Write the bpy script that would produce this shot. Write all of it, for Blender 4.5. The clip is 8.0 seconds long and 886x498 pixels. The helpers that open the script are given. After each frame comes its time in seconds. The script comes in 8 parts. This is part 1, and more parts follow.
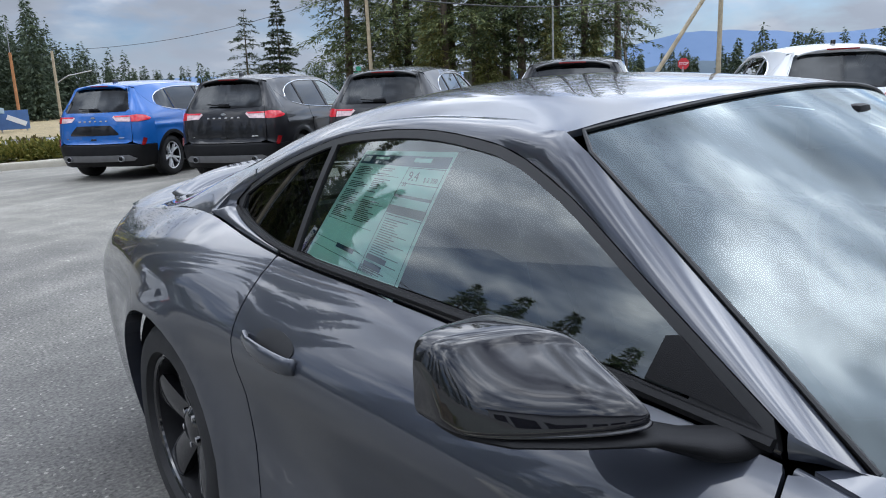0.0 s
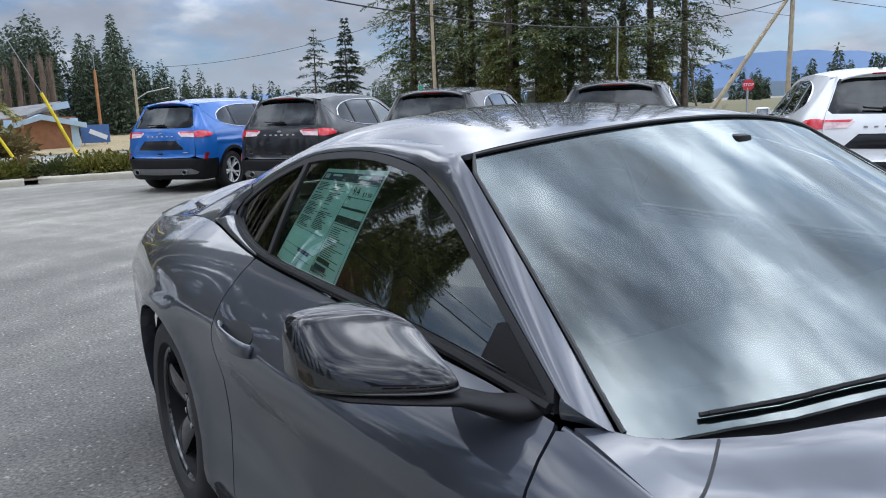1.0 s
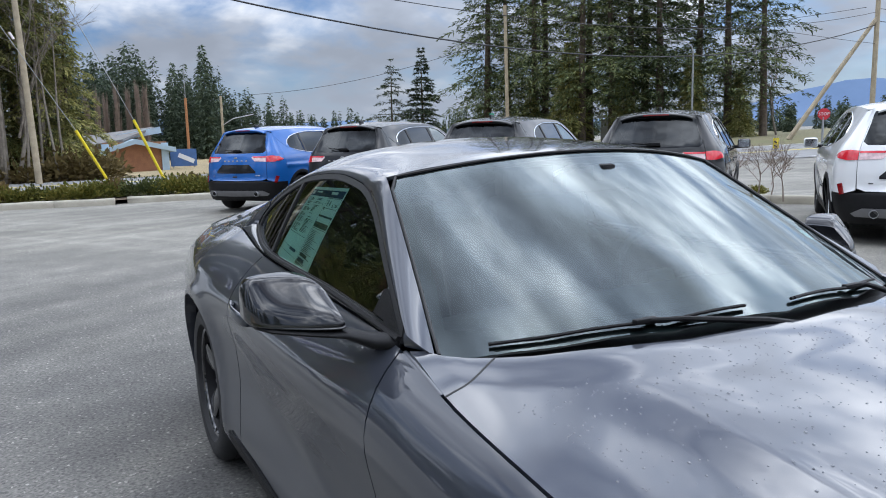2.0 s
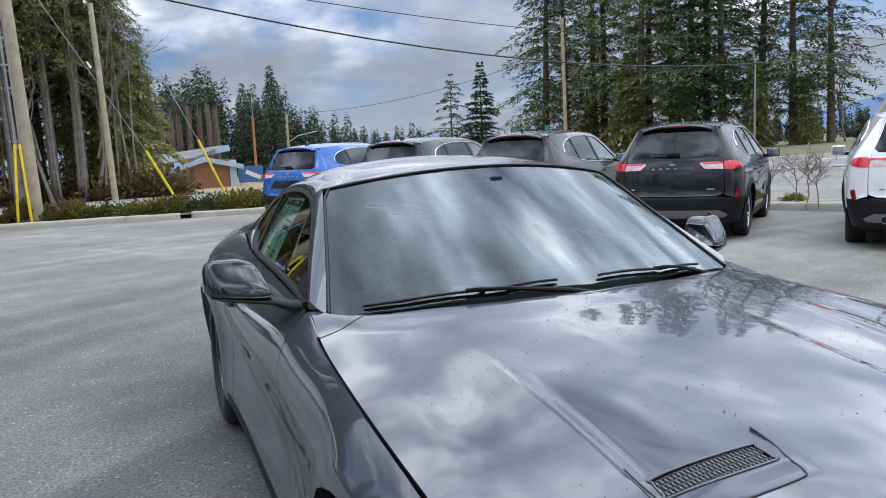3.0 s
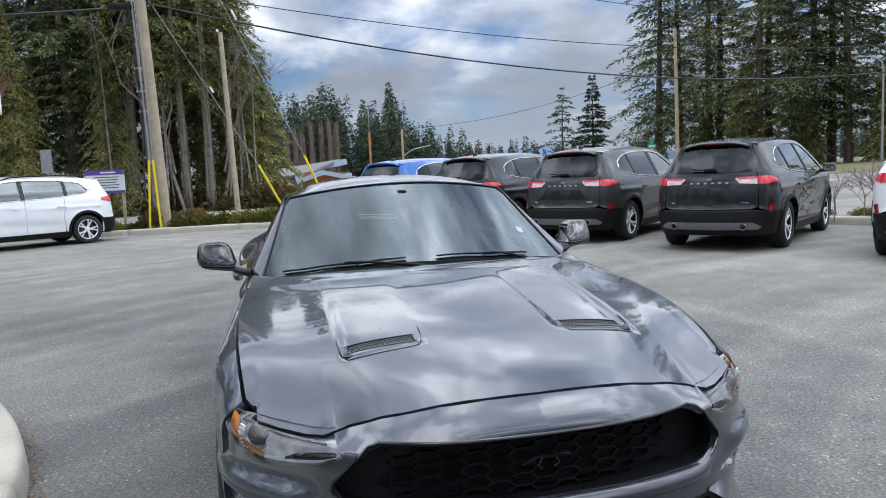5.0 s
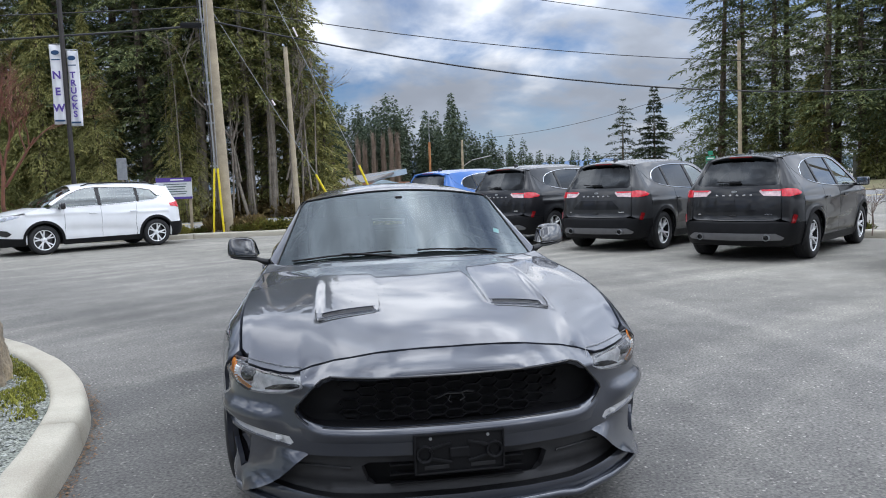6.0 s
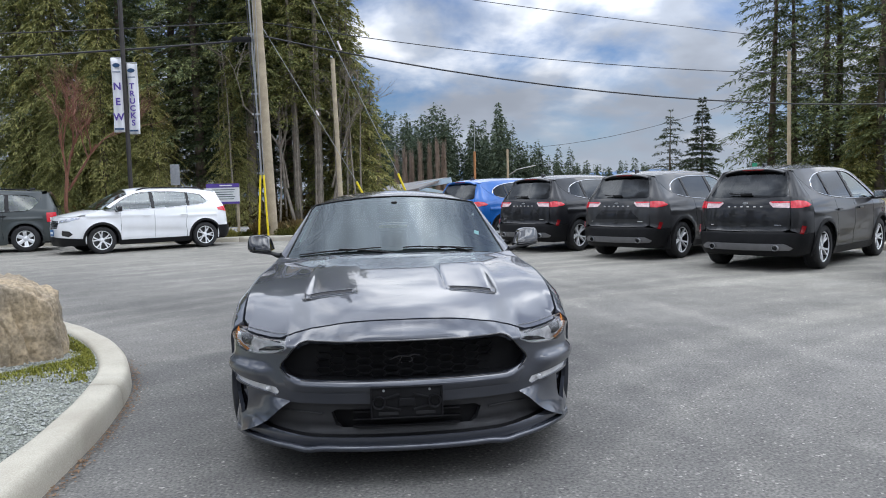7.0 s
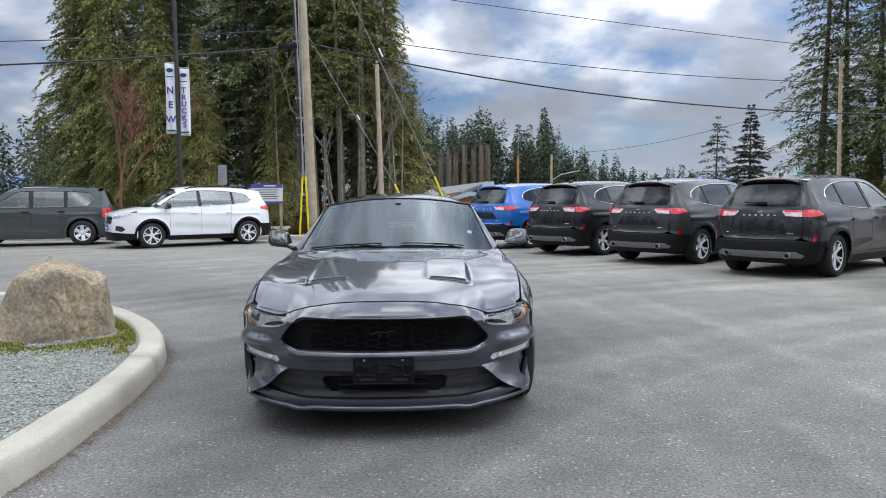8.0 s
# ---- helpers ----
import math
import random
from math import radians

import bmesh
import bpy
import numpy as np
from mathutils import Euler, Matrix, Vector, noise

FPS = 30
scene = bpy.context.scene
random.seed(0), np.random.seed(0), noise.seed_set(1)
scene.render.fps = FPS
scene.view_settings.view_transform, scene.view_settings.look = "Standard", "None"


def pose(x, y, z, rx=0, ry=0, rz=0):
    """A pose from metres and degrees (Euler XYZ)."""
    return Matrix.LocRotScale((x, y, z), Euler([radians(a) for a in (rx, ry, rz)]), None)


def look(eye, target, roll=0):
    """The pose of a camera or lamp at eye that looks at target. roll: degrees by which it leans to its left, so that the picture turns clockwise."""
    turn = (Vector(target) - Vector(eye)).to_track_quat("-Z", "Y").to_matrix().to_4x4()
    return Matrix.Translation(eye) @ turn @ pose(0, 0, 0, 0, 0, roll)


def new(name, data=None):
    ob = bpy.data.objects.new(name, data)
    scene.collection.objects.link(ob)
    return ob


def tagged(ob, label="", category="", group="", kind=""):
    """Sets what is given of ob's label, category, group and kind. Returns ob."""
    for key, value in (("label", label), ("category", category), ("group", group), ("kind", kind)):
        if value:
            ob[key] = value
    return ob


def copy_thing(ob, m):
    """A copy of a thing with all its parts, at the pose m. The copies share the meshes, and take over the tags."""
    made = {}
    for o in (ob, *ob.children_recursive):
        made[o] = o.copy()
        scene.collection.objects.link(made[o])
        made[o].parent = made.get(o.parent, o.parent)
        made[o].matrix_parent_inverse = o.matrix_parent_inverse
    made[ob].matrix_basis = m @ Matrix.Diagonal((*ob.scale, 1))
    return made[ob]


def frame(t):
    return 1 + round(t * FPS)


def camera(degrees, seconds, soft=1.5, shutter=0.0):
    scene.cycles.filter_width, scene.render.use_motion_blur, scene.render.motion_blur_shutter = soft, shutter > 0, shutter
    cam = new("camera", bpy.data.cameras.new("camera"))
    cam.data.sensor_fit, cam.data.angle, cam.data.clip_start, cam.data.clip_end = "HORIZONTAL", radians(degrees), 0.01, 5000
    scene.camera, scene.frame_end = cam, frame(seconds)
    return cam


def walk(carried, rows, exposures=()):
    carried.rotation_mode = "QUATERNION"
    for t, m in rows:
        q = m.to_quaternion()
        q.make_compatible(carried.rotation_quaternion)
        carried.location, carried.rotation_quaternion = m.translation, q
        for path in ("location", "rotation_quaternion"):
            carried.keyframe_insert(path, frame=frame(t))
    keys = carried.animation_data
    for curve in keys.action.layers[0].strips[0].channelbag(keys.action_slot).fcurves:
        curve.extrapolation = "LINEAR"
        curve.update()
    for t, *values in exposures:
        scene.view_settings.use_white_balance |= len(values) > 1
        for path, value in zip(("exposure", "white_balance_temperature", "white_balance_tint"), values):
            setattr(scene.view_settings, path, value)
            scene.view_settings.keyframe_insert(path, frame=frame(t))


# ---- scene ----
cam = camera(61.6, 8.0, soft=1.0)
PATH = [
    (0, (-1.548, -0.943, 1.363), (-0.354, 0.602, 0.933), -2.4),
    (0.5, (-1.528, -1.058, 1.367), (-0.386, 0.534, 0.962), -2.1),
    (1, (-1.45, -1.31, 1.376), (-0.385, 0.34, 0.999), -1.9),
    (1.5, (-1.446, -1.634, 1.385), (-0.461, 0.072, 1.04), -1.6),
    (1.7, (-1.441, -1.772, 1.386), (-0.489, -0.043, 1.061), -1.5),
    (3, (-1.236, -2.778, 1.397), (-0.49, -0.941, 1.135), -2.6),
    (3.5, (-1.111, -3.121, 1.397), (-0.437, -1.254, 1.155), -2.8),
    (4, (-0.998, -3.495, 1.41), (-0.395, -1.602, 1.179), -2.8),
    (4.2, (-0.985, -3.624, 1.411), (-0.389, -1.729, 1.178), -2.8),
    (5.3, (-0.579, -4.444, 1.383), (-0.194, -2.492, 1.181), -2.5),
    (5.5, (-0.53, -4.593, 1.375), (-0.173, -2.634, 1.182), -2.4),
    (6, (-0.407, -4.996, 1.374), (-0.122, -3.024, 1.194), -2.1),
    (6.5, (-0.211, -5.384, 1.365), (0.004, -3.402, 1.201), -1.9),
    (7, (-0.083, -5.76, 1.355), (0.075, -3.772, 1.202), -1.4),
    (7.5, (0.064, -6.11, 1.359), (0.164, -4.117, 1.214), -0.9),
    (8, (0.257, -6.42, 1.348), (0.293, -4.425, 1.206), -0.4),
]
walk(cam, [(t, look(eye, target, roll)) for t, eye, target, roll in PATH],
     exposures=[(0, 0.86, 6400, 10), (3.5, 0.80, 6400, 10), (8, 0.86, 6600, 10)])

# ---- world and light ----
world = bpy.data.worlds.new("sky")
scene.world = world
world.use_nodes = True
SUN_AZ, SUN_EL = radians(75), radians(40)   # compass angle from +y clockwise, height
def build_sky():
    nt = world.node_tree
    N, L = nt.nodes, nt.links
    N.clear()
    out = N.new("ShaderNodeOutputWorld")
    bg = N.new("ShaderNodeBackground")
    bg.inputs["Strength"].default_value = 0.13
    sky = N.new("ShaderNodeTexSky")
    sky.sky_type = "NISHITA"
    sky.sun_disc = False
    sky.sun_elevation, sky.sun_rotation = SUN_EL, SUN_AZ
    sky.air_density, sky.dust_density, sky.ozone_density = 1.0, 1.2, 1.5
    geo = N.new("ShaderNodeTexCoord")
    sep = N.new("ShaderNodeSeparateXYZ")
    L.new(geo.outputs["Generated"], sep.inputs[0])
    # flatten the direction onto a cloud layer: xy / (z + 0.12)
    add = N.new("ShaderNodeMath"); add.operation = "ADD"; add.inputs[1].default_value = 0.34
    mx = N.new("ShaderNodeMath"); mx.operation = "MAXIMUM"; mx.inputs[1].default_value = 0.02
    L.new(sep.outputs["Z"], mx.inputs[0]); L.new(mx.outputs[0], add.inputs[0])
    dx = N.new("ShaderNodeMath"); dx.operation = "DIVIDE"
    dy = N.new("ShaderNodeMath"); dy.operation = "DIVIDE"
    L.new(sep.outputs["X"], dx.inputs[0]); L.new(add.outputs[0], dx.inputs[1])
    L.new(sep.outputs["Y"], dy.inputs[0]); L.new(add.outputs[0], dy.inputs[1])
    com = N.new("ShaderNodeCombineXYZ")
    L.new(dx.outputs[0], com.inputs[0]); L.new(dy.outputs[0], com.inputs[1])
    big = N.new("ShaderNodeTexNoise"); big.inputs["Scale"].default_value = 2.6
    big.inputs["Detail"].default_value = 7; big.inputs["Roughness"].default_value = 0.56; big.inputs["Distortion"].default_value = 0.25
    L.new(com.outputs[0], big.inputs["Vector"])
    cover = N.new("ShaderNodeValToRGB")
    cover.color_ramp.elements[0].position, cover.color_ramp.elements[1].position = 0.32, 0.55
    L.new(big.outputs["Fac"], cover.inputs[0])
    # light and dark in the cloud, seen on a second scale
    shade = N.new("ShaderNodeTexNoise"); shade.inputs["Scale"].default_value = 4.2
    shade.inputs["Detail"].default_value = 4; shade.inputs["Roughness"].default_value = 0.45
    off = N.new("ShaderNodeVectorMath"); off.inputs[1].default_value = (3.1, 7.7, 0.4)
    L.new(com.outputs[0], off.inputs[0]); L.new(off.outputs[0], shade.inputs["Vector"])
    tone = N.new("ShaderNodeValToRGB")
    e = tone.color_ramp.elements
    e[0].position, e[0].color = 0.36, (2.0, 2.25, 2.72, 1)
    e[1].position, e[1].color = 0.62, (4.0, 4.2, 4.55, 1)
    m = tone.color_ramp.elements.new(0.5); m.color = (2.3, 2.6, 3.15, 1)
    L.new(shade.outputs["Fac"], tone.inputs[0])
    # an overcast sky grows brighter towards the zenith and round the veiled sun
    def math_node(op, a, b):
        n = N.new("ShaderNodeMath"); n.operation = op
        for k, v in ((0, a), (1, b)):
            if hasattr(v, "links"): L.new(v, n.inputs[k])
            else: n.inputs[k].default_value = v
        return n.outputs[0]
    rise = math_node("ADD", math_node("MULTIPLY", mx.outputs[0], 4.5), 0.40)
    dot = N.new("ShaderNodeVectorMath"); dot.operation = "DOT_PRODUCT"
    dot.inputs[1].default_value = (math.sin(SUN_AZ) * math.cos(SUN_EL), math.cos(SUN_AZ) * math.cos(SUN_EL), math.sin(SUN_EL))
    L.new(geo.outputs["Generated"], dot.inputs[0])
    near = math_node("POWER", math_node("MAXIMUM", dot.outputs["Value"], 0.0), 4.0)
    glow = math_node("ADD", math_node("MULTIPLY", near, 0.50), 0.82)
    swing = math_node("MULTIPLY", math_node("SUBTRACT", shade.outputs["Fac"], 0.5), math_node("MULTIPLY", mx.outputs[0], 3.6))
    gain = math_node("MULTIPLY", math_node("MULTIPLY", rise, glow), math_node("MAXIMUM", math_node("ADD", swing, 1.0), 0.3))
    lit = N.new("ShaderNodeVectorMath"); lit.operation = "SCALE"
    L.new(tone.outputs[0], lit.inputs[0]); L.new(gain, lit.inputs["Scale"])
    # haze near the horizon evens the clouds out
    hz = N.new("ShaderNodeMapRange")
    hz.inputs["From Min"].default_value, hz.inputs["From Max"].default_value = 0.0, 0.13
    hz.inputs["To Min"].default_value, hz.inputs["To Max"].default_value = 0.85, 0.0
    L.new(mx.outputs[0], hz.inputs["Value"])
    low = N.new("ShaderNodeMix"); low.data_type = "RGBA"
    low.inputs["B"].default_value = (2.1, 2.4, 2.9, 1)
    L.new(hz.outputs[0], low.inputs["Factor"])
    mix = N.new("ShaderNodeMix"); mix.data_type = "RGBA"
    L.new(cover.outputs[0], mix.inputs["Factor"])
    # the clear gaps are a deeper blue than the haze round the sun
    deep = N.new("ShaderNodeMix"); deep.data_type, deep.blend_type = "RGBA", "MULTIPLY"
    deep.inputs["Factor"].default_value = 1.0
    deep.inputs["B"].default_value = (0.17, 0.27, 0.42, 1)
    L.new(sky.outputs[0], deep.inputs["A"])
    L.new(deep.outputs["Result"], mix.inputs["A"]); L.new(lit.outputs[0], mix.inputs["B"])
    L.new(mix.outputs["Result"], low.inputs["A"])
    L.new(low.outputs["Result"], bg.inputs[0])
    L.new(bg.outputs[0], out.inputs[0])
build_sky()
sun_data = bpy.data.lights.new("sun", "SUN")
sun_data.energy, sun_data.angle, sun_data.color = 0.5, radians(180), (1.0, 0.96, 0.91)
sun = new("sun", sun_data)
sun.matrix_world = look((60 * math.sin(SUN_AZ) * math.cos(SUN_EL), 60 * math.cos(SUN_AZ) * math.cos(SUN_EL), 60 * math.sin(SUN_EL)), (0, 0, 0))

# ---- materials ----
def material(name, color, rough=0.6, metal=0.0, coat=0.0, coat_rough=0.03, var=0.0, scale=8.0, bump=0.0, bump_scale=40.0,
             spec=0.5, fine=0.0, fine_scale=200.0, rand=0.0, emit=None, color2=None):
    m = bpy.data.materials.new(name)
    m.use_nodes = True
    N, L = m.node_tree.nodes, m.node_tree.links
    b = N["Principled BSDF"]
    b.inputs["Base Color"].default_value = (*color, 1)
    b.inputs["Roughness"].default_value = rough
    b.inputs["Metallic"].default_value = metal
    b.inputs["Specular IOR Level"].default_value = spec
    b.inputs["Coat Weight"].default_value = coat
    b.inputs["Coat Roughness"].default_value = coat_rough
    tc = N.new("ShaderNodeTexCoord")
    last = None
    if var or color2:
        n = N.new("ShaderNodeTexNoise")
        n.inputs["Scale"].default_value, n.inputs["Detail"].default_value, n.inputs["Roughness"].default_value = scale, 6, 0.6
        L.new(tc.outputs["Object"], n.inputs["Vector"])
        ramp = N.new("ShaderNodeValToRGB")
        lo = color2 or tuple(c * (1 - var) for c in color)
        hi = color if color2 else tuple(min(1, c * (1 + var)) for c in color)
        ramp.color_ramp.elements[0].position, ramp.color_ramp.elements[1].position = 0.32, 0.68
        ramp.color_ramp.elements[0].color, ramp.color_ramp.elements[1].color = (*lo, 1), (*hi, 1)
        L.new(n.outputs["Fac"], ramp.inputs[0])
        last = ramp.outputs[0]
    if fine:
        f = N.new("ShaderNodeTexNoise")
        f.inputs["Scale"].default_value, f.inputs["Detail"].default_value = fine_scale, 3
        L.new(tc.outputs["Object"], f.inputs["Vector"])
        r2 = N.new("ShaderNodeValToRGB")
        r2.color_ramp.elements[0].position, r2.color_ramp.elements[1].position = 0.35, 0.65
        a, c = 1 - fine, 1 + fine
        r2.color_ramp.elements[0].color, r2.color_ramp.elements[1].color = (a, a, a, 1), (c, c, c, 1)
        L.new(f.outputs["Fac"], r2.inputs[0])
        mul = N.new("ShaderNodeMix"); mul.data_type, mul.blend_type = "RGBA", "MULTIPLY"
        mul.inputs["Factor"].default_value = 1
        if last: L.new(last, mul.inputs["A"])
        else: mul.inputs["A"].default_value = (*color, 1)
        L.new(r2.outputs[0], mul.inputs["B"])
        last = mul.outputs["Result"]
    if rand:
        oi = N.new("ShaderNodeObjectInfo")
        hs = N.new("ShaderNodeHueSaturation")
        mr = N.new("ShaderNodeMapRange")
        mr.inputs["To Min"].default_value, mr.inputs["To Max"].default_value = 1 - rand, 1 + rand
        L.new(oi.outputs["Random"], mr.inputs["Value"]); L.new(mr.outputs[0], hs.inputs["Value"])
        if last: L.new(last, hs.inputs["Color"])
        else: hs.inputs["Color"].default_value = (*color, 1)
        last = hs.outputs[0]
    if last: L.new(last, b.inputs["Base Color"])
    if bump:
        n2 = N.new("ShaderNodeTexNoise")
        n2.inputs["Scale"].default_value, n2.inputs["Detail"].default_value = bump_scale, 4
        L.new(tc.outputs["Object"], n2.inputs["Vector"])
        bp = N.new("ShaderNodeBump")
        bp.inputs["Strength"].default_value, bp.inputs["Distance"].default_value = 1.0, bump
        L.new(n2.outputs["Fac"], bp.inputs["Height"]); L.new(bp.outputs[0], b.inputs["Normal"])
    if emit:
        b.inputs["Emission Color"].default_value, b.inputs["Emission Strength"].default_value = (*emit[:3], 1), emit[3]
    return m


def glass_material(name, tint, gloss=(1, 1, 1), ior=1.5, rough=0.0):
    """Thin tinted pane: see-through, with a Fresnel reflection."""
    m = bpy.data.materials.new(name)
    m.use_nodes = True
    N, L = m.node_tree.nodes, m.node_tree.links
    N.clear()
    out = N.new("ShaderNodeOutputMaterial")
    tr = N.new("ShaderNodeBsdfTransparent"); tr.inputs[0].default_value = (*tint, 1)
    gl = N.new("ShaderNodeBsdfGlossy"); gl.inputs["Roughness"].default_value = rough
    gl.inputs["Color"].default_value = (*gloss, 1)
    fr = N.new("ShaderNodeFresnel"); fr.inputs["IOR"].default_value = ior
    mix = N.new("ShaderNodeMixShader")
    L.new(fr.outputs[0], mix.inputs[0]); L.new(tr.outputs[0], mix.inputs[1]); L.new(gl.outputs[0], mix.inputs[2])
    L.new(mix.outputs[0], out.inputs[0])
    return m


def paint(name, color, metal=0.6, rough=0.32, flake=0.08, coat_ior=1.5, coat=1.0):
    m = material(name, color, rough, metal, coat=coat, coat_rough=0.012, fine=flake, fine_scale=1500.0, spec=0.25)
    m.node_tree.nodes["Principled BSDF"].inputs["Coat IOR"].default_value = coat_ior
    return m


PAINT = paint("grey metallic paint", (0.036, 0.041, 0.055), metal=0.4, rough=0.42, coat_ior=1.66)
PAINT_DARK = paint("dark graphite paint", (0.010, 0.0105, 0.012), metal=0.1, rough=.5, coat_ior=1.42, coat=.9)
PAINT_GREY = paint("carbonised grey paint", (0.026, 0.0265, 0.028), metal=0.1, rough=.5, coat_ior=1.42, coat=.9)
PAINT_BLACKISH = paint("agate black paint", (0.005, 0.005, 0.007), metal=0.1, rough=.5, coat_ior=1.42, coat=.9)
PAINT_BLUE = paint("bright blue paint", (0.006, 0.11, 0.40), metal=0.15, rough=.45)
PAINT_WHITE = material("white paint", (0.78, 0.79, 0.80), 0.3, coat=1.0, coat_rough=0.02, var=0.03, scale=3)
PAINT_SAGE = paint("dark green grey paint", (0.050, 0.060, 0.060), metal=0.3, rough=.5)
BLACK_GLOSS = material("gloss black", (0.008, 0.008, 0.010), 0.03, spec=0.85, fine=0.1, fine_scale=300)
BLACK_PLASTIC = material("black plastic", (0.008, 0.008, 0.009), 0.5, spec=0.2, bump=0.0006, bump_scale=900, var=0.2, scale=12)
GREY_PLASTIC = material("satin grey plastic", (0.16, 0.16, 0.165), 0.42, metal=0.4, var=0.1, scale=10)
RUBBER = material("tyre rubber", (0.016, 0.016, 0.017), 0.75, var=0.3, scale=9, bump=0.0008, bump_scale=200)
SEAL = material("rubber seal", (0.010, 0.010, 0.011), 0.55, var=0.2, scale=20)
CHROME = material("chrome", (0.75, 0.76, 0.78), 0.08, 1.0, var=0.05, scale=6)
ALLOY = material("silver alloy", (0.82, 0.83, 0.84), 0.28, 0.25, var=0.08, scale=15)
ALLOY_DARK = material("black alloy", (0.014, 0.014, 0.016), 0.12, 0.2, coat=1.0, var=0.15, scale=12)
GLASS = glass_material("windscreen glass", (0.60, 0.74, 0.74), (0.88, 0.98, 1.0), 1.88)
GLASS_SIDE = glass_material("side glass", (0.66, 0.80, 0.76), (0.95, 1.0, 0.98), 2.25)
GLASS_DARK = glass_material("privacy glass", (0.035, 0.038, 0.042), (0.9, 0.95, 1), 1.4)
LENS = glass_material("clear lamp lens", (0.95, 0.96, 0.97), (1, 1, 1), 1.45)
LAMP_RED = material("red lamp lens", (0.66, 0.020, 0.035), 0.10, coat=1.0, var=0.15, scale=25)
LAMP_DARKRED = material("dark red reflector", (0.20, 0.006, 0.008), 0.2, coat=0.6, var=0.15, scale=30)
LAMP_WHITE = material("frosted lamp lens", (0.80, 0.70, 0.70), 0.15, coat=1.0, var=0.12, scale=30)
AMBER = material("amber reflector", (0.62, 0.20, 0.02), 0.2, coat=1.0, var=0.2, scale=30)
REFLECTOR = material("lamp reflector", (0.72, 0.73, 0.76), 0.15, 0.9, var=0.15, scale=25)
INTERIOR = material("black cloth and trim", (0.020, 0.020, 0.021), 0.8, var=0.3, scale=14, bump=0.001, bump_scale=300)
DASH = material("dark soft dash", (0.03, 0.031, 0.033), 0.7, var=0.2, scale=10, bump=0.0006, bump_scale=500)
LINER = material("grey headliner", (0.25, 0.25, 0.25), 0.9, var=0.08, scale=12)
PAPER = material("pale green sticker paper", (0.74, 0.97, 0.90), 0.6, var=0.04, scale=5)
PRINT = material("grey print", (0.02, 0.06, 0.06), 0.7, var=0.1, scale=30)
PRINT_BLUE = material("dark blue print", (0.01, 0.05, 0.13), 0.6, var=0.1, scale=30)
WHITE_LABEL = material("white label", (0.75, 0.76, 0.76), 0.6, var=0.05, scale=9)
YELLOW = material("yellow guard plastic", (0.80, 0.62, 0.02), 0.5, var=0.12, scale=6)
WOOD_POLE = material("weathered pole wood", (0.46, 0.385, 0.27), 0.85, color2=(0.31, 0.26, 0.185), scale=3.0, bump=0.006, bump_scale=14, fine=0.12, fine_scale=60)
WIRE = material("black cable", (0.03, 0.03, 0.032), 0.6, var=0.1, scale=3)
STEEL = material("galvanised steel", (0.36, 0.37, 0.38), 0.45, 0.7, var=0.15, scale=10)
DISC = material("brake disc darkened as shade", (0.07, 0.07, 0.072), 0.4, 0.6, var=0.2, scale=18)
HOUSING = material("bright lamp housing", (0.80, 0.81, 0.83), 0.26, 0.30, var=0.30, scale=26)
INTAKE = material("textured dark grey plastic", (0.028, 0.028, 0.030), 0.55, var=0.2, scale=14, bump=0.0008, bump_scale=500)
DROP = material("clear raindrop", (0.06, 0.065, 0.08), 0.02, coat=1.0, spec=0.8)
FOG_LENS = material("clear fog lamp lens", (0.88, 0.88, 0.90), 0.14, 0.25, coat=1.0, var=0.2, scale=30)


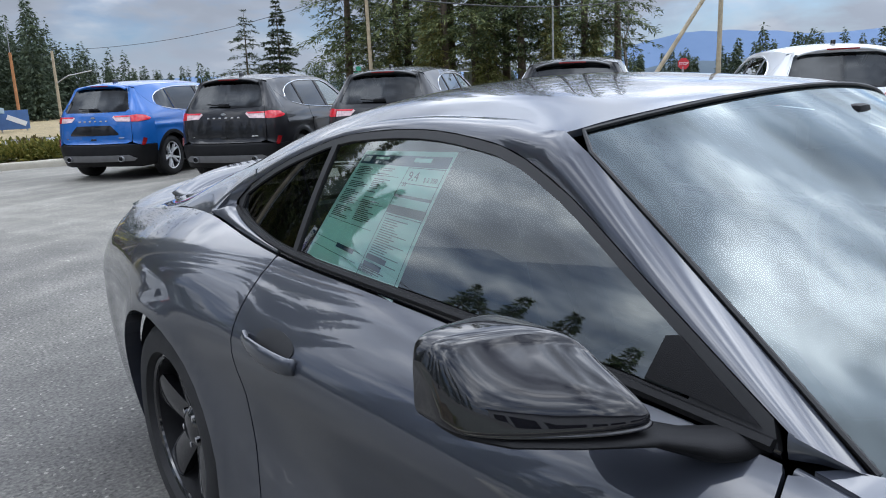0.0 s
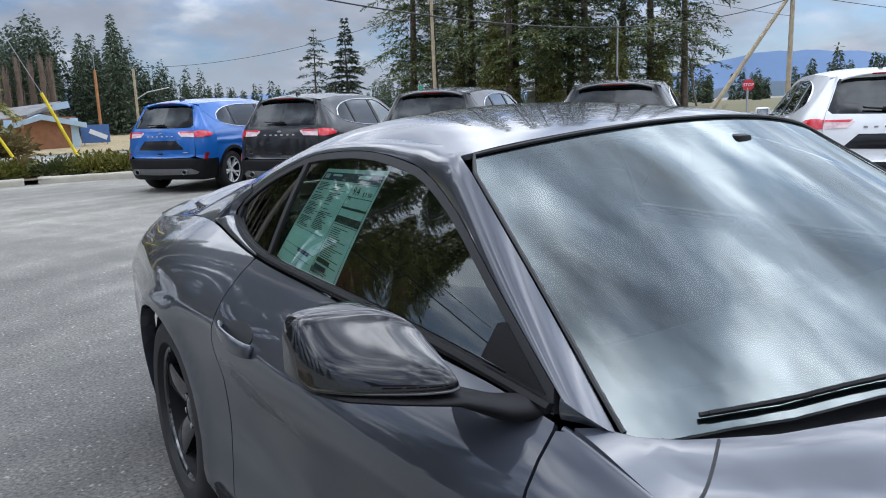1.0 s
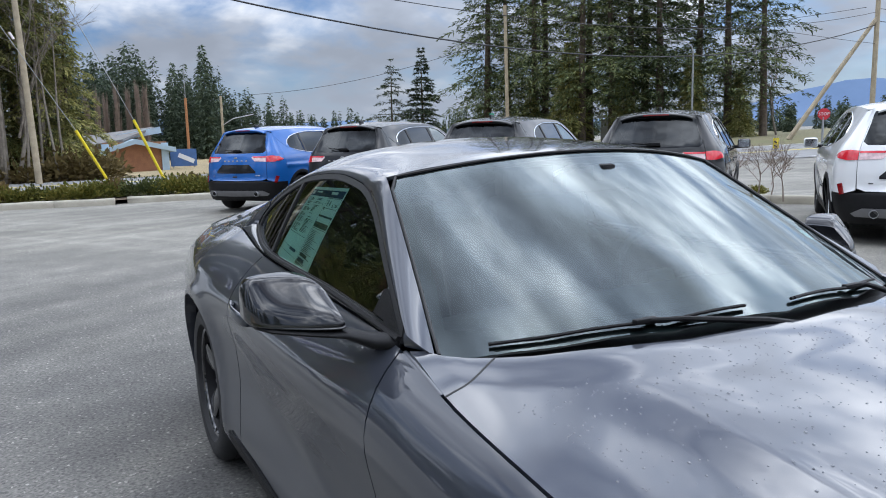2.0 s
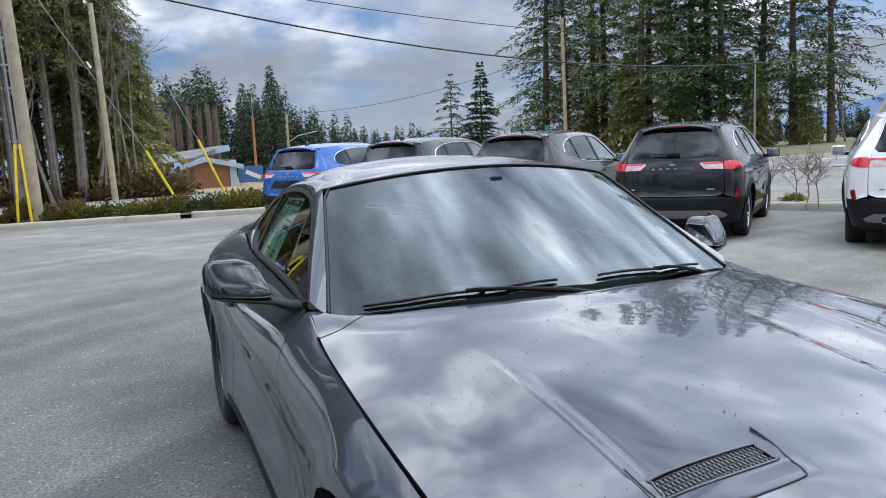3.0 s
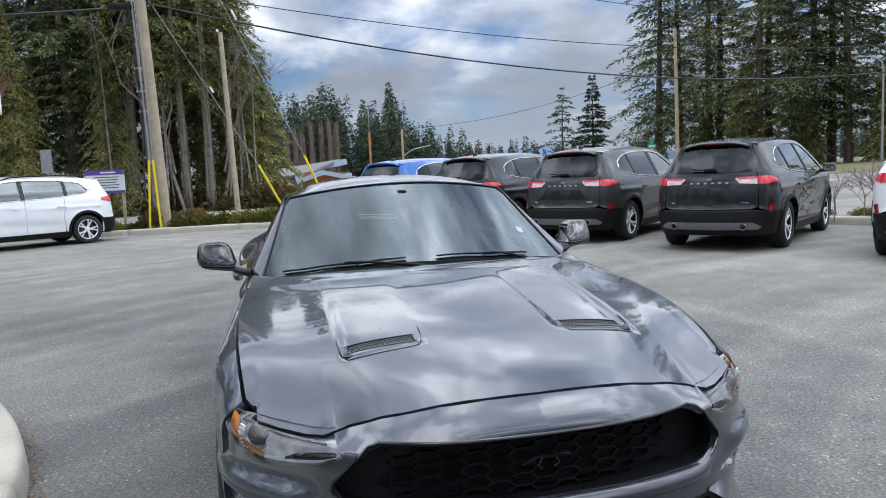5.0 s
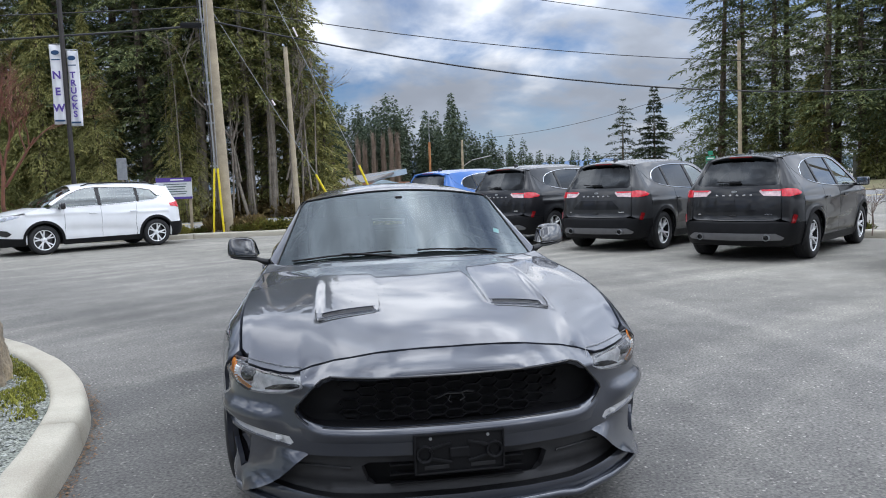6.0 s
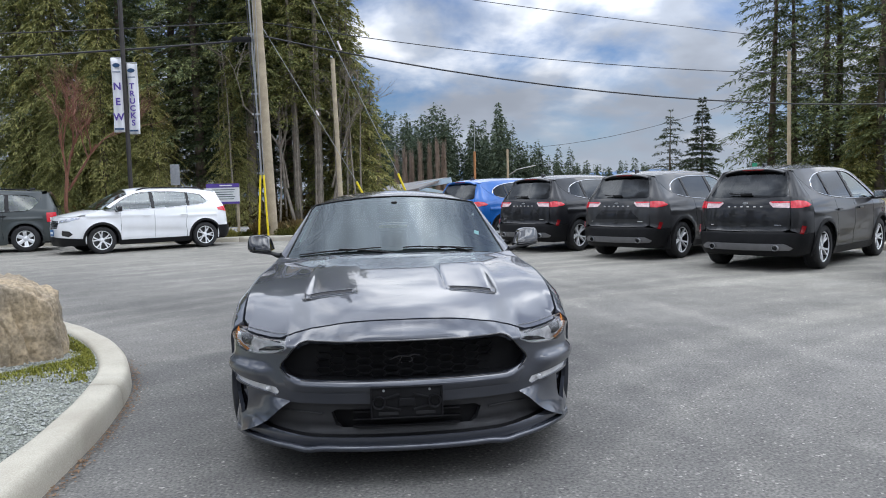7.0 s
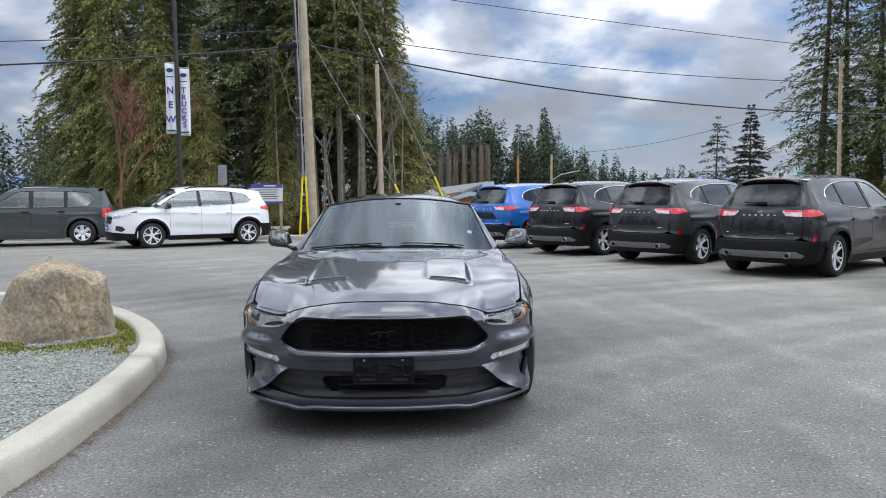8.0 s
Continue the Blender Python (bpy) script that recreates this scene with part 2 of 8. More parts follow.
def asphalt(name):
    """Worn lot asphalt: patches, aggregate with pale and dark chips, faint tyre arcs."""
    m = bpy.data.materials.new(name)
    m.use_nodes = True
    N, L = m.node_tree.nodes, m.node_tree.links
    b = N["Principled BSDF"]
    b.inputs["Roughness"].default_value = 0.85
    tc = N.new("ShaderNodeTexCoord")

    def noise_of(scale, detail=4, vec=None):
        n = N.new("ShaderNodeTexNoise")
        n.inputs["Scale"].default_value, n.inputs["Detail"].default_value = scale, detail
        L.new(vec or tc.outputs["Object"], n.inputs["Vector"])
        return n.outputs["Fac"]

    def ramp(fac, stops):
        r = N.new("ShaderNodeValToRGB")
        e = r.color_ramp.elements
        e[0].position, e[0].color = stops[0][0], (*stops[0][1], 1)
        e[1].position, e[1].color = stops[-1][0], (*stops[-1][1], 1)
        for p, c in stops[1:-1]: e.new(p).color = (*c, 1)
        L.new(fac, r.inputs[0])
        return r.outputs[0]

    def times(a, c, f=1.0):
        x = N.new("ShaderNodeMix"); x.data_type, x.blend_type = "RGBA", "MULTIPLY"
        x.inputs["Factor"].default_value = f
        L.new(a, x.inputs["A"]); L.new(c, x.inputs["B"])
        return x.outputs["Result"]
    col = ramp(noise_of(.38, 6), [(.34, (.148, .140, .125)), (.66, (.222, .210, .187))])
    col = times(col, ramp(noise_of(2.6, 5), [(.3, (.84, .84, .84)), (.7, (1.12, 1.12, 1.12))]))
    col = times(col, ramp(noise_of(60, 3), [(.30, (.55, .55, .55)), (.5, (1, 1, 1)), (.70, (1.45, 1.45, 1.42))]))
    v = N.new("ShaderNodeTexVoronoi"); v.inputs["Scale"].default_value = 85
    L.new(tc.outputs["Object"], v.inputs["Vector"])
    col = times(col, ramp(v.outputs["Color"], [(.10, (.60, .60, .60)), (.30, (1, 1, 1)), (.84, (1, 1, 1)), (.97, (2.6, 2.58, 2.5))]))
    # tyre arcs: bands of radius about a point of the lot
    d = N.new("ShaderNodeVectorMath"); d.operation = "DISTANCE"; d.inputs[1].default_value = (9.5, -9.0, 0)
    L.new(tc.outputs["Object"], d.inputs[0])
    c = N.new("ShaderNodeCombineXYZ"); L.new(d.outputs["Value"], c.inputs[0])
    col = times(col, ramp(noise_of(1.6, 5, c.outputs[0]), [(.36, (.88, .88, .89)), (.5, (1, 1, 1)), (.64, (1.26, 1.26, 1.24))]))
    # a darker tone round the middle of the lane ends in a ragged straight edge
    sep = N.new("ShaderNodeSeparateXYZ"); L.new(tc.outputs["Object"], sep.inputs[0])

    def calc(op, a, c):
        n = N.new("ShaderNodeMath"); n.operation = op
        for k, v in ((0, a), (1, c)):
            if hasattr(v, "links"): L.new(v, n.inputs[k])
            else: n.inputs[k].default_value = v
        return n.outputs[0]

    def near(point):
        n = N.new("ShaderNodeVectorMath"); n.operation = "DISTANCE"; n.inputs[1].default_value = point
        L.new(tc.outputs["Object"], n.inputs[0])
        return n.outputs["Value"]
    rag = calc("MULTIPLY", calc("SUBTRACT", noise_of(3.0, 5), .5), .35)
    # coarse worn course on this side of the lane, smooth pale dust beyond it
    worn = calc("ADD", calc("SUBTRACT", calc("SUBTRACT", 1.9, sep.outputs["Y"]), calc("MULTIPLY", sep.outputs["X"], .32)), calc("MULTIPLY", rag, 6))
    coarse = ramp(calc("ADD", calc("MULTIPLY", worn, .28), .5), [(.15, (0, 0, 0)), (.75, (1, 1, 1))])
    col = times(col, ramp(coarse, [(0, (1.00, 1.005, 1.0)), (1, (.86, .865, .88))]))
    # two pale tyre tracks curving out of the lane
    for cx, r, w in ((-18.6, 20.32, .16), (-18.6, 21.05, .13), (-18.6, 21.9, .16)):
        off = calc("ABSOLUTE", calc("ADD", calc("SUBTRACT", near((cx, -.7, 0)), r), calc("MULTIPLY", rag, .5)), 0)
        col = times(col, ramp(off, [(.03, (1.14, 1.14, 1.13)), (w, (1, 1, 1))]))
    edge_line = calc("SUBTRACT", calc("MULTIPLY", calc("ADD", sep.outputs["X"], 2.75), .70), calc("ADD", sep.outputs["Y"], rag))
    on = ramp(calc("ADD", calc("MULTIPLY", edge_line, 2.2), .5), [(.35, (0, 0, 0)), (.65, (1, 1, 1))])
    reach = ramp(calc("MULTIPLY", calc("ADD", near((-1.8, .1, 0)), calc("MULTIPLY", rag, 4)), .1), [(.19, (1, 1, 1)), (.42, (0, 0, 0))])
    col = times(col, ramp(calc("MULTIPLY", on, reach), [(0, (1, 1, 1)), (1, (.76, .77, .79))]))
    lane = calc("MULTIPLY", calc("ADD", near((-5.5, -1.0, 0)), calc("MULTIPLY", rag, 5)), .05)
    col = times(col, ramp(lane, [(.225, (1.02, 1.02, 1.01)), (.275, (.76, .765, .78)), (.42, (.84, .845, .86)), (.62, (1.12, 1.12, 1.10))]))
    # darker again within a few metres of this point
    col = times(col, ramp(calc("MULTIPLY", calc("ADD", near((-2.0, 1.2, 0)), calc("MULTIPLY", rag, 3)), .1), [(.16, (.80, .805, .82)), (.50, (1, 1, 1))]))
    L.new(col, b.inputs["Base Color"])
    bp = N.new("ShaderNodeBump"); bp.inputs["Distance"].default_value = 0.0025
    L.new(noise_of(75, 3), bp.inputs["Height"]); L.new(bp.outputs[0], b.inputs["Normal"])
    return m

# ---- mesh helpers ----
import mathutils


def curve1(ks, vs):
    """A smooth function through (k, v): cubic Hermite with limited slopes."""
    ks, vs = np.asarray(ks, float), np.asarray(vs, float)
    h = np.diff(ks)
    d = np.diff(vs) / h
    m = np.zeros(len(ks))
    m[0], m[-1] = d[0], d[-1]
    for i in range(1, len(ks) - 1):
        if d[i - 1] * d[i] > 0:
            w1, w2 = 2 * h[i] + h[i - 1], h[i] + 2 * h[i - 1]
            m[i] = (w1 + w2) / (w1 / d[i - 1] + w2 / d[i])

    def f(x):
        x = np.asarray(x, float)
        i = np.clip(np.searchsorted(ks, x) - 1, 0, len(ks) - 2)
        t = (x - ks[i]) / h[i]
        tt = np.clip(t, -0.6, 1.6)
        r = (2 * tt**3 - 3 * tt**2 + 1) * vs[i] + (tt**3 - 2 * tt**2 + tt) * h[i] * m[i] + (-2 * tt**3 + 3 * tt**2) * vs[i + 1] + (tt**3 - tt**2) * h[i] * m[i + 1]
        lo, hi = vs[0] + m[0] * (x - ks[0]), vs[-1] + m[-1] * (x - ks[-1])
        return np.where(x < ks[0], lo, np.where(x > ks[-1], hi, r))
    return f


def curve2(ks, vs):
    """A natural cubic spline through (k, v): bends without kinks, straight beyond its ends."""
    ks, vs = np.asarray(ks, float), np.asarray(vs, float)
    n, h = len(ks), np.diff(ks)
    A, r = np.eye(n), np.zeros(n)
    for i in range(1, n - 1):
        A[i, i - 1:i + 2] = h[i - 1], 2 * (h[i - 1] + h[i]), h[i]
        r[i] = 6 * ((vs[i + 1] - vs[i]) / h[i] - (vs[i] - vs[i - 1]) / h[i - 1])
    M = np.linalg.solve(A, r)
    s0 = (vs[1] - vs[0]) / h[0] - h[0] * M[1] / 6
    s1 = (vs[-1] - vs[-2]) / h[-1] + h[-1] * M[-2] / 6

    def f(x):
        x = np.asarray(x, float)
        i = np.clip(np.searchsorted(ks, x) - 1, 0, n - 2)
        a, b = ks[i + 1] - x, x - ks[i]
        v = (M[i] * a**3 + M[i + 1] * b**3) / (6 * h[i]) + (vs[i] / h[i] - M[i] * h[i] / 6) * a + (vs[i + 1] / h[i] - M[i + 1] * h[i] / 6) * b
        return np.where(x < ks[0], vs[0] + s0 * (x - ks[0]), np.where(x > ks[-1], vs[-1] + s1 * (x - ks[-1]), v))
    return f


def smooth01(a, b, x):
    t = np.clip((np.asarray(x, float) - a) / (b - a), 0, 1)
    return t * t * (3 - 2 * t)


def dense(poly, step, closed=True):
    """Points along a polyline, about step apart, corners kept."""
    out = []
    n = len(poly)
    for i in range(n if closed else n - 1):
        a, b = np.array(poly[i], float), np.array(poly[(i + 1) % n], float)
        k = max(1, int(math.ceil(np.linalg.norm(b - a) / step)))
        out += [a + (b - a) * j / k for j in range(k)]
    if not closed: out.append(np.array(poly[-1], float))
    return out


def spline2(pts, n=8, closed=False):
    """Catmull-Rom through 2D or 3D points."""
    p = [np.array(q, float) for q in pts]
    out = []
    m = len(p)
    for i in range(m if closed else m - 1):
        if closed: a, b, c, d = p[i - 1], p[i], p[(i + 1) % m], p[(i + 2) % m]
        else: a, b, c, d = p[max(i - 1, 0)], p[i], p[i + 1], p[min(i + 2, m - 1)]
        for j in range(n):
            t = j / n
            out.append(0.5 * (2 * b + (c - a) * t + (2 * a - 5 * b + 4 * c - d) * t * t + (3 * b - a - 3 * c + d) * t**3))
    if not closed: out.append(p[-1])
    return out


def inside(poly, pts):
    poly, pts = np.asarray(poly), np.asarray(pts)
    x, y = pts[:, 0], pts[:, 1]
    r = np.zeros(len(pts), bool)
    for (x1, y1), (x2, y2) in zip(poly, np.roll(poly, -1, 0)):
        if y1 == y2: continue
        r ^= ((y1 > y) != (y2 > y)) & (x < (x2 - x1) * (y - y1) / (y2 - y1) + x1)
    return r


def plate(outline, surf, step=0.05, holes=(), depth=0.012, flip=False, mirror=False, both=False):
    """A panel cut along outline (and holes) out of the surface surf(u, v) -> n x 3, its rim turned in by depth.
    Returns vertices, faces and a normal for each face corner."""
    loops = [dense(outline, step)] + [dense(h, step) for h in holes]
    verts, edges = [], []
    for lp in loops:
        s = len(verts)
        verts += [tuple(p) for p in lp]
        edges += [(s + i, s + (i + 1) % len(lp)) for i in range(len(lp))]
    o = np.array(loops[0])
    lo, hi = o.min(0), o.max(0)
    gx, gy = np.meshgrid(np.arange(lo[0] + step / 2, hi[0], step), np.arange(lo[1] + step / 2, hi[1], step))
    g = np.stack([gx.ravel(), gy.ravel()], 1)
    keep = inside(o, g)
    for lp in loops[1:]: keep &= ~inside(np.array(lp), g)
    g = g[keep]
    rim = np.array(verts)
    if len(g):
        dist = np.sqrt(((g[:, None] - rim[None]) ** 2).sum(2)).min(1)
        g = g[dist > 0.45 * step]
    pts = [Vector(p) for p in verts] + [Vector(p) for p in g]
    v2, e2, f2, _, _, _ = mathutils.geometry.delaunay_2d_cdt(pts, edges, [], 0, 1e-5, False)
    v2 = np.array([tuple(v) for v in v2])
    tri = np.array([f for f in f2 if len(f) == 3])
    c = v2[tri].mean(1)
    ok = inside(o, c)
    for lp in loops[1:]: ok &= ~inside(np.array(lp), c)
    tri = tri[ok]
    P = surf(v2[:, 0], v2[:, 1])
    e = 2e-3
    du = surf(v2[:, 0] + e, v2[:, 1]) - surf(v2[:, 0] - e, v2[:, 1])
    dv = surf(v2[:, 0], v2[:, 1] + e) - surf(v2[:, 0], v2[:, 1] - e)
    nrm = np.cross(du, dv)
    nrm /= np.linalg.norm(nrm, axis=1)[:, None] + 1e-12
    if flip: nrm = -nrm
    # counter-clockwise in the plane looks along +(du x dv)
    a = v2[tri]
    area = (a[:, 1, 0] - a[:, 0, 0]) * (a[:, 2, 1] - a[:, 0, 1]) - (a[:, 1, 1] - a[:, 0, 1]) * (a[:, 2, 0] - a[:, 0, 0])
    sel = (area < 0) != flip
    tri[sel] = tri[sel][:, ::-1]
    faces = [tuple(map(int, t)) for t in tri]
    V = [tuple(p) for p in P]
    nor = [tuple(nrm[i]) for f in faces for i in f]
    if depth:
        cnt = {}
        for f in faces:
            for i in range(3):
                k = (f[i], f[(i + 1) % 3])
                cnt[k] = 1
        for (i, j) in [k for k in cnt if (k[1], k[0]) not in cnt]:
            s = len(V)
            pi, pj = P[i], P[j]
            qi, qj = P[i] - nrm[i] * depth, P[j] - nrm[j] * depth
            V += [tuple(pi), tuple(qi), tuple(qj), tuple(pj)]
            faces.append((s, s + 1, s + 2, s + 3))
            w = np.cross(qi - pi, pj - pi); w /= np.linalg.norm(w) + 1e-12
            nor += [tuple(w)] * 4
    if mirror or both:
        V2 = [(-x, y, z) for x, y, z in V]
        f2, n2, k = [], [], 0
        for f in faces:
            f2.append(tuple(reversed(f)))
            n2 += [(-a, b, c) for a, b, c in reversed(nor[k:k + len(f)])]
            k += len(f)
        if both:
            s = len(V)
            return V + V2, faces + [tuple(i + s for i in f) for f in f2], nor + n2
        return V2, f2, n2
    return V, faces, nor


def mesh_of(name, V, F, nor=None, mat=None, smooth=True):
    me = bpy.data.meshes.new(name)
    me.from_pydata(V, [], F)
    if smooth: me.polygons.foreach_set("use_smooth", [True] * len(F))
    me.update()
    if nor is not None: me.normals_split_custom_set([Vector(n) for n in nor])
    if mat: me.materials.append(mat)
    return me


def put_mesh(name, data, mat, parent=None, label=""):
    """A panel (from plate) or (V, F) as one object under parent."""
    V, F = data[0], data[1]
    nor = data[2] if len(data) > 2 else None
    ob = new(name, mesh_of(name, V, F, nor, mat))
    ob.parent = parent
    if label: ob["label"] = label
    return ob


def part(name, bm, mat, parent=None, label="", smooth=False, sharp=35):
    me = bpy.data.meshes.new(name)
    bm.normal_update()
    if smooth:
        for f in bm.faces: f.smooth = True
        lim = radians(sharp)
        for e in bm.edges:
            if len(e.link_faces) == 2 and e.calc_face_angle(0) > lim: e.smooth = False
    bm.to_mesh(me)
    bm.free()
    me.materials.append(mat)
    ob = new(name, me)
    ob.parent = parent
    if label: ob["label"] = label
    return ob


def empty(name, m=None):
    ob = new(name)
    ob.empty_display_size = 0.2
    if m is not None: ob.matrix_world = m
    return ob


def box_bm(sx, sy, sz, at=(0, 0, 0), bevel=0.0, rot=None, seg=2):
    bm = bmesh.new()
    bmesh.ops.create_cube(bm, size=1.0)
    bmesh.ops.scale(bm, vec=(sx, sy, sz), verts=bm.verts)
    if bevel: bmesh.ops.bevel(bm, geom=bm.edges[:], offset=bevel, segments=seg, affect="EDGES", profile=0.6)
    if rot: bmesh.ops.transform(bm, matrix=pose(0, 0, 0, *rot), verts=bm.verts)
    bmesh.ops.translate(bm, vec=at, verts=bm.verts)
    return bm


def join_bm(*bms):
    out = bms[0]
    for b in bms[1:]:
        me = bpy.data.meshes.new("tmp")
        b.to_mesh(me); b.free()
        out.from_mesh(me)
        bpy.data.meshes.remove(me)
    return out


def revolve(profile, n=48, axis="x"):
    """Profile of (along, radius) turned about an axis; open ends stay open."""
    bm = bmesh.new()
    rings = []
    for a, r in profile:
        ring = []
        for i in range(n):
            t = 2 * math.pi * i / n
            c, s = r * math.cos(t), r * math.sin(t)
            ring.append(bm.verts.new((a, c, s) if axis == "x" else (c, a, s) if axis == "y" else (c, s, a)))
        rings.append(ring)
    for a, b in zip(rings, rings[1:]):
        for i in range(n):
            bm.faces.new((a[i], a[(i + 1) % n], b[(i + 1) % n], b[i]))
    bmesh.ops.recalc_face_normals(bm, faces=bm.faces[:])
    return bm


def tube_bm(points, radius, n=8, caps=True):
    """A round tube along points; radius a number or a list."""
    bm = bmesh.new()
    pts = [Vector(p) for p in points]
    rad = radius if isinstance(radius, (list, tuple)) else [radius] * len(pts)
    rings = []
    side = None
    for i, p in enumerate(pts):
        d = (pts[min(i + 1, len(pts) - 1)] - pts[max(i - 1, 0)]).normalized()
        if side is None: side = d.orthogonal().normalized()
        side = (side - d * side.dot(d)).normalized()
        up = d.cross(side)
        rings.append([bm.verts.new(p + (side * math.cos(2 * math.pi * k / n) + up * math.sin(2 * math.pi * k / n)) * rad[i]) for k in range(n)])
    for a, b in zip(rings, rings[1:]):
        for k in range(n): bm.faces.new((a[k], a[(k + 1) % n], b[(k + 1) % n], b[k]))
    if caps:
        bm.faces.new(rings[0][::-1]); bm.faces.new(rings[-1])
    return bm


def grid_mesh(rows, close=False):
    """Rows of points (n x m x 3) as a quad sheet: V, F."""
    rows = np.asarray(rows)
    n, m = rows.shape[:2]
    V = [tuple(p) for p in rows.reshape(-1, 3)]
    F = []
    for i in range(n - 1):
        for j in range(m - 1 if not close else m):
            F.append((i * m + j, i * m + (j + 1) % m, (i + 1) * m + (j + 1) % m, (i + 1) * m + j))
    return V, F


def letters(text, size, mat, parent, m, name="lettering", ext=.002, bold=.0):
    cu = bpy.data.curves.new(name, "FONT")
    cu.body, cu.size, cu.extrude = text, size, ext
    cu.align_x, cu.align_y = "CENTER", "CENTER"
    cu.resolution_u = 3
    cu.offset = size * bold
    tmp = bpy.data.objects.new(name, cu)
    me = bpy.data.meshes.new_from_object(tmp)
    bpy.data.objects.remove(tmp)
    me.materials.append(mat)
    ob = new(name, me)
    ob.parent = parent
    ob.matrix_basis = m
    return ob



# ---- ground, kerbs, roads ----
ASPHALT = asphalt("grey worn asphalt")
ROAD_ASPHALT = material("road asphalt", (0.21, 0.21, 0.21), 0.85, var=0.12, scale=0.5, fine=0.15, fine_scale=40)
CONCRETE = material("pale cast concrete", (0.45, 0.42, 0.345), 0.85, color2=(0.34, 0.31, 0.25), scale=2.2, fine=0.12, fine_scale=140, bump=0.002, bump_scale=90)
GRAVEL = material("grey green fine gravel", (0.24, 0.25, 0.215), 0.9, color2=(0.13, 0.14, 0.115), scale=7, fine=0.75, fine_scale=70, bump=0.012, bump_scale=75)
STONE_CHIP = material("gravel chips", (0.42, 0.43, 0.40), 0.85, color2=(0.12, 0.13, 0.115), scale=38, fine=0.3, fine_scale=90)
MOSS = material("yellow green moss", (0.26, 0.25, 0.035), 0.95, color2=(0.12, 0.135, 0.025), scale=14, fine=0.4, fine_scale=120, bump=0.012, bump_scale=70)
SOIL = material("dry soil and litter", (0.135, 0.10, 0.065), 0.95, color2=(0.07, 0.052, 0.035), scale=1.6, fine=0.35, fine_scale=30, bump=0.02, bump_scale=25)
DRY_GRASS = material("dry winter grass", (0.36, 0.28, 0.15), 0.95, color2=(0.20, 0.16, 0.085), scale=0.8, fine=0.3, fine_scale=20, bump=0.03, bump_scale=12)
LINE_WHITE = material("road line paint", (0.72, 0.72, 0.70), 0.7, var=0.12, scale=4)


def terrain(x, y):
    """Flat lot; the land round it leans a little."""
    d = np.hypot(np.asarray(x, float) - 1, np.asarray(y, float) - 6)
    return smooth01(16, 45, d) * (0.022 * np.clip(x, -80, 80) - 0.018 * np.clip(np.asarray(y, float) - 15, -60, 75))


def patch(name, outline, mat, label, category, lift=0.006, step=1.5, kind="structure"):
    d = plate(outline, lambda u, v: np.stack([u, v, terrain(u, v) + lift], 1), step, depth=0)
    ob = put_mesh(name, d, mat)
    return tagged(ob, label, category, kind=kind)


def ground_sheet():
    xs = np.concatenate([np.linspace(-900, -60, 14), np.linspace(-55, 60, 93), np.linspace(70, 900, 14)])
    ys = np.concatenate([np.linspace(-900, -30, 10), np.linspace(-24, 90, 92), np.linspace(100, 1500, 22)])
    X, Y = np.meshgrid(xs, ys)
    V, F = grid_mesh(np.stack([X, Y, terrain(X, Y)], 2))
    g = new("ground", mesh_of("ground", V, F, None, ASPHALT))
    tagged(g, "worn light grey asphalt of the car lot", "asphalt", kind="structure")


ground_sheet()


def ribbon(pts, w0, w1):
    """Left and right offsets of a plan polyline as one outline."""
    p = np.array(spline2(pts, 6))
    t = np.gradient(p, axis=0)
    t /= np.linalg.norm(t, axis=1)[:, None]
    n = np.stack([-t[:, 1], t[:, 0]], 1)
    return [tuple(q) for q in p + n * w0] + [tuple(q) for q in (p + n * w1)[::-1]]


def kerb(name, pts, label, width=.2, height=.15, z=0.0, n=8):
    """A kerb with a rounded top edge, cast in lengths with joints."""
    p = np.array(spline2(pts, n))
    seg = np.concatenate([[0], np.cumsum(np.linalg.norm(np.diff(p, axis=0), axis=1))])
    root = empty(name)
    tagged(root, label, "kerb", kind="structure")
    L, a = seg[-1], 0.0
    while a < L - .05:
        b = min(a + 2.9, L)
        s = np.linspace(a + .004, b - .004, max(3, int((b - a) / .18)))
        c = np.stack([np.interp(s, seg, p[:, 0]), np.interp(s, seg, p[:, 1])], 1)
        t = np.stack([np.interp(s + .06, seg, p[:, 0]) - np.interp(s - .06, seg, p[:, 0]), np.interp(s + .06, seg, p[:, 1]) - np.interp(s - .06, seg, p[:, 1])], 1)
        t /= np.linalg.norm(t, axis=1)[:, None] + 1e-9
        nn = np.stack([-t[:, 1], t[:, 0]], 1)
        prof = [(-.54, -.05), (-.50, .55), (-.46, .82), (-.38, .95), (-.28, 1.0), (.30, 1.0), (.42, .95), (.48, .85), (.5, .6), (.5, -.05)]
        rows = []
        for o, h in prof:
            q = c + nn * (o * width)
            wob = .004 * np.sin(s * 3.1 + o * 5) + .003 * np.sin(s * 7.7)
            zz = z + h * height + (wob if h > .5 else 0)
            rows.append(np.column_stack([q, zz + terrain(q[:, 0], q[:, 1])]))
        V, F = grid_mesh(rows)
        m = len(s)
        F = F + [tuple(i * m for i in range(len(prof))), tuple(i * m + m - 1 for i in reversed(range(len(prof))))]
        put_mesh("kerb_length", (V, F), CONCRETE, root)
        a = b
    return root


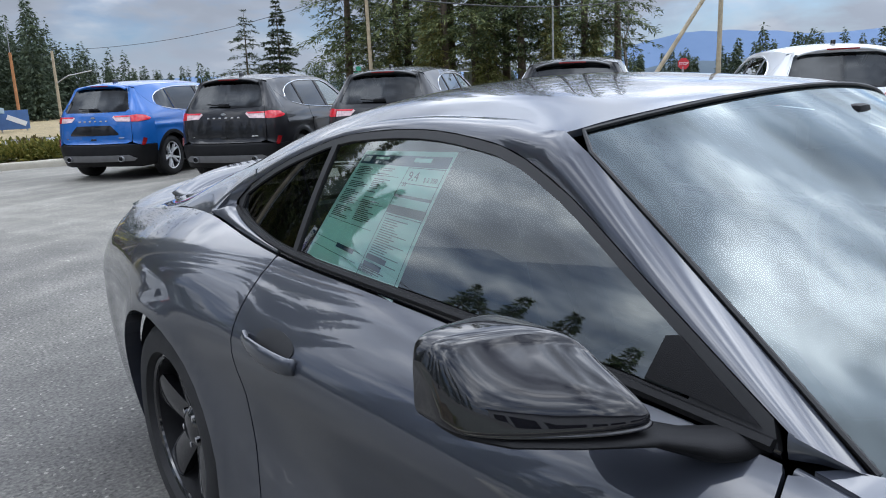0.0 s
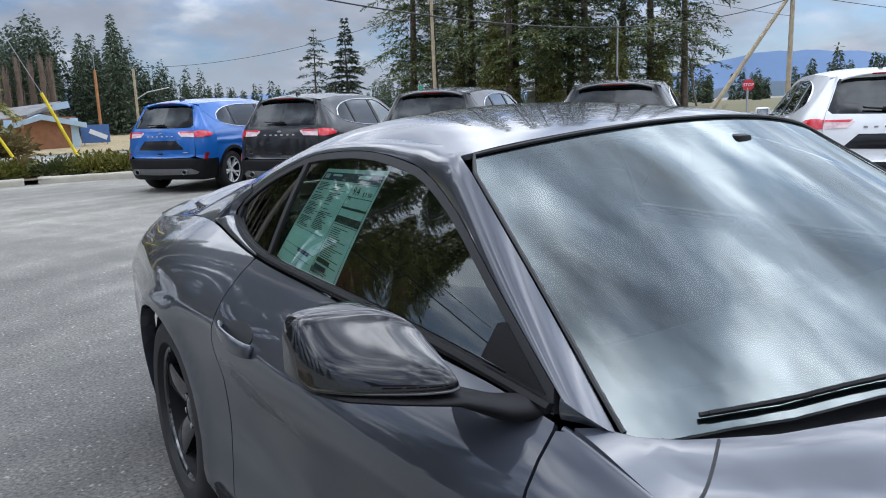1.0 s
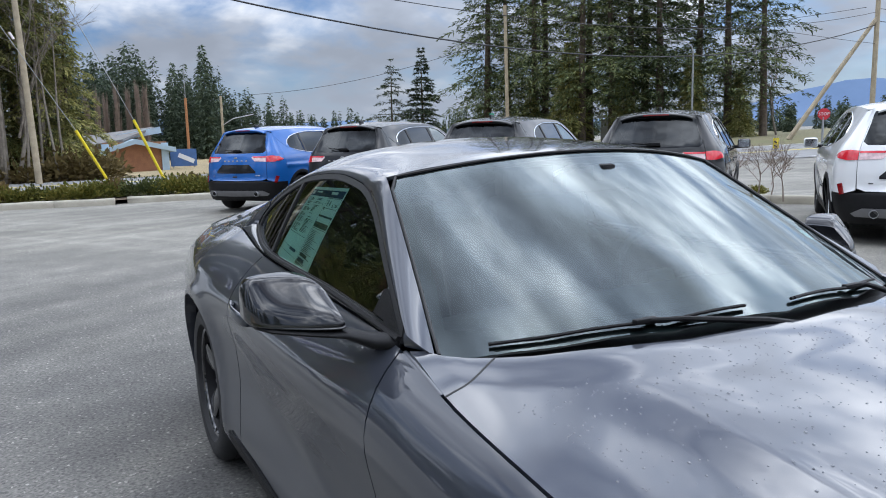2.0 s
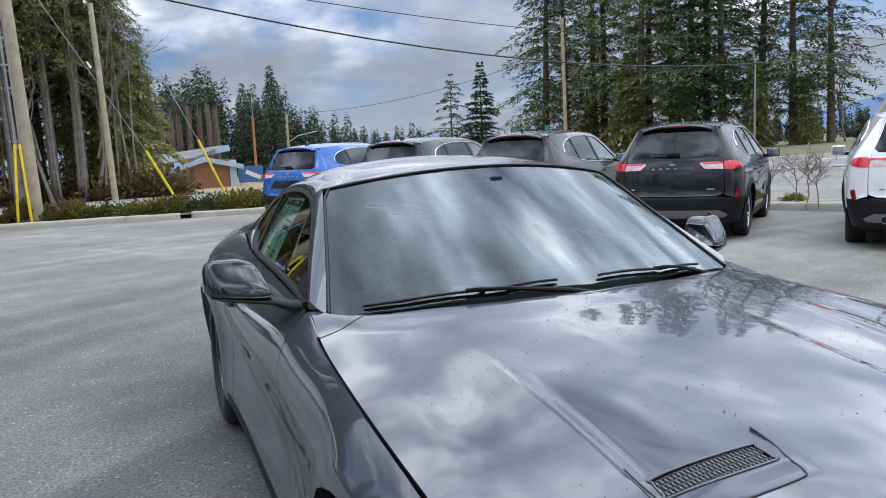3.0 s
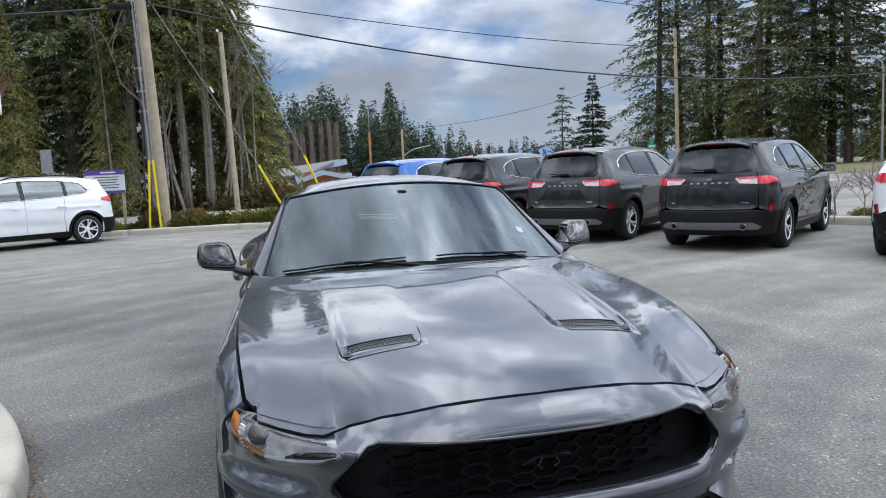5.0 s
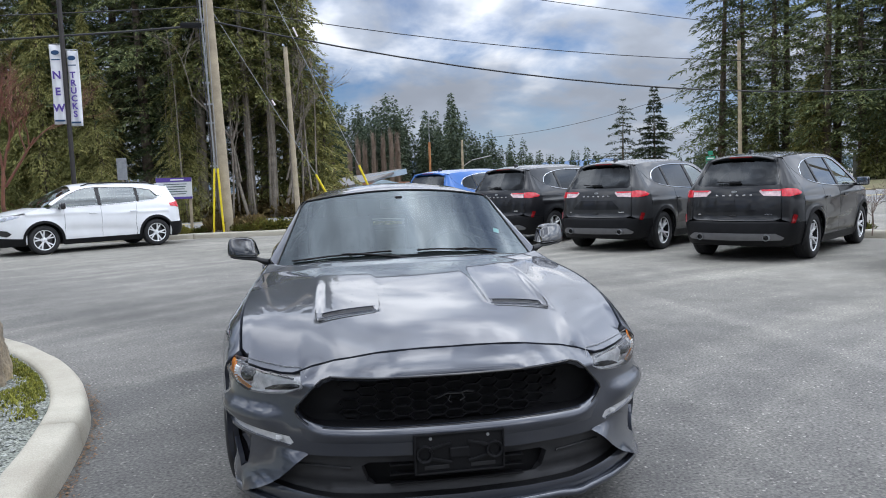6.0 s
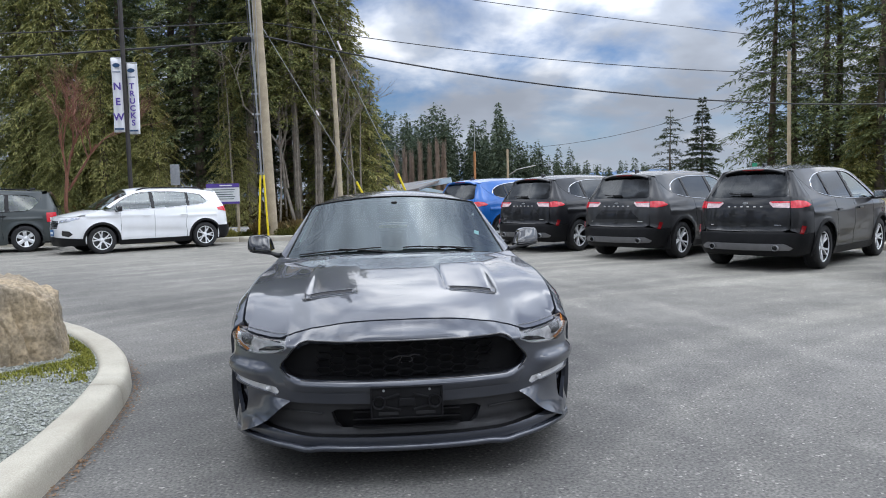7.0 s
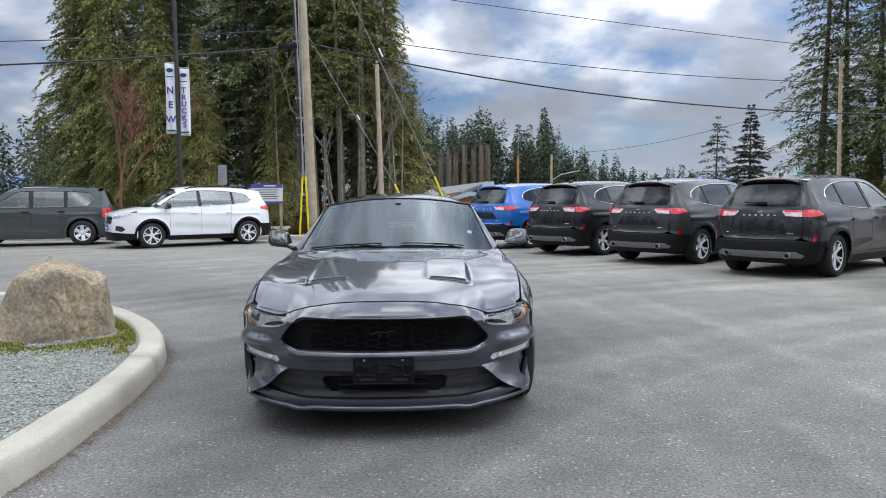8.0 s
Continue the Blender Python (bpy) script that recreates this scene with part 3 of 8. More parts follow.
ISLAND = [(-2.6, -6.5), (-1.95, -4.6), (-1.80, -2.9), (-1.81, -2.1), (-1.88, -1.2), (-2.08, -.22), (-2.55, .78), (-3.3, 1.8), (-4.3, 2.65), (-5.5, 3.2), (-8.5, 4.0)]
kerb("island_kerb", ISLAND, "pale concrete kerb curving round the gravel island", .215, .155)
isl = [tuple(q) for q in spline2(ISLAND, 6)] + [(-11, 4.2), (-11, -7.5), (-4, -8.5)]
patch("island_bed", isl, GRAVEL, "grey green gravel bed of the raised island", "gravel", .125, .25)


def chips():
    rng = np.random.default_rng(4)
    V, F = [], []
    poly = np.array(isl)
    n = 0
    while n < 7000:
        x, y = rng.uniform(-4.2, -1.9), rng.uniform(-3.6, 2.0)
        if not inside(poly, [(x - .12, y)])[0] or not inside(poly, [(x + .12, y)])[0]: continue
        n += 1
        r = rng.uniform(.006, .019)
        s = len(V)
        pts = rng.normal(size=(6, 3)); pts /= np.linalg.norm(pts, axis=1)[:, None]
        base = np.array([(1, 0, 0), (-1, 0, 0), (0, 1, 0), (0, -1, 0), (0, 0, 1), (0, 0, -1)]) * rng.uniform(.6, 1.2, (6, 1)) * r
        for q in base: V.append((x + q[0], y + q[1], .131 + q[2] * .7))
        F += [(s, s + 2, s + 4), (s + 2, s + 1, s + 4), (s + 1, s + 3, s + 4), (s + 3, s, s + 4)]
    ob = put_mesh("gravel_chips", (V, F), STONE_CHIP)
    ob.data.polygons.foreach_set("use_smooth", [False] * len(F))
    tagged(ob, "loose pale gravel chips on the island", "gravel", kind="stuff")


chips()


def blob(cx, cy, rx, ry, n=26, seed=0, amp=.18):
    rng = random.Random(seed)
    ph = [rng.uniform(0, 6.28) for _ in range(4)]
    return [(cx + rx * math.cos(a) * (1 + amp * math.sin(3 * a + ph[0]) + amp * .6 * math.sin(5 * a + ph[1])), cy + ry * math.sin(a) * (1 + amp * math.sin(2 * a + ph[2]) + amp * .5 * math.sin(7 * a + ph[3]))) for a in np.linspace(0, 2 * math.pi, n, endpoint=False)]


def moss_tufts():
    """Short mossy blades thick round the boulder and along the kerb's inside."""
    rng = np.random.default_rng(17)
    k = 15000
    a = rng.uniform(0, 6.283, k)
    r = np.abs(rng.normal(scale=.24, size=k))
    P = np.stack([-3.08 + (.58 + r) * np.cos(a), .24 + (.42 + r * .8) * np.sin(a), np.full(k, .124)], 1)
    c = np.array(spline2(ISLAND, 30))
    t = c[(c[:, 1] > -.6) & (c[:, 1] < 2.2)]
    q = t[rng.integers(0, len(t), 3500)]
    q = np.column_stack([q[:, 0] - .13 - np.abs(rng.normal(scale=.07, size=len(q))), q[:, 1] + rng.normal(scale=.03, size=len(q)), np.full(len(q), .124)])
    P = np.concatenate([P, q])
    keep = np.array([noise.noise((x * 2.6, y * 2.6, 1.0)) for x, y, _ in P]) > -.30
    for ang in range(8):
        keep &= inside(isl, P[:, :2] + .135 * np.array([math.cos(ang * math.pi / 4), math.sin(ang * math.pi / 4)]))
    P = P[keep]
    n = len(P)
    d = rng.normal(scale=.6, size=(n, 3)); d[:, 2] = 1
    d /= np.linalg.norm(d, axis=1)[:, None]
    w = np.stack([-d[:, 1], d[:, 0], 0 * a[:1].repeat(n)], 1); w /= np.linalg.norm(w, axis=1)[:, None] + 1e-9
    l = rng.uniform(.012, .034, (n, 1))
    V = np.stack([P - w * .006, P + w * .006, P + d * l + w * .002, P + d * l - w * .002], 1).reshape(-1, 3)
    F = (4 * np.arange(n)[:, None] + np.arange(4)).tolist()
    ob = put_mesh("moss", (V.tolist(), F), MOSS)
    tagged(ob, "yellow green moss round the boulder and kerb", "moss", kind="stuff")


moss_tufts()


def kerb_litter():
    """Brown leaf crumbs swept against the kerb's foot."""
    rng = np.random.default_rng(23)
    c = np.array(spline2(ISLAND, 30))
    c = c[(c[:, 1] > -4.5) & (c[:, 1] < 1.5)]
    i = rng.integers(1, len(c) - 1, 900)
    t = c[i + 1] - c[i - 1]; t /= np.linalg.norm(t, axis=1)[:, None]
    nn = np.stack([t[:, 1], -t[:, 0]], 1)
    p = c[i] + nn * (.125 + np.abs(rng.normal(scale=.035, size=(900, 1)))) + t * rng.normal(scale=.02, size=(900, 1))
    V, F = [], []
    for x, y in p:
        r, a = rng.uniform(.004, .014), rng.uniform(0, 6.28)
        s = len(V)
        for k in range(4): V.append((x + r * math.cos(a + k * 1.57) * (1 if k % 2 else .5), y + r * math.sin(a + k * 1.57) * (1 if k % 2 else .5), .004 + rng.uniform(0, .008)))
        F.append((s, s + 1, s + 2, s + 3))
    ob = put_mesh("leaf_litter", (V, F), material("brown leaf crumbs", (.19, .115, .065), .95, var=.4, scale=20))
    tagged(ob, "brown leaf crumbs along the kerb's foot", "leaf litter", kind="stuff")


kerb_litter()

# ---- boulder
ROCK = material("weathered brown boulder", (0.36, 0.28, 0.18), 0.9, color2=(0.17, 0.145, 0.11), scale=2.6, fine=0.28, fine_scale=34, bump=0.009, bump_scale=26)


def boulder():
    bm = bmesh.new()
    bmesh.ops.create_icosphere(bm, subdivisions=6, radius=1)
    cuts = [((-.62, -.74, .26), .56), ((.72, -.66, .08), .57), ((.95, .25, .1), .70), ((-.80, .0, .58), .60), ((.25, -.05, .97), .70), ((.62, .1, .75), .70), ((-.2, .95, .2), .7), ((-.3, -.35, .88), .67)]
    for v in bm.verts:
        d = v.co.normalized()
        r = 1.0
        for n, h in cuts:
            nn = Vector(n).normalized()
            c = d.dot(nn)
            if c > .05: r = min(r, h / c)
        p = d * r
        broken = max(0.0, min(1.0, .5 + 2.2 * (d.x * .8 + d.y * .1 + d.z * .25)))   # the split face is rough, the weathered one smooth
        f = noise.fractal(p * 2.3, 1.0, 2.0, 6) * (.022 + .045 * broken) + broken * (.06 * abs(noise.noise((p.x * 7 + p.y * 5, p.y * 3, p.z * 1.3 + 2))) - .05 * abs(noise.noise((p.x * 9 + p.z * .6, p.y * 9, p.z * 1.8))))
        cr = noise.noise((p.x * 3.5 + p.z * .8, p.y * 4, p.z * 1.1))
        f -= .045 * broken * max(0, 1 - abs(cr) * 8)
        v.co = p + d * f
    for v in bm.verts:
        x, y, z = v.co
        v.co = Vector((-3.11 + x * .64 - .07 * max(z, 0), .26 + y * .50, .13 + (z + .42) * .56))
    bmesh.ops.recalc_face_normals(bm, faces=bm.faces[:])
    for f in bm.faces: f.smooth = True
    b = part("boulder", bm, ROCK)
    tagged(b, "rough brown angular boulder on the gravel island", "boulder")


boulder()

# ---- far kerb, planting strip, roads
kerb("strip_kerb", [(-16, 18.3), (-10.6, 17.9), (-5.1, 17.3), (-2.5, 17.2), (-.30, 16.85)], "concrete kerb along the planting strip", .2, .15, n=5)
kerb("strip_kerb", [(-.02, 17.05), (2.0, 16.8), (5.0, 16.2), (7.0, 15.0)], "concrete kerb along the planting strip", .2, .15, n=5)
patch("planting_strip", ribbon([(-17, 19.4), (-10.6, 19.1), (-5.1, 18.5), (-.3, 18.1), (3, 17.9), (7.5, 16.8)], -1.15, 1.5), SOIL, "brown soil strip with low shrubs", "planting strip", .10, .6)
kerb("lot_kerb", [(9.9 + k * 1.319, 7.84 - k * 2.377) for k in (-3, -2, -1, 0, 1, 2, 3)], "concrete kerb in front of the parked row", .2, .15, n=4)
patch("road", ribbon([(-90, 22), (-30, 25), (-5, 26), (12, 25.5), (22, 22), (60, 6)], -3.2, 6.5), ROAD_ASPHALT, "grey two-lane road past the lot", "road", .02, 3)
rp = np.array(spline2([(-90, 22), (-30, 25), (-5, 26), (12, 25.5), (22, 22), (60, 6)], 6))
for off in (-2.7, 1.5, 1.75, 6.0):
    patch("road_line", ribbon([tuple(q) for q in rp[::3]], off, off + .13), LINE_WHITE if abs(off) > 2 else YELLOW, "painted road line", "road line", .032, 2.5)
patch("forest_floor", [(-60, 34), (-30, 34.0), (-5, 33.2), (.5, 33.0), (2.5, 38), (0, 60), (-60, 60)], SOIL, "leaf litter under the trees", "forest floor", .03, 3)
patch("dry_field", [(.6, 33.6), (12, 32.8), (26, 28), (30, 40), (40, 80), (10, 130), (-8, 130), (1.5, 60)], DRY_GRASS, "dry yellow winter grass beyond the road", "grass field", .035, 4)
patch("verge", [(26, 27), (60, 11), (90, 20), (70, 70), (40, 80), (30, 40)], material("dull green verge", (0.12, 0.125, 0.05), .95, color2=(.16, .13, .07), scale=.6, fine=.3, fine_scale=15), "dull green verge below the far trees", "verge", .03, 4)

# ---- the coupe ----
COUPE_AXLE_F, COUPE_AXLE_R, COUPE_TYRE = -1.45, 1.27, 0.345
YS = (-2.0, -1.75, -1.45, -1.1, -0.8, -0.575, -0.3, 0.1, 0.45, 0.74, 1.0, 1.27, 1.6, 1.95, 2.2, 2.35)
SIDE_X = (
    (.82, .86, .90, .87, .865, .865, .865, .865, .865, .87, .88, .90, .87, .83, .79, .74),
    (.85, .89, .925, .905, .905, .905, .905, .905, .907, .915, .925, .935, .90, .86, .82, .77),
    (.86, .90, .932, .91, .898, .893, .892, .893, .898, .91, .938, .955, .925, .875, .84, .79),
    (.872, .90, .928, .912, .895, .887, .884, .884, .888, .90, .932, .957, .935, .885, .85, .80),
    (.868, .895, .92, .908, .90, .897, .898, .902, .905, .905, .925, .945, .925, .88, .84, .79),
    (.85, .868, .885, .873, .858, .85, .845, .84, .838, .84, .85, .86, .84, .81, .775, .73),
    (.80, .825, .84, .835, .815, .793, .782, .772, .766, .758, .74, .715, .70, .70, .69, .66))
SIDE_Z = (
    (.16,) * 16, (.27,) * 16, (.42,) * 16,
    (.56, .60, .63, .62, .62, .62, .62, .62, .62, .63, .65, .66, .65, .63, .62, .61),
    (.635, .695, .735, .765, .785, .797, .803, .806, .808, .815, .81, .80, .79, .77, .75, .74),
    (.672, .755, .805, .84, .865, .885, .89, .893, .895, .90, .925, .935, .922, .89, .865, .845),
    (.698, .792, .85, .885, .909, .94, .948, .955, .96, .966, .985, 1.008, .996, .958, .935, .915))
_fx = [curve2(YS, v) for v in SIDE_X]
_fz = [curve2(YS, v) for v in SIDE_Z]
belt_x, belt_z = _fx[6], _fz[6]


def side_x(y, z):
    """Half width of the lower body at y and height z."""
    X, Z = np.array([f(y) for f in _fx]), np.array([f(y) for f in _fz])
    z = np.asarray(z, float)
    h = np.diff(Z, axis=0)
    d = np.diff(X, axis=0) / h
    M = np.zeros_like(X)
    M[0], M[-1] = d[0], d[-1] * 1.25
    M[1:-1] = (d[:-1] * h[1:] + d[1:] * h[:-1]) / (h[1:] + h[:-1])
    i = np.clip((z[None] > Z).sum(0) - 1, 0, 5)
    k = np.arange(X.shape[1]) if X.ndim > 1 else None
    hh, t = h[i, k], (z - Z[i, k]) / h[i, k]
    t = np.clip(t, -1, 1.3)
    return ((2 * t**3 - 3 * t**2 + 1) * X[i, k] + (t**3 - 2 * t**2 + t) * hh * M[i, k]
            + (-2 * t**3 + 3 * t**2) * X[i + 1, k] + (t**3 - t**2) * hh * M[i + 1, k])


def side_surface(y, z):
    # wheel-arch flares swell a little round the wheels
    x = side_x(y, z)
    for c in (COUPE_AXLE_F, COUPE_AXLE_R):
        r = np.hypot(y - c, z - COUPE_TYRE)
        x = x + 0.012 * np.exp(-((r - 0.40) / 0.05) ** 2) * (z < 0.8)
    # door scallop: a soft hollow low on the side
    x = x - 0.018 * np.exp(-(((z - 0.50 - 0.04 * y) / 0.09) ** 2)) * smooth01(-1.0, -0.5, y) * (1 - smooth01(0.45, 0.9, y))
    return np.stack([x, y, z], 1)


def upper_x(y, z):
    d = z - 0.96
    return 0.768 - 0.44 * d - 0.35 * d * d + 0.035 * np.clip(-y, 0, 1) - 0.125 * np.clip(y - 0.45, 0, 2) ** 2


def upper_surface(y, z):
    return np.stack([upper_x(y, z), y, z], 1)


glass_top = curve1((-0.575, -0.33, -0.08, 0.1, 0.35, 0.6, 0.85, 1.05, 1.2, 1.27), (0.955, 1.075, 1.19, 1.242, 1.262, 1.248, 1.192, 1.125, 1.06, 1.03))
roof_mid = curve2((-0.9, -0.2, 0.0, 0.35, 0.7, 1.0, 1.3, 1.6, 1.85, 2.0, 2.25, 2.34), (0.985, 1.335, 1.36, 1.378, 1.36, 1.308, 1.235, 1.142, 1.066, 1.045, 1.04, 1.035))
roof_edge = curve1((-0.1, 0.3, 0.8, 1.27, 1.6, 1.95, 2.3), (0.0, 1.05, 1.3, 1.3, 0.5, 0.0, 0.2))


def roof_z(x, y):
    ax = np.abs(x)
    return roof_mid(y) - 0.2 * x * x - roof_edge(y) * np.clip(ax - 0.4, 0, 1) ** 2


def roof_surface(x, y):
    return np.stack([x, y, roof_z(x, y)], 1)


def screen_z(x, y):
    return 0.975 + 0.5 * (y + 0.92) - 0.315 * x * x


def screen_surface(x, y):
    return np.stack([x, y, screen_z(x, y)], 1)


hood_mid = curve2((-2.33, -2.2, -2.0, -1.75, -1.45, -1.1, -0.85, -0.6), (0.762, 0.800, 0.842, 0.880, 0.918, 0.95, 0.967, 0.975))


def hood_z(x, y):
    ax = np.abs(x)
    edge, ez = belt_x(y), belt_z(y)
    c = hood_mid(y)
    base = c - (c - ez - 0.004) * np.clip(ax / edge, 0, 1.1) ** 2.3
    dome = 0.009 * (1 - smooth01(0.40, 0.68, ax - 0.05 * (y + 1.4))) * smooth01(-2.3, -1.7, y)
    # slanted recess that leads down to each vent
    ramp = smooth01(-1.05, -1.80, y) * (1 - smooth01(0.0, 0.075, -1.85 - y))
    w = smooth01(0.222, 0.250, ax) * (1 - smooth01(0.488, 0.508, ax))
    flank = 0.007 * smooth01(0.46, 0.60, ax - 0.05 * (y + 1.4)) * (1 - smooth01(0.60, 0.77, ax)) * smooth01(-2.2, -1.6, y) * (1 - smooth01(-1.35, -0.75, y))
    kick = 0.007 * smooth01(0.16, 0.0, np.interp(ax, (0, .3, .45, .6, .70, .76), (-.944, -.914, -.862, -.785, -.712, -.625)) - y)
    return base + dome + kick - flank - 0.010 - 0.014 * w * ramp


# front bumper: a curve in plan, swept up with a profile
_PLAN = spline2([(0, -2.395), (0.25, -2.38), (0.46, -2.33), (0.6, -2.262), (0.72, -2.165), (0.80, -2.07), (0.85, -1.98), (0.875, -1.88), (0.885, -1.76)], 80)
_PLAN = np.array(_PLAN)
_plan_u = np.concatenate([[0], np.cumsum(np.linalg.norm(np.diff(_PLAN, axis=0), axis=1))])
nose_back = curve1((0.15, 0.22, 0.30, 0.40, 0.47, 0.55, 0.62, 0.682, 0.70, 0.735, 0.768, 0.80), (0.035, 0.005, 0.03, 0.012, 0.0, 0.004, 0.004, -0.004, 0.010, 0.046, 0.088, 0.135))
NOSE_U = float(_plan_u[-1])


_nose_drop = curve1((-.2, 0, .16, .3, .463, .56, .60, .70, .80, .87), (.002, 0, .002, .011, .037, .063, .075, .060, .040, .030))


def u_of(x):
    """Arc length along the nose for a half width x."""
    x = np.asarray(x, float)
    return np.sign(x) * np.interp(np.abs(x), _PLAN[:, 0], _plan_u)


def nose_surface(u, z):
    a = np.abs(u)
    x, y = np.interp(a, _plan_u, _PLAN[:, 0]), np.interp(a, _plan_u, _PLAN[:, 1])
    e = 0.05
    tx = np.interp(a + e, _plan_u, _PLAN[:, 0]) - np.interp(a - e, _plan_u, _PLAN[:, 0])
    ty = np.interp(a + e, _plan_u, _PLAN[:, 1]) - np.interp(a - e, _plan_u, _PLAN[:, 1])
    n = np.hypot(tx, ty) + 1e-9
    drop = _nose_drop(x)
    b = nose_back(z + drop * smooth01(0.60, 0.70, z)) * (1 - 0.5 * smooth01(0.78, 1.08, a))
    # brow over the fog lamps and the fold under the headlamps
    b = b - 0.030 * smooth01(.44, .515, z) * (1 - smooth01(.52, .572, z)) * smooth01(0.62, 0.76, a)
    return np.stack([np.sign(u) * (x - b * ty / n * smooth01(0, .2, a)), y + b * tx / n, z], 1)


# the hood's leading edge follows the top of the bumper and of the lamps
_lead = nose_surface(u_of((0, .16, .3, .4, .463, .5, .56, .600, .625, .67, .74, .80)), np.array((.763, .761, .752, .736, .726, .716, .700, .684, .676, .676, .682, .690)))
LEAD_X = tuple(_lead[:, 0]) + (.775, .803)
LEAD_Y = tuple(_lead[:, 1]) + (-1.985, -1.935)
LEAD_Z = tuple(_lead[:, 2]) + (.702, .722)
_lead_fix = np.array(LEAD_Z) + .003 - hood_z(np.array(LEAD_X), np.array(LEAD_Y))


_lead_lift = curve1(LEAD_X, _lead_fix)


def hood_top(x, y):
    ax = np.abs(x)
    k = 1 - np.clip((y - np.interp(ax, LEAD_X, LEAD_Y)) / 0.50, 0, 1)
    return hood_z(x, y) + _lead_lift(ax) * k ** 2.4


def hood_surface(x, y):
    return np.stack([x, y, hood_top(x, y)], 1)


def mirror_poly(p):
    return [(-a, b) for a, b in reversed(p)]


def nose_poly(p):
    return [(float(u_of(x)), z) for x, z in p]


def arch(poly, c, r, n=22, floor=0.20):
    """Replace the stretch of a side outline that crosses a wheel arch: points round the arch from front to back."""
    a0 = math.asin((floor - COUPE_TYRE) / r)
    return [(c + r * math.cos(math.pi - a0 - (math.pi - 2 * a0) * i / n), COUPE_TYRE + r * math.sin(math.pi - a0 - (math.pi - 2 * a0) * i / n)) for i in range(n + 1)]


def star_wheel(kind, tyre_r, width, rim_r, rim_mat, spokes, style):
    """Wheel about the x axis, outer face to -x. tyre, rim, disc."""
    w = width / 2
    holder = empty(kind)
    tb = revolve([(-w * .72, rim_r), (-w * .95, rim_r + .012), (-w, rim_r + (tyre_r - rim_r) * .45), (-w * .93, tyre_r - .025), (-w * .78, tyre_r - .006),
                  (-w * .5, tyre_r), (-w * .47, tyre_r - .007), (-w * .42, tyre_r - .007), (-w * .40, tyre_r), (-.01, tyre_r), (-.006, tyre_r - .007), (.006, tyre_r - .007), (.01, tyre_r),
                  (w * .40, tyre_r), (w * .42, tyre_r - .007), (w * .47, tyre_r - .007), (w * .5, tyre_r),
                  (w * .78, tyre_r - .006), (w * .93, tyre_r - .025), (w, rim_r + (tyre_r - rim_r) * .45), (w * .95, rim_r + .012), (w * .72, rim_r)], 56)
    part("tyre", tb, RUBBER, holder, smooth=True, sharp=40)
    rb = revolve([(-w * .70, rim_r + .004), (-w * .78, rim_r + .002), (-w * .78, rim_r - .012), (-w * .60, rim_r - .022), (w * .3, rim_r - .04), (w * .7, rim_r - .02), (w * .7, rim_r)], 56)
    # black colour here stands for the shade behind the spokes
    part("barrel", rb, BLACK_PLASTIC, holder, smooth=True)
    lip = revolve([(-w * .70, rim_r + .004), (-w * .80, rim_r + .003), (-w * .81, rim_r - .006), (-w * .77, rim_r - .014), (-w * .64, rim_r - .018)], 56)
    part("rim", lip, rim_mat, holder, smooth=True)
    face = -w * .70
    sp = bmesh.new()
    for k in range(spokes):
        a = 2 * math.pi * k / spokes
        offs = (0,) if style == "single" else (-0.21, 0.21)
        for o in offs:
            n = 6
            sec = []
            for i in range(n + 1):
                t = i / n
                r = 0.045 + (rim_r - 0.055) * t
                hw = ((.040 + .016 * t) if style == "single" else (.014 + .004 * t))
                ang = a + (o * (0.35 + 0.65 * t) if style != "single" else 0)
                dep = face + .035 * (1 - t) ** 1.5 * (1 if style == "single" else 0.6)
                cy, cz = math.cos(ang) * r, math.sin(ang) * r
                ty, tz = -math.sin(ang), math.cos(ang)
                sec.append([(dep + .006, cy + ty * hw, cz + tz * hw), (dep, cy + ty * hw * .7, cz + tz * hw * .7), (dep, cy - ty * hw * .7, cz - tz * hw * .7),
                            (dep + .006, cy - ty * hw, cz - tz * hw), (dep + .045, cy - ty * hw * .8, cz - tz * hw * .8), (dep + .045, cy + ty * hw * .8, cz + tz * hw * .8)])
            vs = [[sp.verts.new(p) for p in s] for s in sec]
            for s0, s1 in zip(vs, vs[1:]):
                for i in range(6): sp.faces.new((s0[i], s0[(i + 1) % 6], s1[(i + 1) % 6], s1[i]))
            sp.faces.new(vs[0]); sp.faces.new(vs[-1][::-1])
    bmesh.ops.recalc_face_normals(sp, faces=sp.faces[:])
    part("spokes", sp, rim_mat, holder, smooth=True, sharp=30)
    hubm = revolve([(face + .06, .07), (face + .03, .068), (face + .018, .05), (face + .012, .036), (face + .010, .002)], 28)
    part("hub_cap", hubm, rim_mat, holder, smooth=True)
    disc = revolve([(.0, rim_r * .82), (.0, .05), (.02, .05), (.02, rim_r * .82), (0, rim_r * .82)], 40)
    # disc colour is darkened for the same shade
    part("brake_disc", disc, DISC, holder, smooth=True)
    for k in range(5):
        a = 2 * math.pi * (k + .5) / 5
        nb = revolve([(face + .04, .010), (face + .015, .010), (face + .013, .002)], 6)
        bmesh.ops.translate(nb, vec=(0, .057 * math.cos(a), .057 * math.sin(a)), verts=nb.verts)
        part("wheel_nut", nb, CHROME, holder)
    return holder


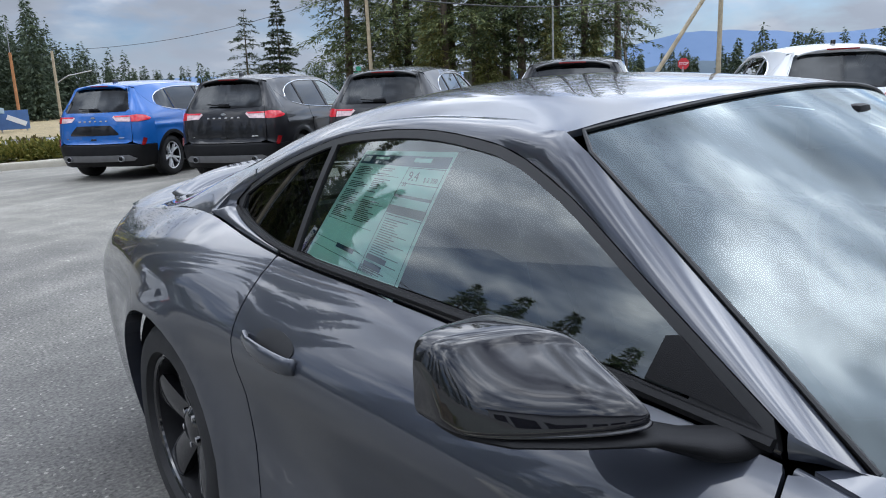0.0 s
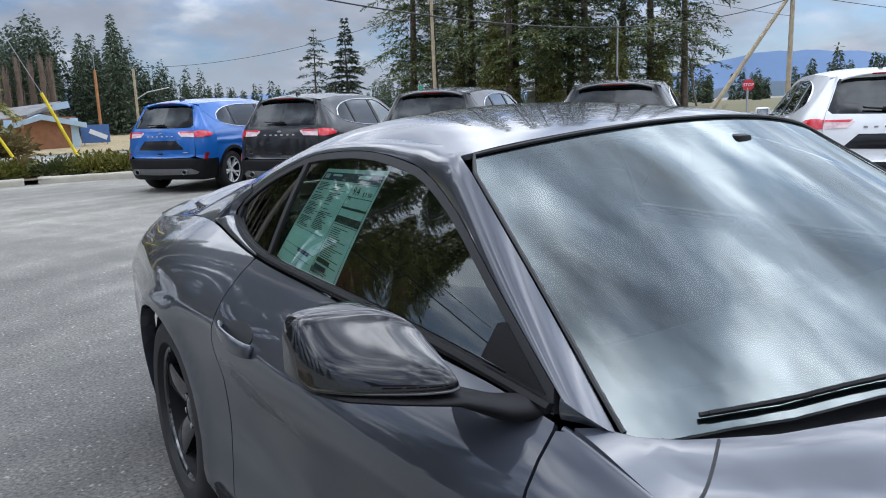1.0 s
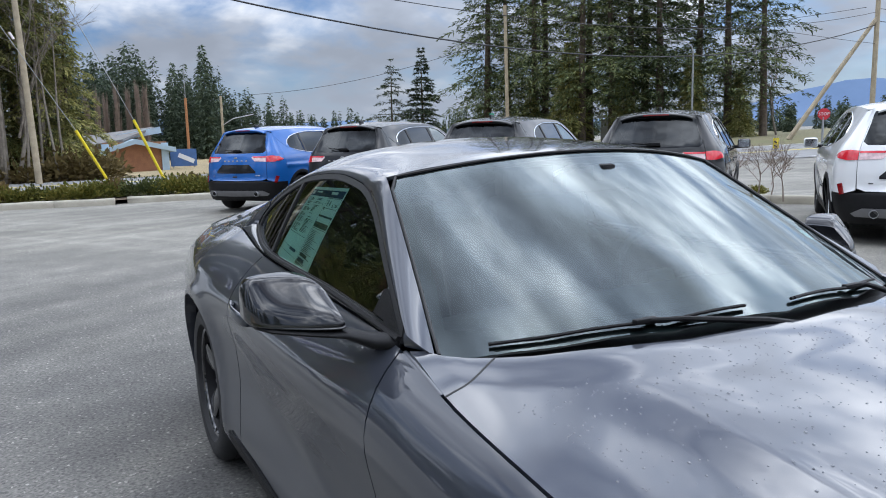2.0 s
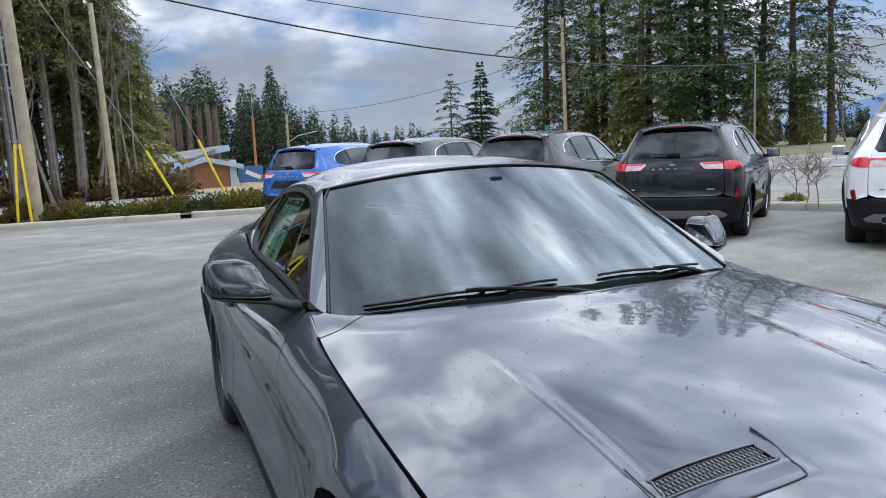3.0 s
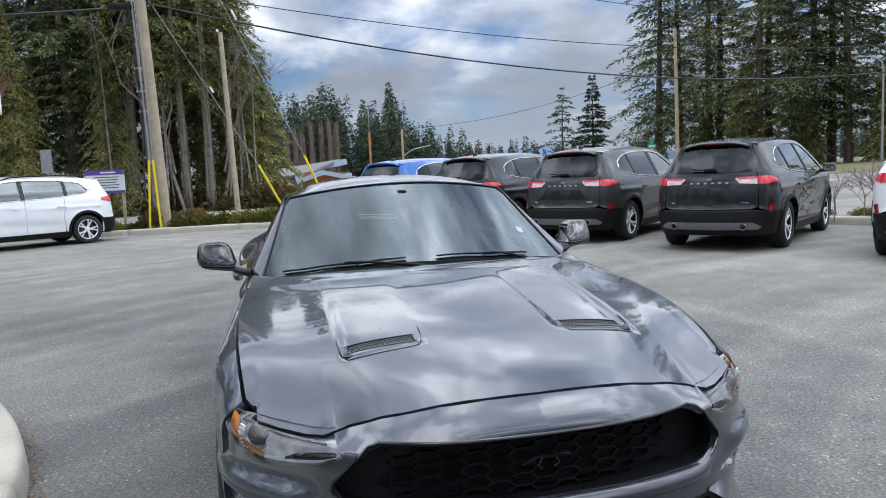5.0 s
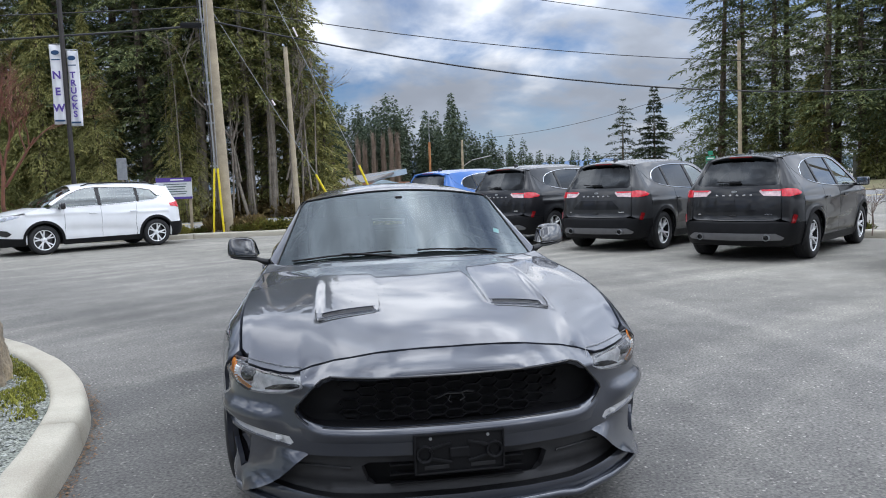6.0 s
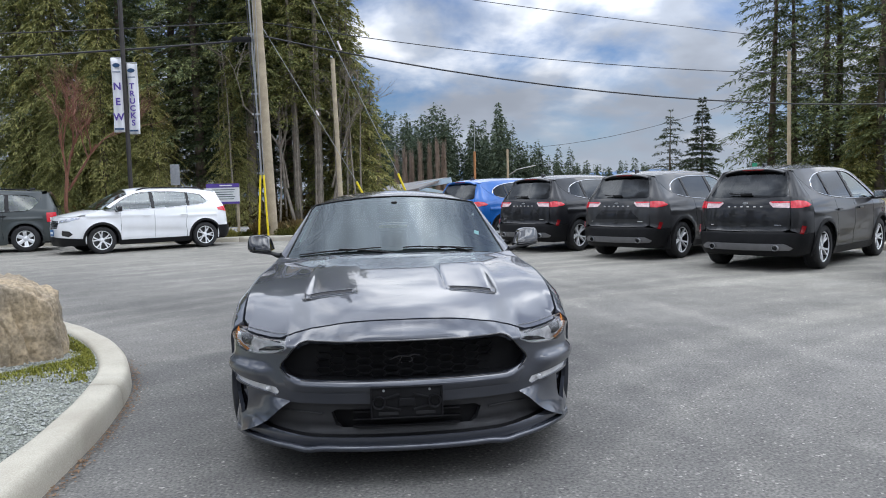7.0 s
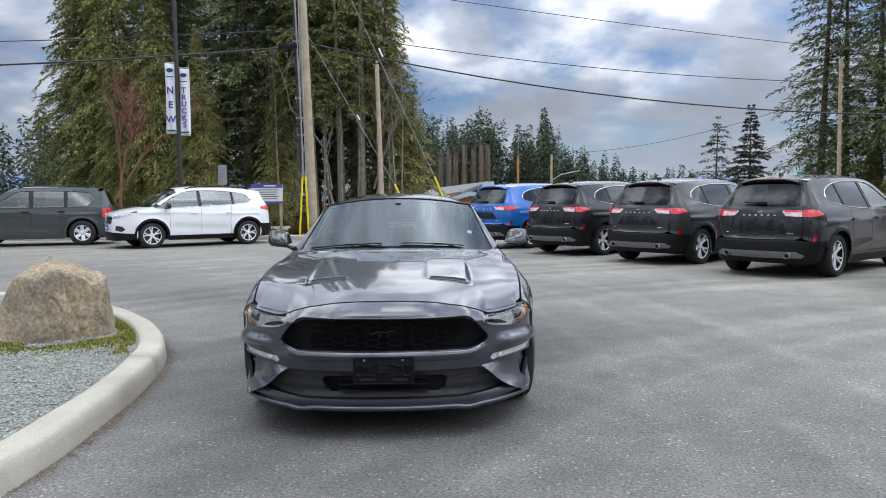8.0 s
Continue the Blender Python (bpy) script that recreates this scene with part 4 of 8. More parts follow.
def strip(curve_a, curve_b, bulge, rows=7, out=(1, 0, .6), both=True):
    """A bowed sheet between two 3D curves of equal length."""
    A, B = np.array(curve_a), np.array(curve_b)
    o = np.array(out) / np.linalg.norm(out)
    R = []
    for i in range(rows + 1):
        t = i / rows
        R.append(A * (1 - t) + B * t + o * bulge * 4 * t * (1 - t))
    V, F = grid_mesh(R)
    if both:
        s = len(V)
        V = V + [(-x, y, z) for x, y, z in V]
        F = F + [tuple(i + s for i in reversed(f)) for f in F]
    return V, F


def coupe():
    car = empty("sports_coupe")
    tagged(car, "dark grey metallic two-door sports coupe with black wheels, damp with raindrops", "car")
    P = lambda n, d, m, label="": put_mesh(n, d, m, car, label)
    # ---- side panels
    door_front = lambda z: -0.578 - 0.16 * np.clip(0.94 - z, 0, 1)
    zs = (0.93, 0.80, 0.62, 0.45, 0.30)
    fr = [(float(door_front(z)), z) for z in zs]
    rear_gap = [(0.752, 0.958), (0.740, 0.89), (0.730, 0.815), (0.722, 0.70), (0.700, 0.55), (0.665, 0.40), (0.64, 0.30)]
    top = lambda a, b, n: [(y, float(belt_z(y)) - .004) for y in np.linspace(a, b, n)]
    fender = top(-1.93, -0.600, 16) + [(a - .003, b) for a, b in fr] + [(-0.70, 0.22)] + list(reversed(arch(None, COUPE_AXLE_F, 0.395))) + [(-1.845, 0.30), (-1.86, 0.42), (-1.885, 0.60), (-1.92, 0.672)]
    door = [(a + .003, b) for a, b in reversed(fr)] + top(-0.572, 0.746, 16) + [(a - .003, b) for a, b in rear_gap]
    quarter = [(a + .003, b) for a, b in reversed(rear_gap)] + top(0.758, 2.34, 22) + [(2.345, 0.75), (2.33, 0.5), (2.25, 0.28)] + list(reversed(arch(None, COUPE_AXLE_R, 0.40))) + [(0.72, 0.22)]
    for s, side in ((False, "r"), (True, "l")):
        P("front_fender", plate(fender, side_surface, .035, mirror=not s, depth=.04), PAINT)
        P("door", plate(door, side_surface, .035, mirror=not s), PAINT)
        P("quarter_panel", plate(quarter, side_surface, .035, mirror=not s, depth=.05), PAINT)
        P("sill", plate([(-0.98, .292), (0.80, .292), (0.84, .165), (-1.02, .165)], lambda y, z: side_surface(y, z) + np.array([.008, 0, 0]), .05, mirror=not s, depth=.04), BLACK_PLASTIC, "black side skirt")
    # ---- hood
    gap = [(float(belt_x(y)) - .005, y) for y in np.linspace(-1.925, -0.605, 22)]
    front = [(max(0, a - .003), b + .006) for a, b in zip(LEAD_X[:-1], LEAD_Y[:-1])]
    rearh = [(0.764, -0.625), (0.742, -0.668), (0.70, -0.712), (0.60, -0.785), (0.45, -0.862), (0.3, -0.914), (0.0, -0.944)]
    half = front + gap + rearh
    hood_outline = half + [(-a, b) for a, b in reversed(half[1:-1])]
    vent = spline2([(.258, -1.846), (.260, -1.812), (.272, -1.802), (.466, -1.796), (.480, -1.804), (.482, -1.836), (.470, -1.846), (.272, -1.856)], 5, True)
    vent = [tuple(q) for q in vent]
    P("hood", plate(hood_outline, hood_surface, .03, holes=[vent, mirror_poly(vent)]), PAINT)
    edge_line = [(.8125, -.806), (.79, -.800), (.755, -.790), (.71, -.768), (.665, -.742)]
    for s in (1, -1):
        part("panel_gap", tube_bm([(s * a, b, float(hood_top(np.array([a]), np.array([b]))[0]) - .0005) for a, b in spline2(edge_line, 5)], .0026, 6), SEAL, car, smooth=True)
        bm = bmesh.new()
        for i in range(25):
            for j in range(4):
                x = .262 + (i + .5 * (j % 2)) * .0090
                y = -1.851 + j * .0135 + .003
                z = float(hood_z(np.array([x]), np.array([y]))[0]) - .003
                bm = join_bm(bm, box_bm(.0034, .0135, .005, (s * x, y, z)), box_bm(.0090, .0034, .005, (s * x, y + .006, z)))
        part("vent_mesh", bm, GREY_PLASTIC, car, "grey honeycomb hood vent mesh")
        part("vent_tray", box_bm(.25, .10, .004, (s * .37, -1.838, .815)), SEAL, car)
        ring = [(s * a, b, float(hood_top(np.array([a]), np.array([b]))[0]) + .001) for a, b in dense(vent, .02)]
        part("vent_rim", tube_bm(ring + ring[:1], .0026, 8, False), PAINT, car, smooth=True, sharp=80)
        groove = spline2([(.232, -1.770), (.236, -1.84), (.252, -1.905), (.285, -1.925), (.46, -1.915), (.492, -1.895), (.506, -1.83), (.508, -1.765)], 6)
        part("insert_joint", tube_bm([(s * a, b, float(hood_top(np.array([a]), np.array([b]))[0]) - .0004) for a, b in groove], .0020, 6), SEAL, car, smooth=True)
    # ---- roof, rails, screens
    ys = np.concatenate([np.linspace(-0.575, 0.1, 12), np.linspace(0.16, 1.24, 16)])
    O = [np.array([float(upper_x(y, glass_top(y) + .012)), y, float(glass_top(y)) + .012]) for y in ys]
    I = []
    for y, o in zip(ys, O):
        if y < 0.1:
            t = (y + 0.575) / 0.675
            yi = -0.648 + t * 0.70
            xi = 0.753 - 0.178 * (t ** 0.95)
            zi = float(screen_z(xi, yi)) if yi < -0.09 else float(roof_z(np.array(xi), np.array(yi)))
            blend = float(smooth01(-0.16, -0.02, yi))
            zi = float(screen_z(xi, yi)) * (1 - blend) + float(roof_z(np.array(xi), np.array(yi))) * blend
            I.append(np.array([xi, yi, zi]))
        else:
            xi = o[0] - .058
            I.append(np.array([xi, y - .03, float(roof_z(np.array(xi), np.array(y - .03)))]))
    V, F = strip(I, O, 0.011, 7, both=False)
    P("roof_rail", (V, F), PAINT)
    P("roof_rail", ([(-x, y, z) for x, y, z in V], [tuple(reversed(f)) for f in F]), PAINT)
    # painted foot of the pillar and the filled joint beside the hood's rear corner
    ha = [(.752, -.650), (.764, -.625), (.772, -.602), (.788, -.574)]
    A_ = [(a, b, float(hood_top(np.array([a]), np.array([b]))[0]) - .002) for a, b in ha]
    B_ = [tuple(I[0] * (1 - t) + O[0] * t + np.array([0, 0, .002])) for t in (.0, .35, .7, 1.05)]
    V, F = strip(A_, B_, .003, 4, both=False)
    ya_ = np.linspace(-.795, -.585, 10)
    for s in (1, -1):
        P("pillar_foot", ([(s * x, y, z) for x, y, z in V], F if s < 0 else [tuple(reversed(f)) for f in F]), PAINT)
        part("fender_shoulder", tube_bm([(s * (float(belt_x(y)) - .003), y, float(belt_z(y)) - .0115) for y in ya_], .0075, 8), PAINT, car, smooth=True, sharp=80)
    Ia = np.array(I)
    jr = int(np.argmax(Ia[:, 1] > -0.085))
    rail = [(float(a[0]) + .001, float(a[1])) for a in Ia[jr:]]
    last = rail[-1]
    cside = [(float(belt_x(y)) + .006, y) for y in np.linspace(1.28, 2.31, 14)]
    header = [(x, -0.196 + .31 * x * x) for x in np.linspace(0, Ia[jr][0] - .02, 8)]
    halfr = header + rail + cside + [(0.55, 2.345), (0.0, 2.36)]
    bg = [(0, 1.0), (.30, 1.03), (.50, 1.10), (.555, 1.25), (.56, 1.45), (.52, 1.62), (.35, 1.74), (0, 1.78)]
    bghole = bg + [(-a, b) for a, b in reversed(bg[1:-1])]
    P("roof", plate(halfr + [(-a, b) for a, b in reversed(halfr[1:-1])], roof_surface, .04, holes=[bghole]), PAINT)
    P("rear_window", plate(bghole, lambda x, y: roof_surface(x, y) - np.array([0, 0, .004]), .06, depth=0), GLASS_SIDE)
    base = [(0.0, -0.905), (0.3, -0.868), (0.55, -0.775), (0.70, -0.695), (0.745, -0.652)]
    edge = [(float(a[0]) - .006, float(a[1])) for a in Ia[1:jr]]
    heads = [(x, -0.204 + .31 * x * x) for x in np.linspace(Ia[jr][0] - .02, 0, 9)]
    halfw = base + edge + heads
    wo = halfw + [(-a, b) for a, b in reversed(halfw[1:-1])]
    P("windshield", plate(wo, lambda x, y: screen_surface(x, y) - np.array([0, 0, .003]), .05, depth=0), GLASS)
    # black ceramic band and seal round the windshield
    bi = []
    for a, b in wo:
        bi.append((a * (1 - .055), b + .055 * float(smooth01(-0.45, -0.7, b)) - .035 * float(smooth01(-0.3, -0.12, b))))
    P("windshield_band", plate(wo, lambda x, y: screen_surface(x, y) - np.array([0, 0, .007]), .05, holes=[bi], depth=0), SEAL, "black ceramic band round the glass")
    seal = [tuple(screen_surface(np.array([a]), np.array([b]))[0]) for a, b in dense(halfw[4:], .04, False)]
    for s in (1, -1):
        part("screen_seal", tube_bm([(s * a, b, c + .001) for a, b, c in seal], .0042, 6), SEAL, car, smooth=True)
    # cowl
    cow = [(0.0, -0.958), (0.3, -0.938), (0.52, -0.890), (0.585, -0.862), (0.575, -0.775), (0.50, -0.790), (0.3, -0.858), (0.0, -0.895)]
    P("cowl", plate(cow + [(-a, b) for a, b in reversed(cow[1:-1])], lambda x, y: np.stack([x, y, hood_z(x, np.minimum(y, -.85)) - .020], 1), .05), BLACK_PLASTIC, "black plastic cowl below the glass")
    # ---- side windows
    lowz = curve1((-0.58, -0.3, 0.1, 0.45, 0.74, 1.0, 1.15, 1.25), (0.948, 0.957, 0.964, 0.969, 0.975, 0.995, 1.015, 1.04))
    upy = list(np.linspace(-0.55, 1.19, 26))
    full_o = [(y, float(glass_top(y)) + .010) for y in upy] + [(1.225, 1.047)] + [(y, float(lowz(y)) - .002) for y in reversed(np.linspace(-0.565, 1.19, 24))]
    gl_o = lambda a, b: [(y, float(glass_top(y)) - .007) for y in np.linspace(a, b, 18)] + [(y, float(lowz(y)) + .013) for y in np.linspace(b, a, 12)]
    door_gl, quart_gl = gl_o(-0.44, 0.668), gl_o(0.692, 1.165)
    for mir in (True, False):
        P("window_trim", plate(full_o, upper_surface, .04, holes=[door_gl, quart_gl], mirror=mir), SEAL, "black window surround")
        P("door_window", plate(door_gl, lambda y, z: upper_surface(y, z) - np.array([.006, 0, 0]), .06, depth=0, mirror=mir), GLASS_SIDE)
        P("quarter_window", plate(quart_gl, lambda y, z: upper_surface(y, z) - np.array([.006, 0, 0]), .06, depth=0, mirror=mir), GLASS_DARK)
        s = -1 if mir else 1
        yb_ = np.linspace(-.57, .748, 24)
        V, F = strip([(float(belt_x(y)) - .001, y, float(belt_z(y)) - .003) for y in yb_], [(float(upper_x(y, lowz(y))) + .004, y, float(lowz(y)) + .002) for y in yb_], .003, 4, both=False)
        P("belt_trim", ([(s * x, y, z) for x, y, z in V], F if s < 0 else [tuple(reversed(f)) for f in F]), BLACK_GLOSS, "gloss black strip below the window")
        yq_ = np.concatenate([np.linspace(.752, 1.215, 14), np.linspace(1.235, 1.30, 5)])
        qa = [(float(belt_x(y)), y, float(belt_z(y)) - .004) for y in yq_]
        qb = [(float(upper_x(y, lowz(y))) + .004, y, float(lowz(y)) + .002) if y < 1.22 else tuple(np.array([float(upper_x(1.215, 1.047)), y, 1.047]) * (1.30 - y) / .085 + np.array([float(belt_x(1.30)), y, float(belt_z(1.30))]) * (y - 1.215) / .085) for y in yq_]
        V, F = strip(qa, qb, .008, 6, both=False)
        P("quarter_shoulder", ([(s * x, y, z) for x, y, z in V], F if s < 0 else [tuple(reversed(f)) for f in F]), PAINT)
        part("belt_moulding", tube_bm([(s * (float(upper_x(y, lowz(y) + .004)) + .004), y, float(lowz(y)) + .004) for y in np.linspace(-0.56, 1.19, 26)], .009, 6), BLACK_PLASTIC, car, smooth=True)
    # painted foot of the rear pillar, from the quarter window's end to the roof skin
    fa = [(1.10, float(glass_top(1.10)) + .014), (1.16, float(glass_top(1.16)) + .013), (1.205, 1.062), (1.228, 1.045), (1.215, 1.028), (1.19, 1.018)]
    A_ = [(float(upper_x(y, z)) + .006, y, z) for y, z in fa]
    B_ = [(a, b, float(roof_z(np.array(a), np.array(b))) + .004) for a, b in ((.595, 1.20), (.632, 1.25), (.668, 1.29), (.692, 1.315), (.704, 1.325), (.712, 1.30))]
    V, F = strip(spline2(A_, 4), spline2(B_, 4), .006, 5, out=(1, .3, .6), both=False)
    for s in (1, -1):
        P("rear_pillar_foot", ([(s * x, y, z) for x, y, z in V], F if s < 0 else [tuple(reversed(f)) for f in F]), PAINT)
    # ---- nose
    topz = [(0.0, .763), (0.16, .761), (0.3, .752), (0.463, .726), (0.56, .700), (0.600, .684)]
    lamp = [(.610, .676), (.545, .648), (.575, .628), (.635, .612), (.70, .604), (.775, .600), (.835, .622), (.862, .650), (.868, .675), (.855, .692), (.82, .692), (.74, .682), (.67, .676)]
    grille = [(-.46, .682), (.46, .682), (.49, .672), (.582, .572), (.588, .552), (.57, .528), (.535, .503), (.50, .497), (-.50, .497), (-.535, .503), (-.57, .528), (-.588, .552), (-.582, .572), (-.49, .672)]
    fog = [(.600, .432), (.612, .455), (.80, .478), (.852, .498), (.866, .49), (.866, .45), (.80, .437), (.70, .427), (.62, .415)]
    slot = [(.77, .425), (.862, .435), (.868, .36), (.838, .265), (.815, .29)]
    lower = [(-.56, .388), (.56, .388), (.60, .370), (.70, .300), (.735, .262), (.70, .256), (.45, .232), (-.45, .232), (-.70, .256), (-.735, .262), (-.70, .300), (-.60, .370)]
    rim_half = topz + lamp[1:8] + [(.872, .68), (.874, .692), (.8835, .68), (.8835, .30), (.8835, .20), (.86, .185), (.60, .185), (.45, .172), (0, .172)]
    nose_o = nose_poly(rim_half) + [(-a, b) for a, b in reversed(nose_poly(rim_half)[1:-1])]
    hl = [nose_poly(g) for g in (grille, lower)]
    for g in (fog, slot):
        hl += [nose_poly(g), mirror_poly(nose_poly(g))]
    P("front_bumper", plate(nose_o, nose_surface, .02, holes=hl, depth=.02, flip=False), PAINT)
    # painted fins beside the lower intake, and the bevel under the grille
    NS = lambda xz, off: np.array([nose_surface(u_of(np.array([x])), np.array([z]))[0] + np.array(o) for (x, z), o in zip(spline2(xz, 6), spline2(off, 6))])
    outer = NS([(.655, .428), (.735, .405), (.790, .335), (.828, .235)], [(0, -.004, 0), (0, -.004, 0), (.002, -.004, 0), (.004, -.006, 0)])
    ridge = NS([(.550, .392), (.600, .360), (.690, .280), (.800, .205)], [(0, -.004, 0), (.004, -.045, 0), (.010, -.062, 0), (.020, -.035, 0)])
    under = ridge + np.array([-.004, .10, .004])
    V, F = strip(ridge, outer, -.006, 6, out=(.3, -1, .3), both=False)
    V2, F2 = grid_mesh([under, ridge])
    V3, F3 = V + V2, F + [tuple(i + len(V) for i in f) for f in F2]
    for s in (1, -1):
        P("bumper_fin", ([(s * x, y, z) for x, y, z in V3], F3 if s < 0 else [tuple(reversed(f)) for f in F3]), PAINT)
    xs_ = np.linspace(-.60, .60, 41)
    rows = []
    for z, off in ((.502, .006), (.499, -.004), (.480, -.020), (.470, -.021), (.440, -.001)):
        tap = 1 - smooth01(.50, .60, np.abs(xs_))
        r = nose_surface(u_of(xs_), np.full(41, z) + .03 * smooth01(.46, .60, np.abs(xs_)) * (z > .46))
        rows.append(r + np.stack([0 * xs_, off * tap + .004 * (1 - tap), 0 * xs_], 1))
    P("grille_bevel", grid_mesh(rows[::-1]), PAINT)
    # dark seal in the joint under the hood's leading edge
    T_ = np.stack([LEAD_X, LEAD_Y, LEAD_Z], 1)
    V, F = grid_mesh([T_ + np.array([0, .003, -.004]), T_ + np.array([-.004, .010, -.006]), T_ + np.array([-.02, .04, -.012])])
    for s in (1, -1):
        P("hood_seal", ([(s * x, y, z) for x, y, z in V], F if s < 0 else [tuple(reversed(f)) for f in F]), SEAL)
    # bezel round the grille, honeycomb and emblem
    gpts = [tuple(nose_surface(np.array([u]), np.array([z]))[0]) for u, z in dense(nose_poly(grille), .03)]
    gp = [(x, y - .003, z) for x, y, z in gpts]
    part("grille_bezel", tube_bm(gp + gp[:1], .0045, 8, False), BLACK_GLOSS, car, smooth=True)
    def tunnel(poly, depth, k=1.0):
        ring = [nose_surface(np.array([u]), np.array([z]))[0] for u, z in dense(nose_poly(poly), .03)]
        R = [ring, [p + np.array([0, depth * .5, 0]) for p in ring], [p + np.array([-p[0] * (1 - k), depth, 0]) for p in ring]]
        R = [list(r) + [r[0]] for r in R]
        V, F = grid_mesh(R)
        n = len(ring)
        c = len(V)
        V = V + [tuple(p) for p in R[2][:n]]
        F = F + [tuple(range(c, c + n))]
        return V, F
    P("grille_tunnel", tunnel(grille, .10), BLACK_PLASTIC)
    P("lower_intake", tunnel(lower, .10), BLACK_PLASTIC, "black lower air intake")
    mouth = [(-.33, .352), (.33, .352), (.36, .335), (.34, .275), (.31, .262), (-.31, .262), (-.34, .275), (-.36, .335)]
    P("intake_panel", plate(nose_poly(lower), lambda u, z: nose_surface(u, z) + np.stack([0 * u, .028 + .02 * smooth01(.30, .26, z), 0 * u], 1), .03, holes=[nose_poly(mouth)], depth=.03), INTAKE, "dark grey textured panel round the lower opening")
    for s in (1, -1):
        lo_ = [nose_surface(u_of(np.array([x])), np.array([z]))[0] + np.array([0, .022, 0]) for x, z in ((.40, .330), (.52, .336), (.60, .334))]
        part("panel_rib", tube_bm([(s * a, b, c) for a, b, c in lo_], .0045, 6), INTAKE, car, smooth=True)
    hc = bmesh.new()
    hw, hh = .042, .0175
    seen = set()
    for r in range(-1, 8):
        for c in range(-11, 12):
            cx = c * hw * 1.52
            cz = .590 + (r - 3) * hh * 2 + (hh if c % 2 else 0)
            corners = [(-hw, 0), (-hw * .52, hh), (hw * .52, hh), (hw, 0), (hw * .52, -hh), (-hw * .52, -hh)]
            for i in range(6):
                a, b = corners[i], corners[(i + 1) % 6]
                A, B = (cx + a[0], cz + a[1]), (cx + b[0], cz + b[1])
                mid = (round((A[0] + B[0]) / 2, 3), round((A[1] + B[1]) / 2, 3))
                if mid in seen: continue
                seen.add(mid)
                if not inside(grille, [mid])[0] or abs(mid[0]) > .44: continue
                y0 = -2.335 + .16 * mid[0] ** 2 / .25
                l = math.hypot(B[0] - A[0], B[1] - A[1])
                ang = math.degrees(math.atan2(B[1] - A[1], B[0] - A[0]))
                hc = join_bm(hc, box_bm(l, .018, .0042, (mid[0], y0, mid[1]), rot=(0, -ang, 0)))
    part("honeycomb_grille", hc, BLACK_PLASTIC, car, "black honeycomb grille mesh")
    # running-horse shape simplified to a long low silhouette
    em = bmesh.new()
    for pts, r in (([(-.085, .592), (-.04, .612), (.02, .608), (.05, .618), (.085, .612)], .007), ([(-.02, .606), (-.035, .575), (-.02, .560)], .0045), ([(.03, .606), (.045, .580), (.02, .566)], .0045), ([(-.06, .602), (-.095, .585)], .0035)):
        em = join_bm(em, tube_bm([(x, -2.362, z) for x, z in pts], r, 6))
    bmesh.ops.transform(em, matrix=Matrix.Translation((0, 0, .592)) @ Matrix.Diagonal((.78, 1, .70, 1)) @ Matrix.Translation((0, 0, -.592)), verts=em.verts)
    part("emblem", em, ALLOY_DARK, car, "black emblem on the grille", smooth=True)
    # number-plate holder
    pl = empty("plate_holder"); pl.parent = car
    part("backing", box_bm(.335, .018, .150, (0, -2.405, .400), .008), BLACK_PLASTIC, pl, smooth=True)
    for s in (-1, 1):
        part("boss", revolve([(-2.414, .0004), (-2.414, .020), (-2.428, .023), (-2.430, .030), (-2.41, .033)], 20, "y"), BLACK_PLASTIC, pl, smooth=True).location = (s * .128, 0, .402)
        part("boss_centre", revolve([(-2.4165, .0004), (-2.4165, .019), (-2.412, .0195)], 16, "y"), BLACK_PLASTIC, pl).location = (s * .128, 0, .402)
        part("brace", box_bm(.085, .010, .014, (s * .070, -2.418, .428), .004, rot=(0, s * 14, 0)), BLACK_PLASTIC, pl)
        part("brace", box_bm(.085, .010, .014, (s * .070, -2.418, .374), .004, rot=(0, -s * 14, 0)), BLACK_PLASTIC, pl)
        part("pocket", box_bm(.090, .004, .016, (s * .085, -2.4155, .350), .002), SEAL, pl)
        part("screw", revolve([(-2.419, .0005), (-2.419, .006), (-2.412, .006)], 10, "y"), STEEL, pl).location = (s * .105, 0, .457)
        part("edge_rib", box_bm(.008, .010, .144, (s * .162, -2.417, .400), .003), BLACK_PLASTIC, pl)
    for z in (.471, .329): part("edge_rib", box_bm(.330, .010, .008, (0, -2.417, z), .003), BLACK_PLASTIC, pl)
    part("web", box_bm(.075, .010, .040, (0, -2.418, .401), .006), BLACK_PLASTIC, pl)
    # lower black insert with slats and the splitter
    for z in (.275, .31, .345):
        part("intake_slat", box_bm(.50, .03, .007, (0, -2.34, z), .002), BLACK_PLASTIC, car)
    lip = [nose_surface(np.array([u_of(x)]), np.array([.2]))[0] for x in np.linspace(-.8845, .8845, 50)]
    R = []
    for dy, dz in ((.04, .185), (-.012, .198), (-.028, .190), (-.026, .172), (.05, .158)):
        row = []
        for p in lip:
            k = 1 - abs(p[0]) / .9
            notch = -.012 * math.exp(-((abs(p[0]) - .47) / .05) ** 2)
            row.append((p[0] * (1.0 - dy * .25), p[1] + dy, dz + .012 * float(smooth01(.55, .85, abs(p[0]))) + notch))
        R.append(row)
    P("front_splitter", grid_mesh(R[::-1]), PAINT)
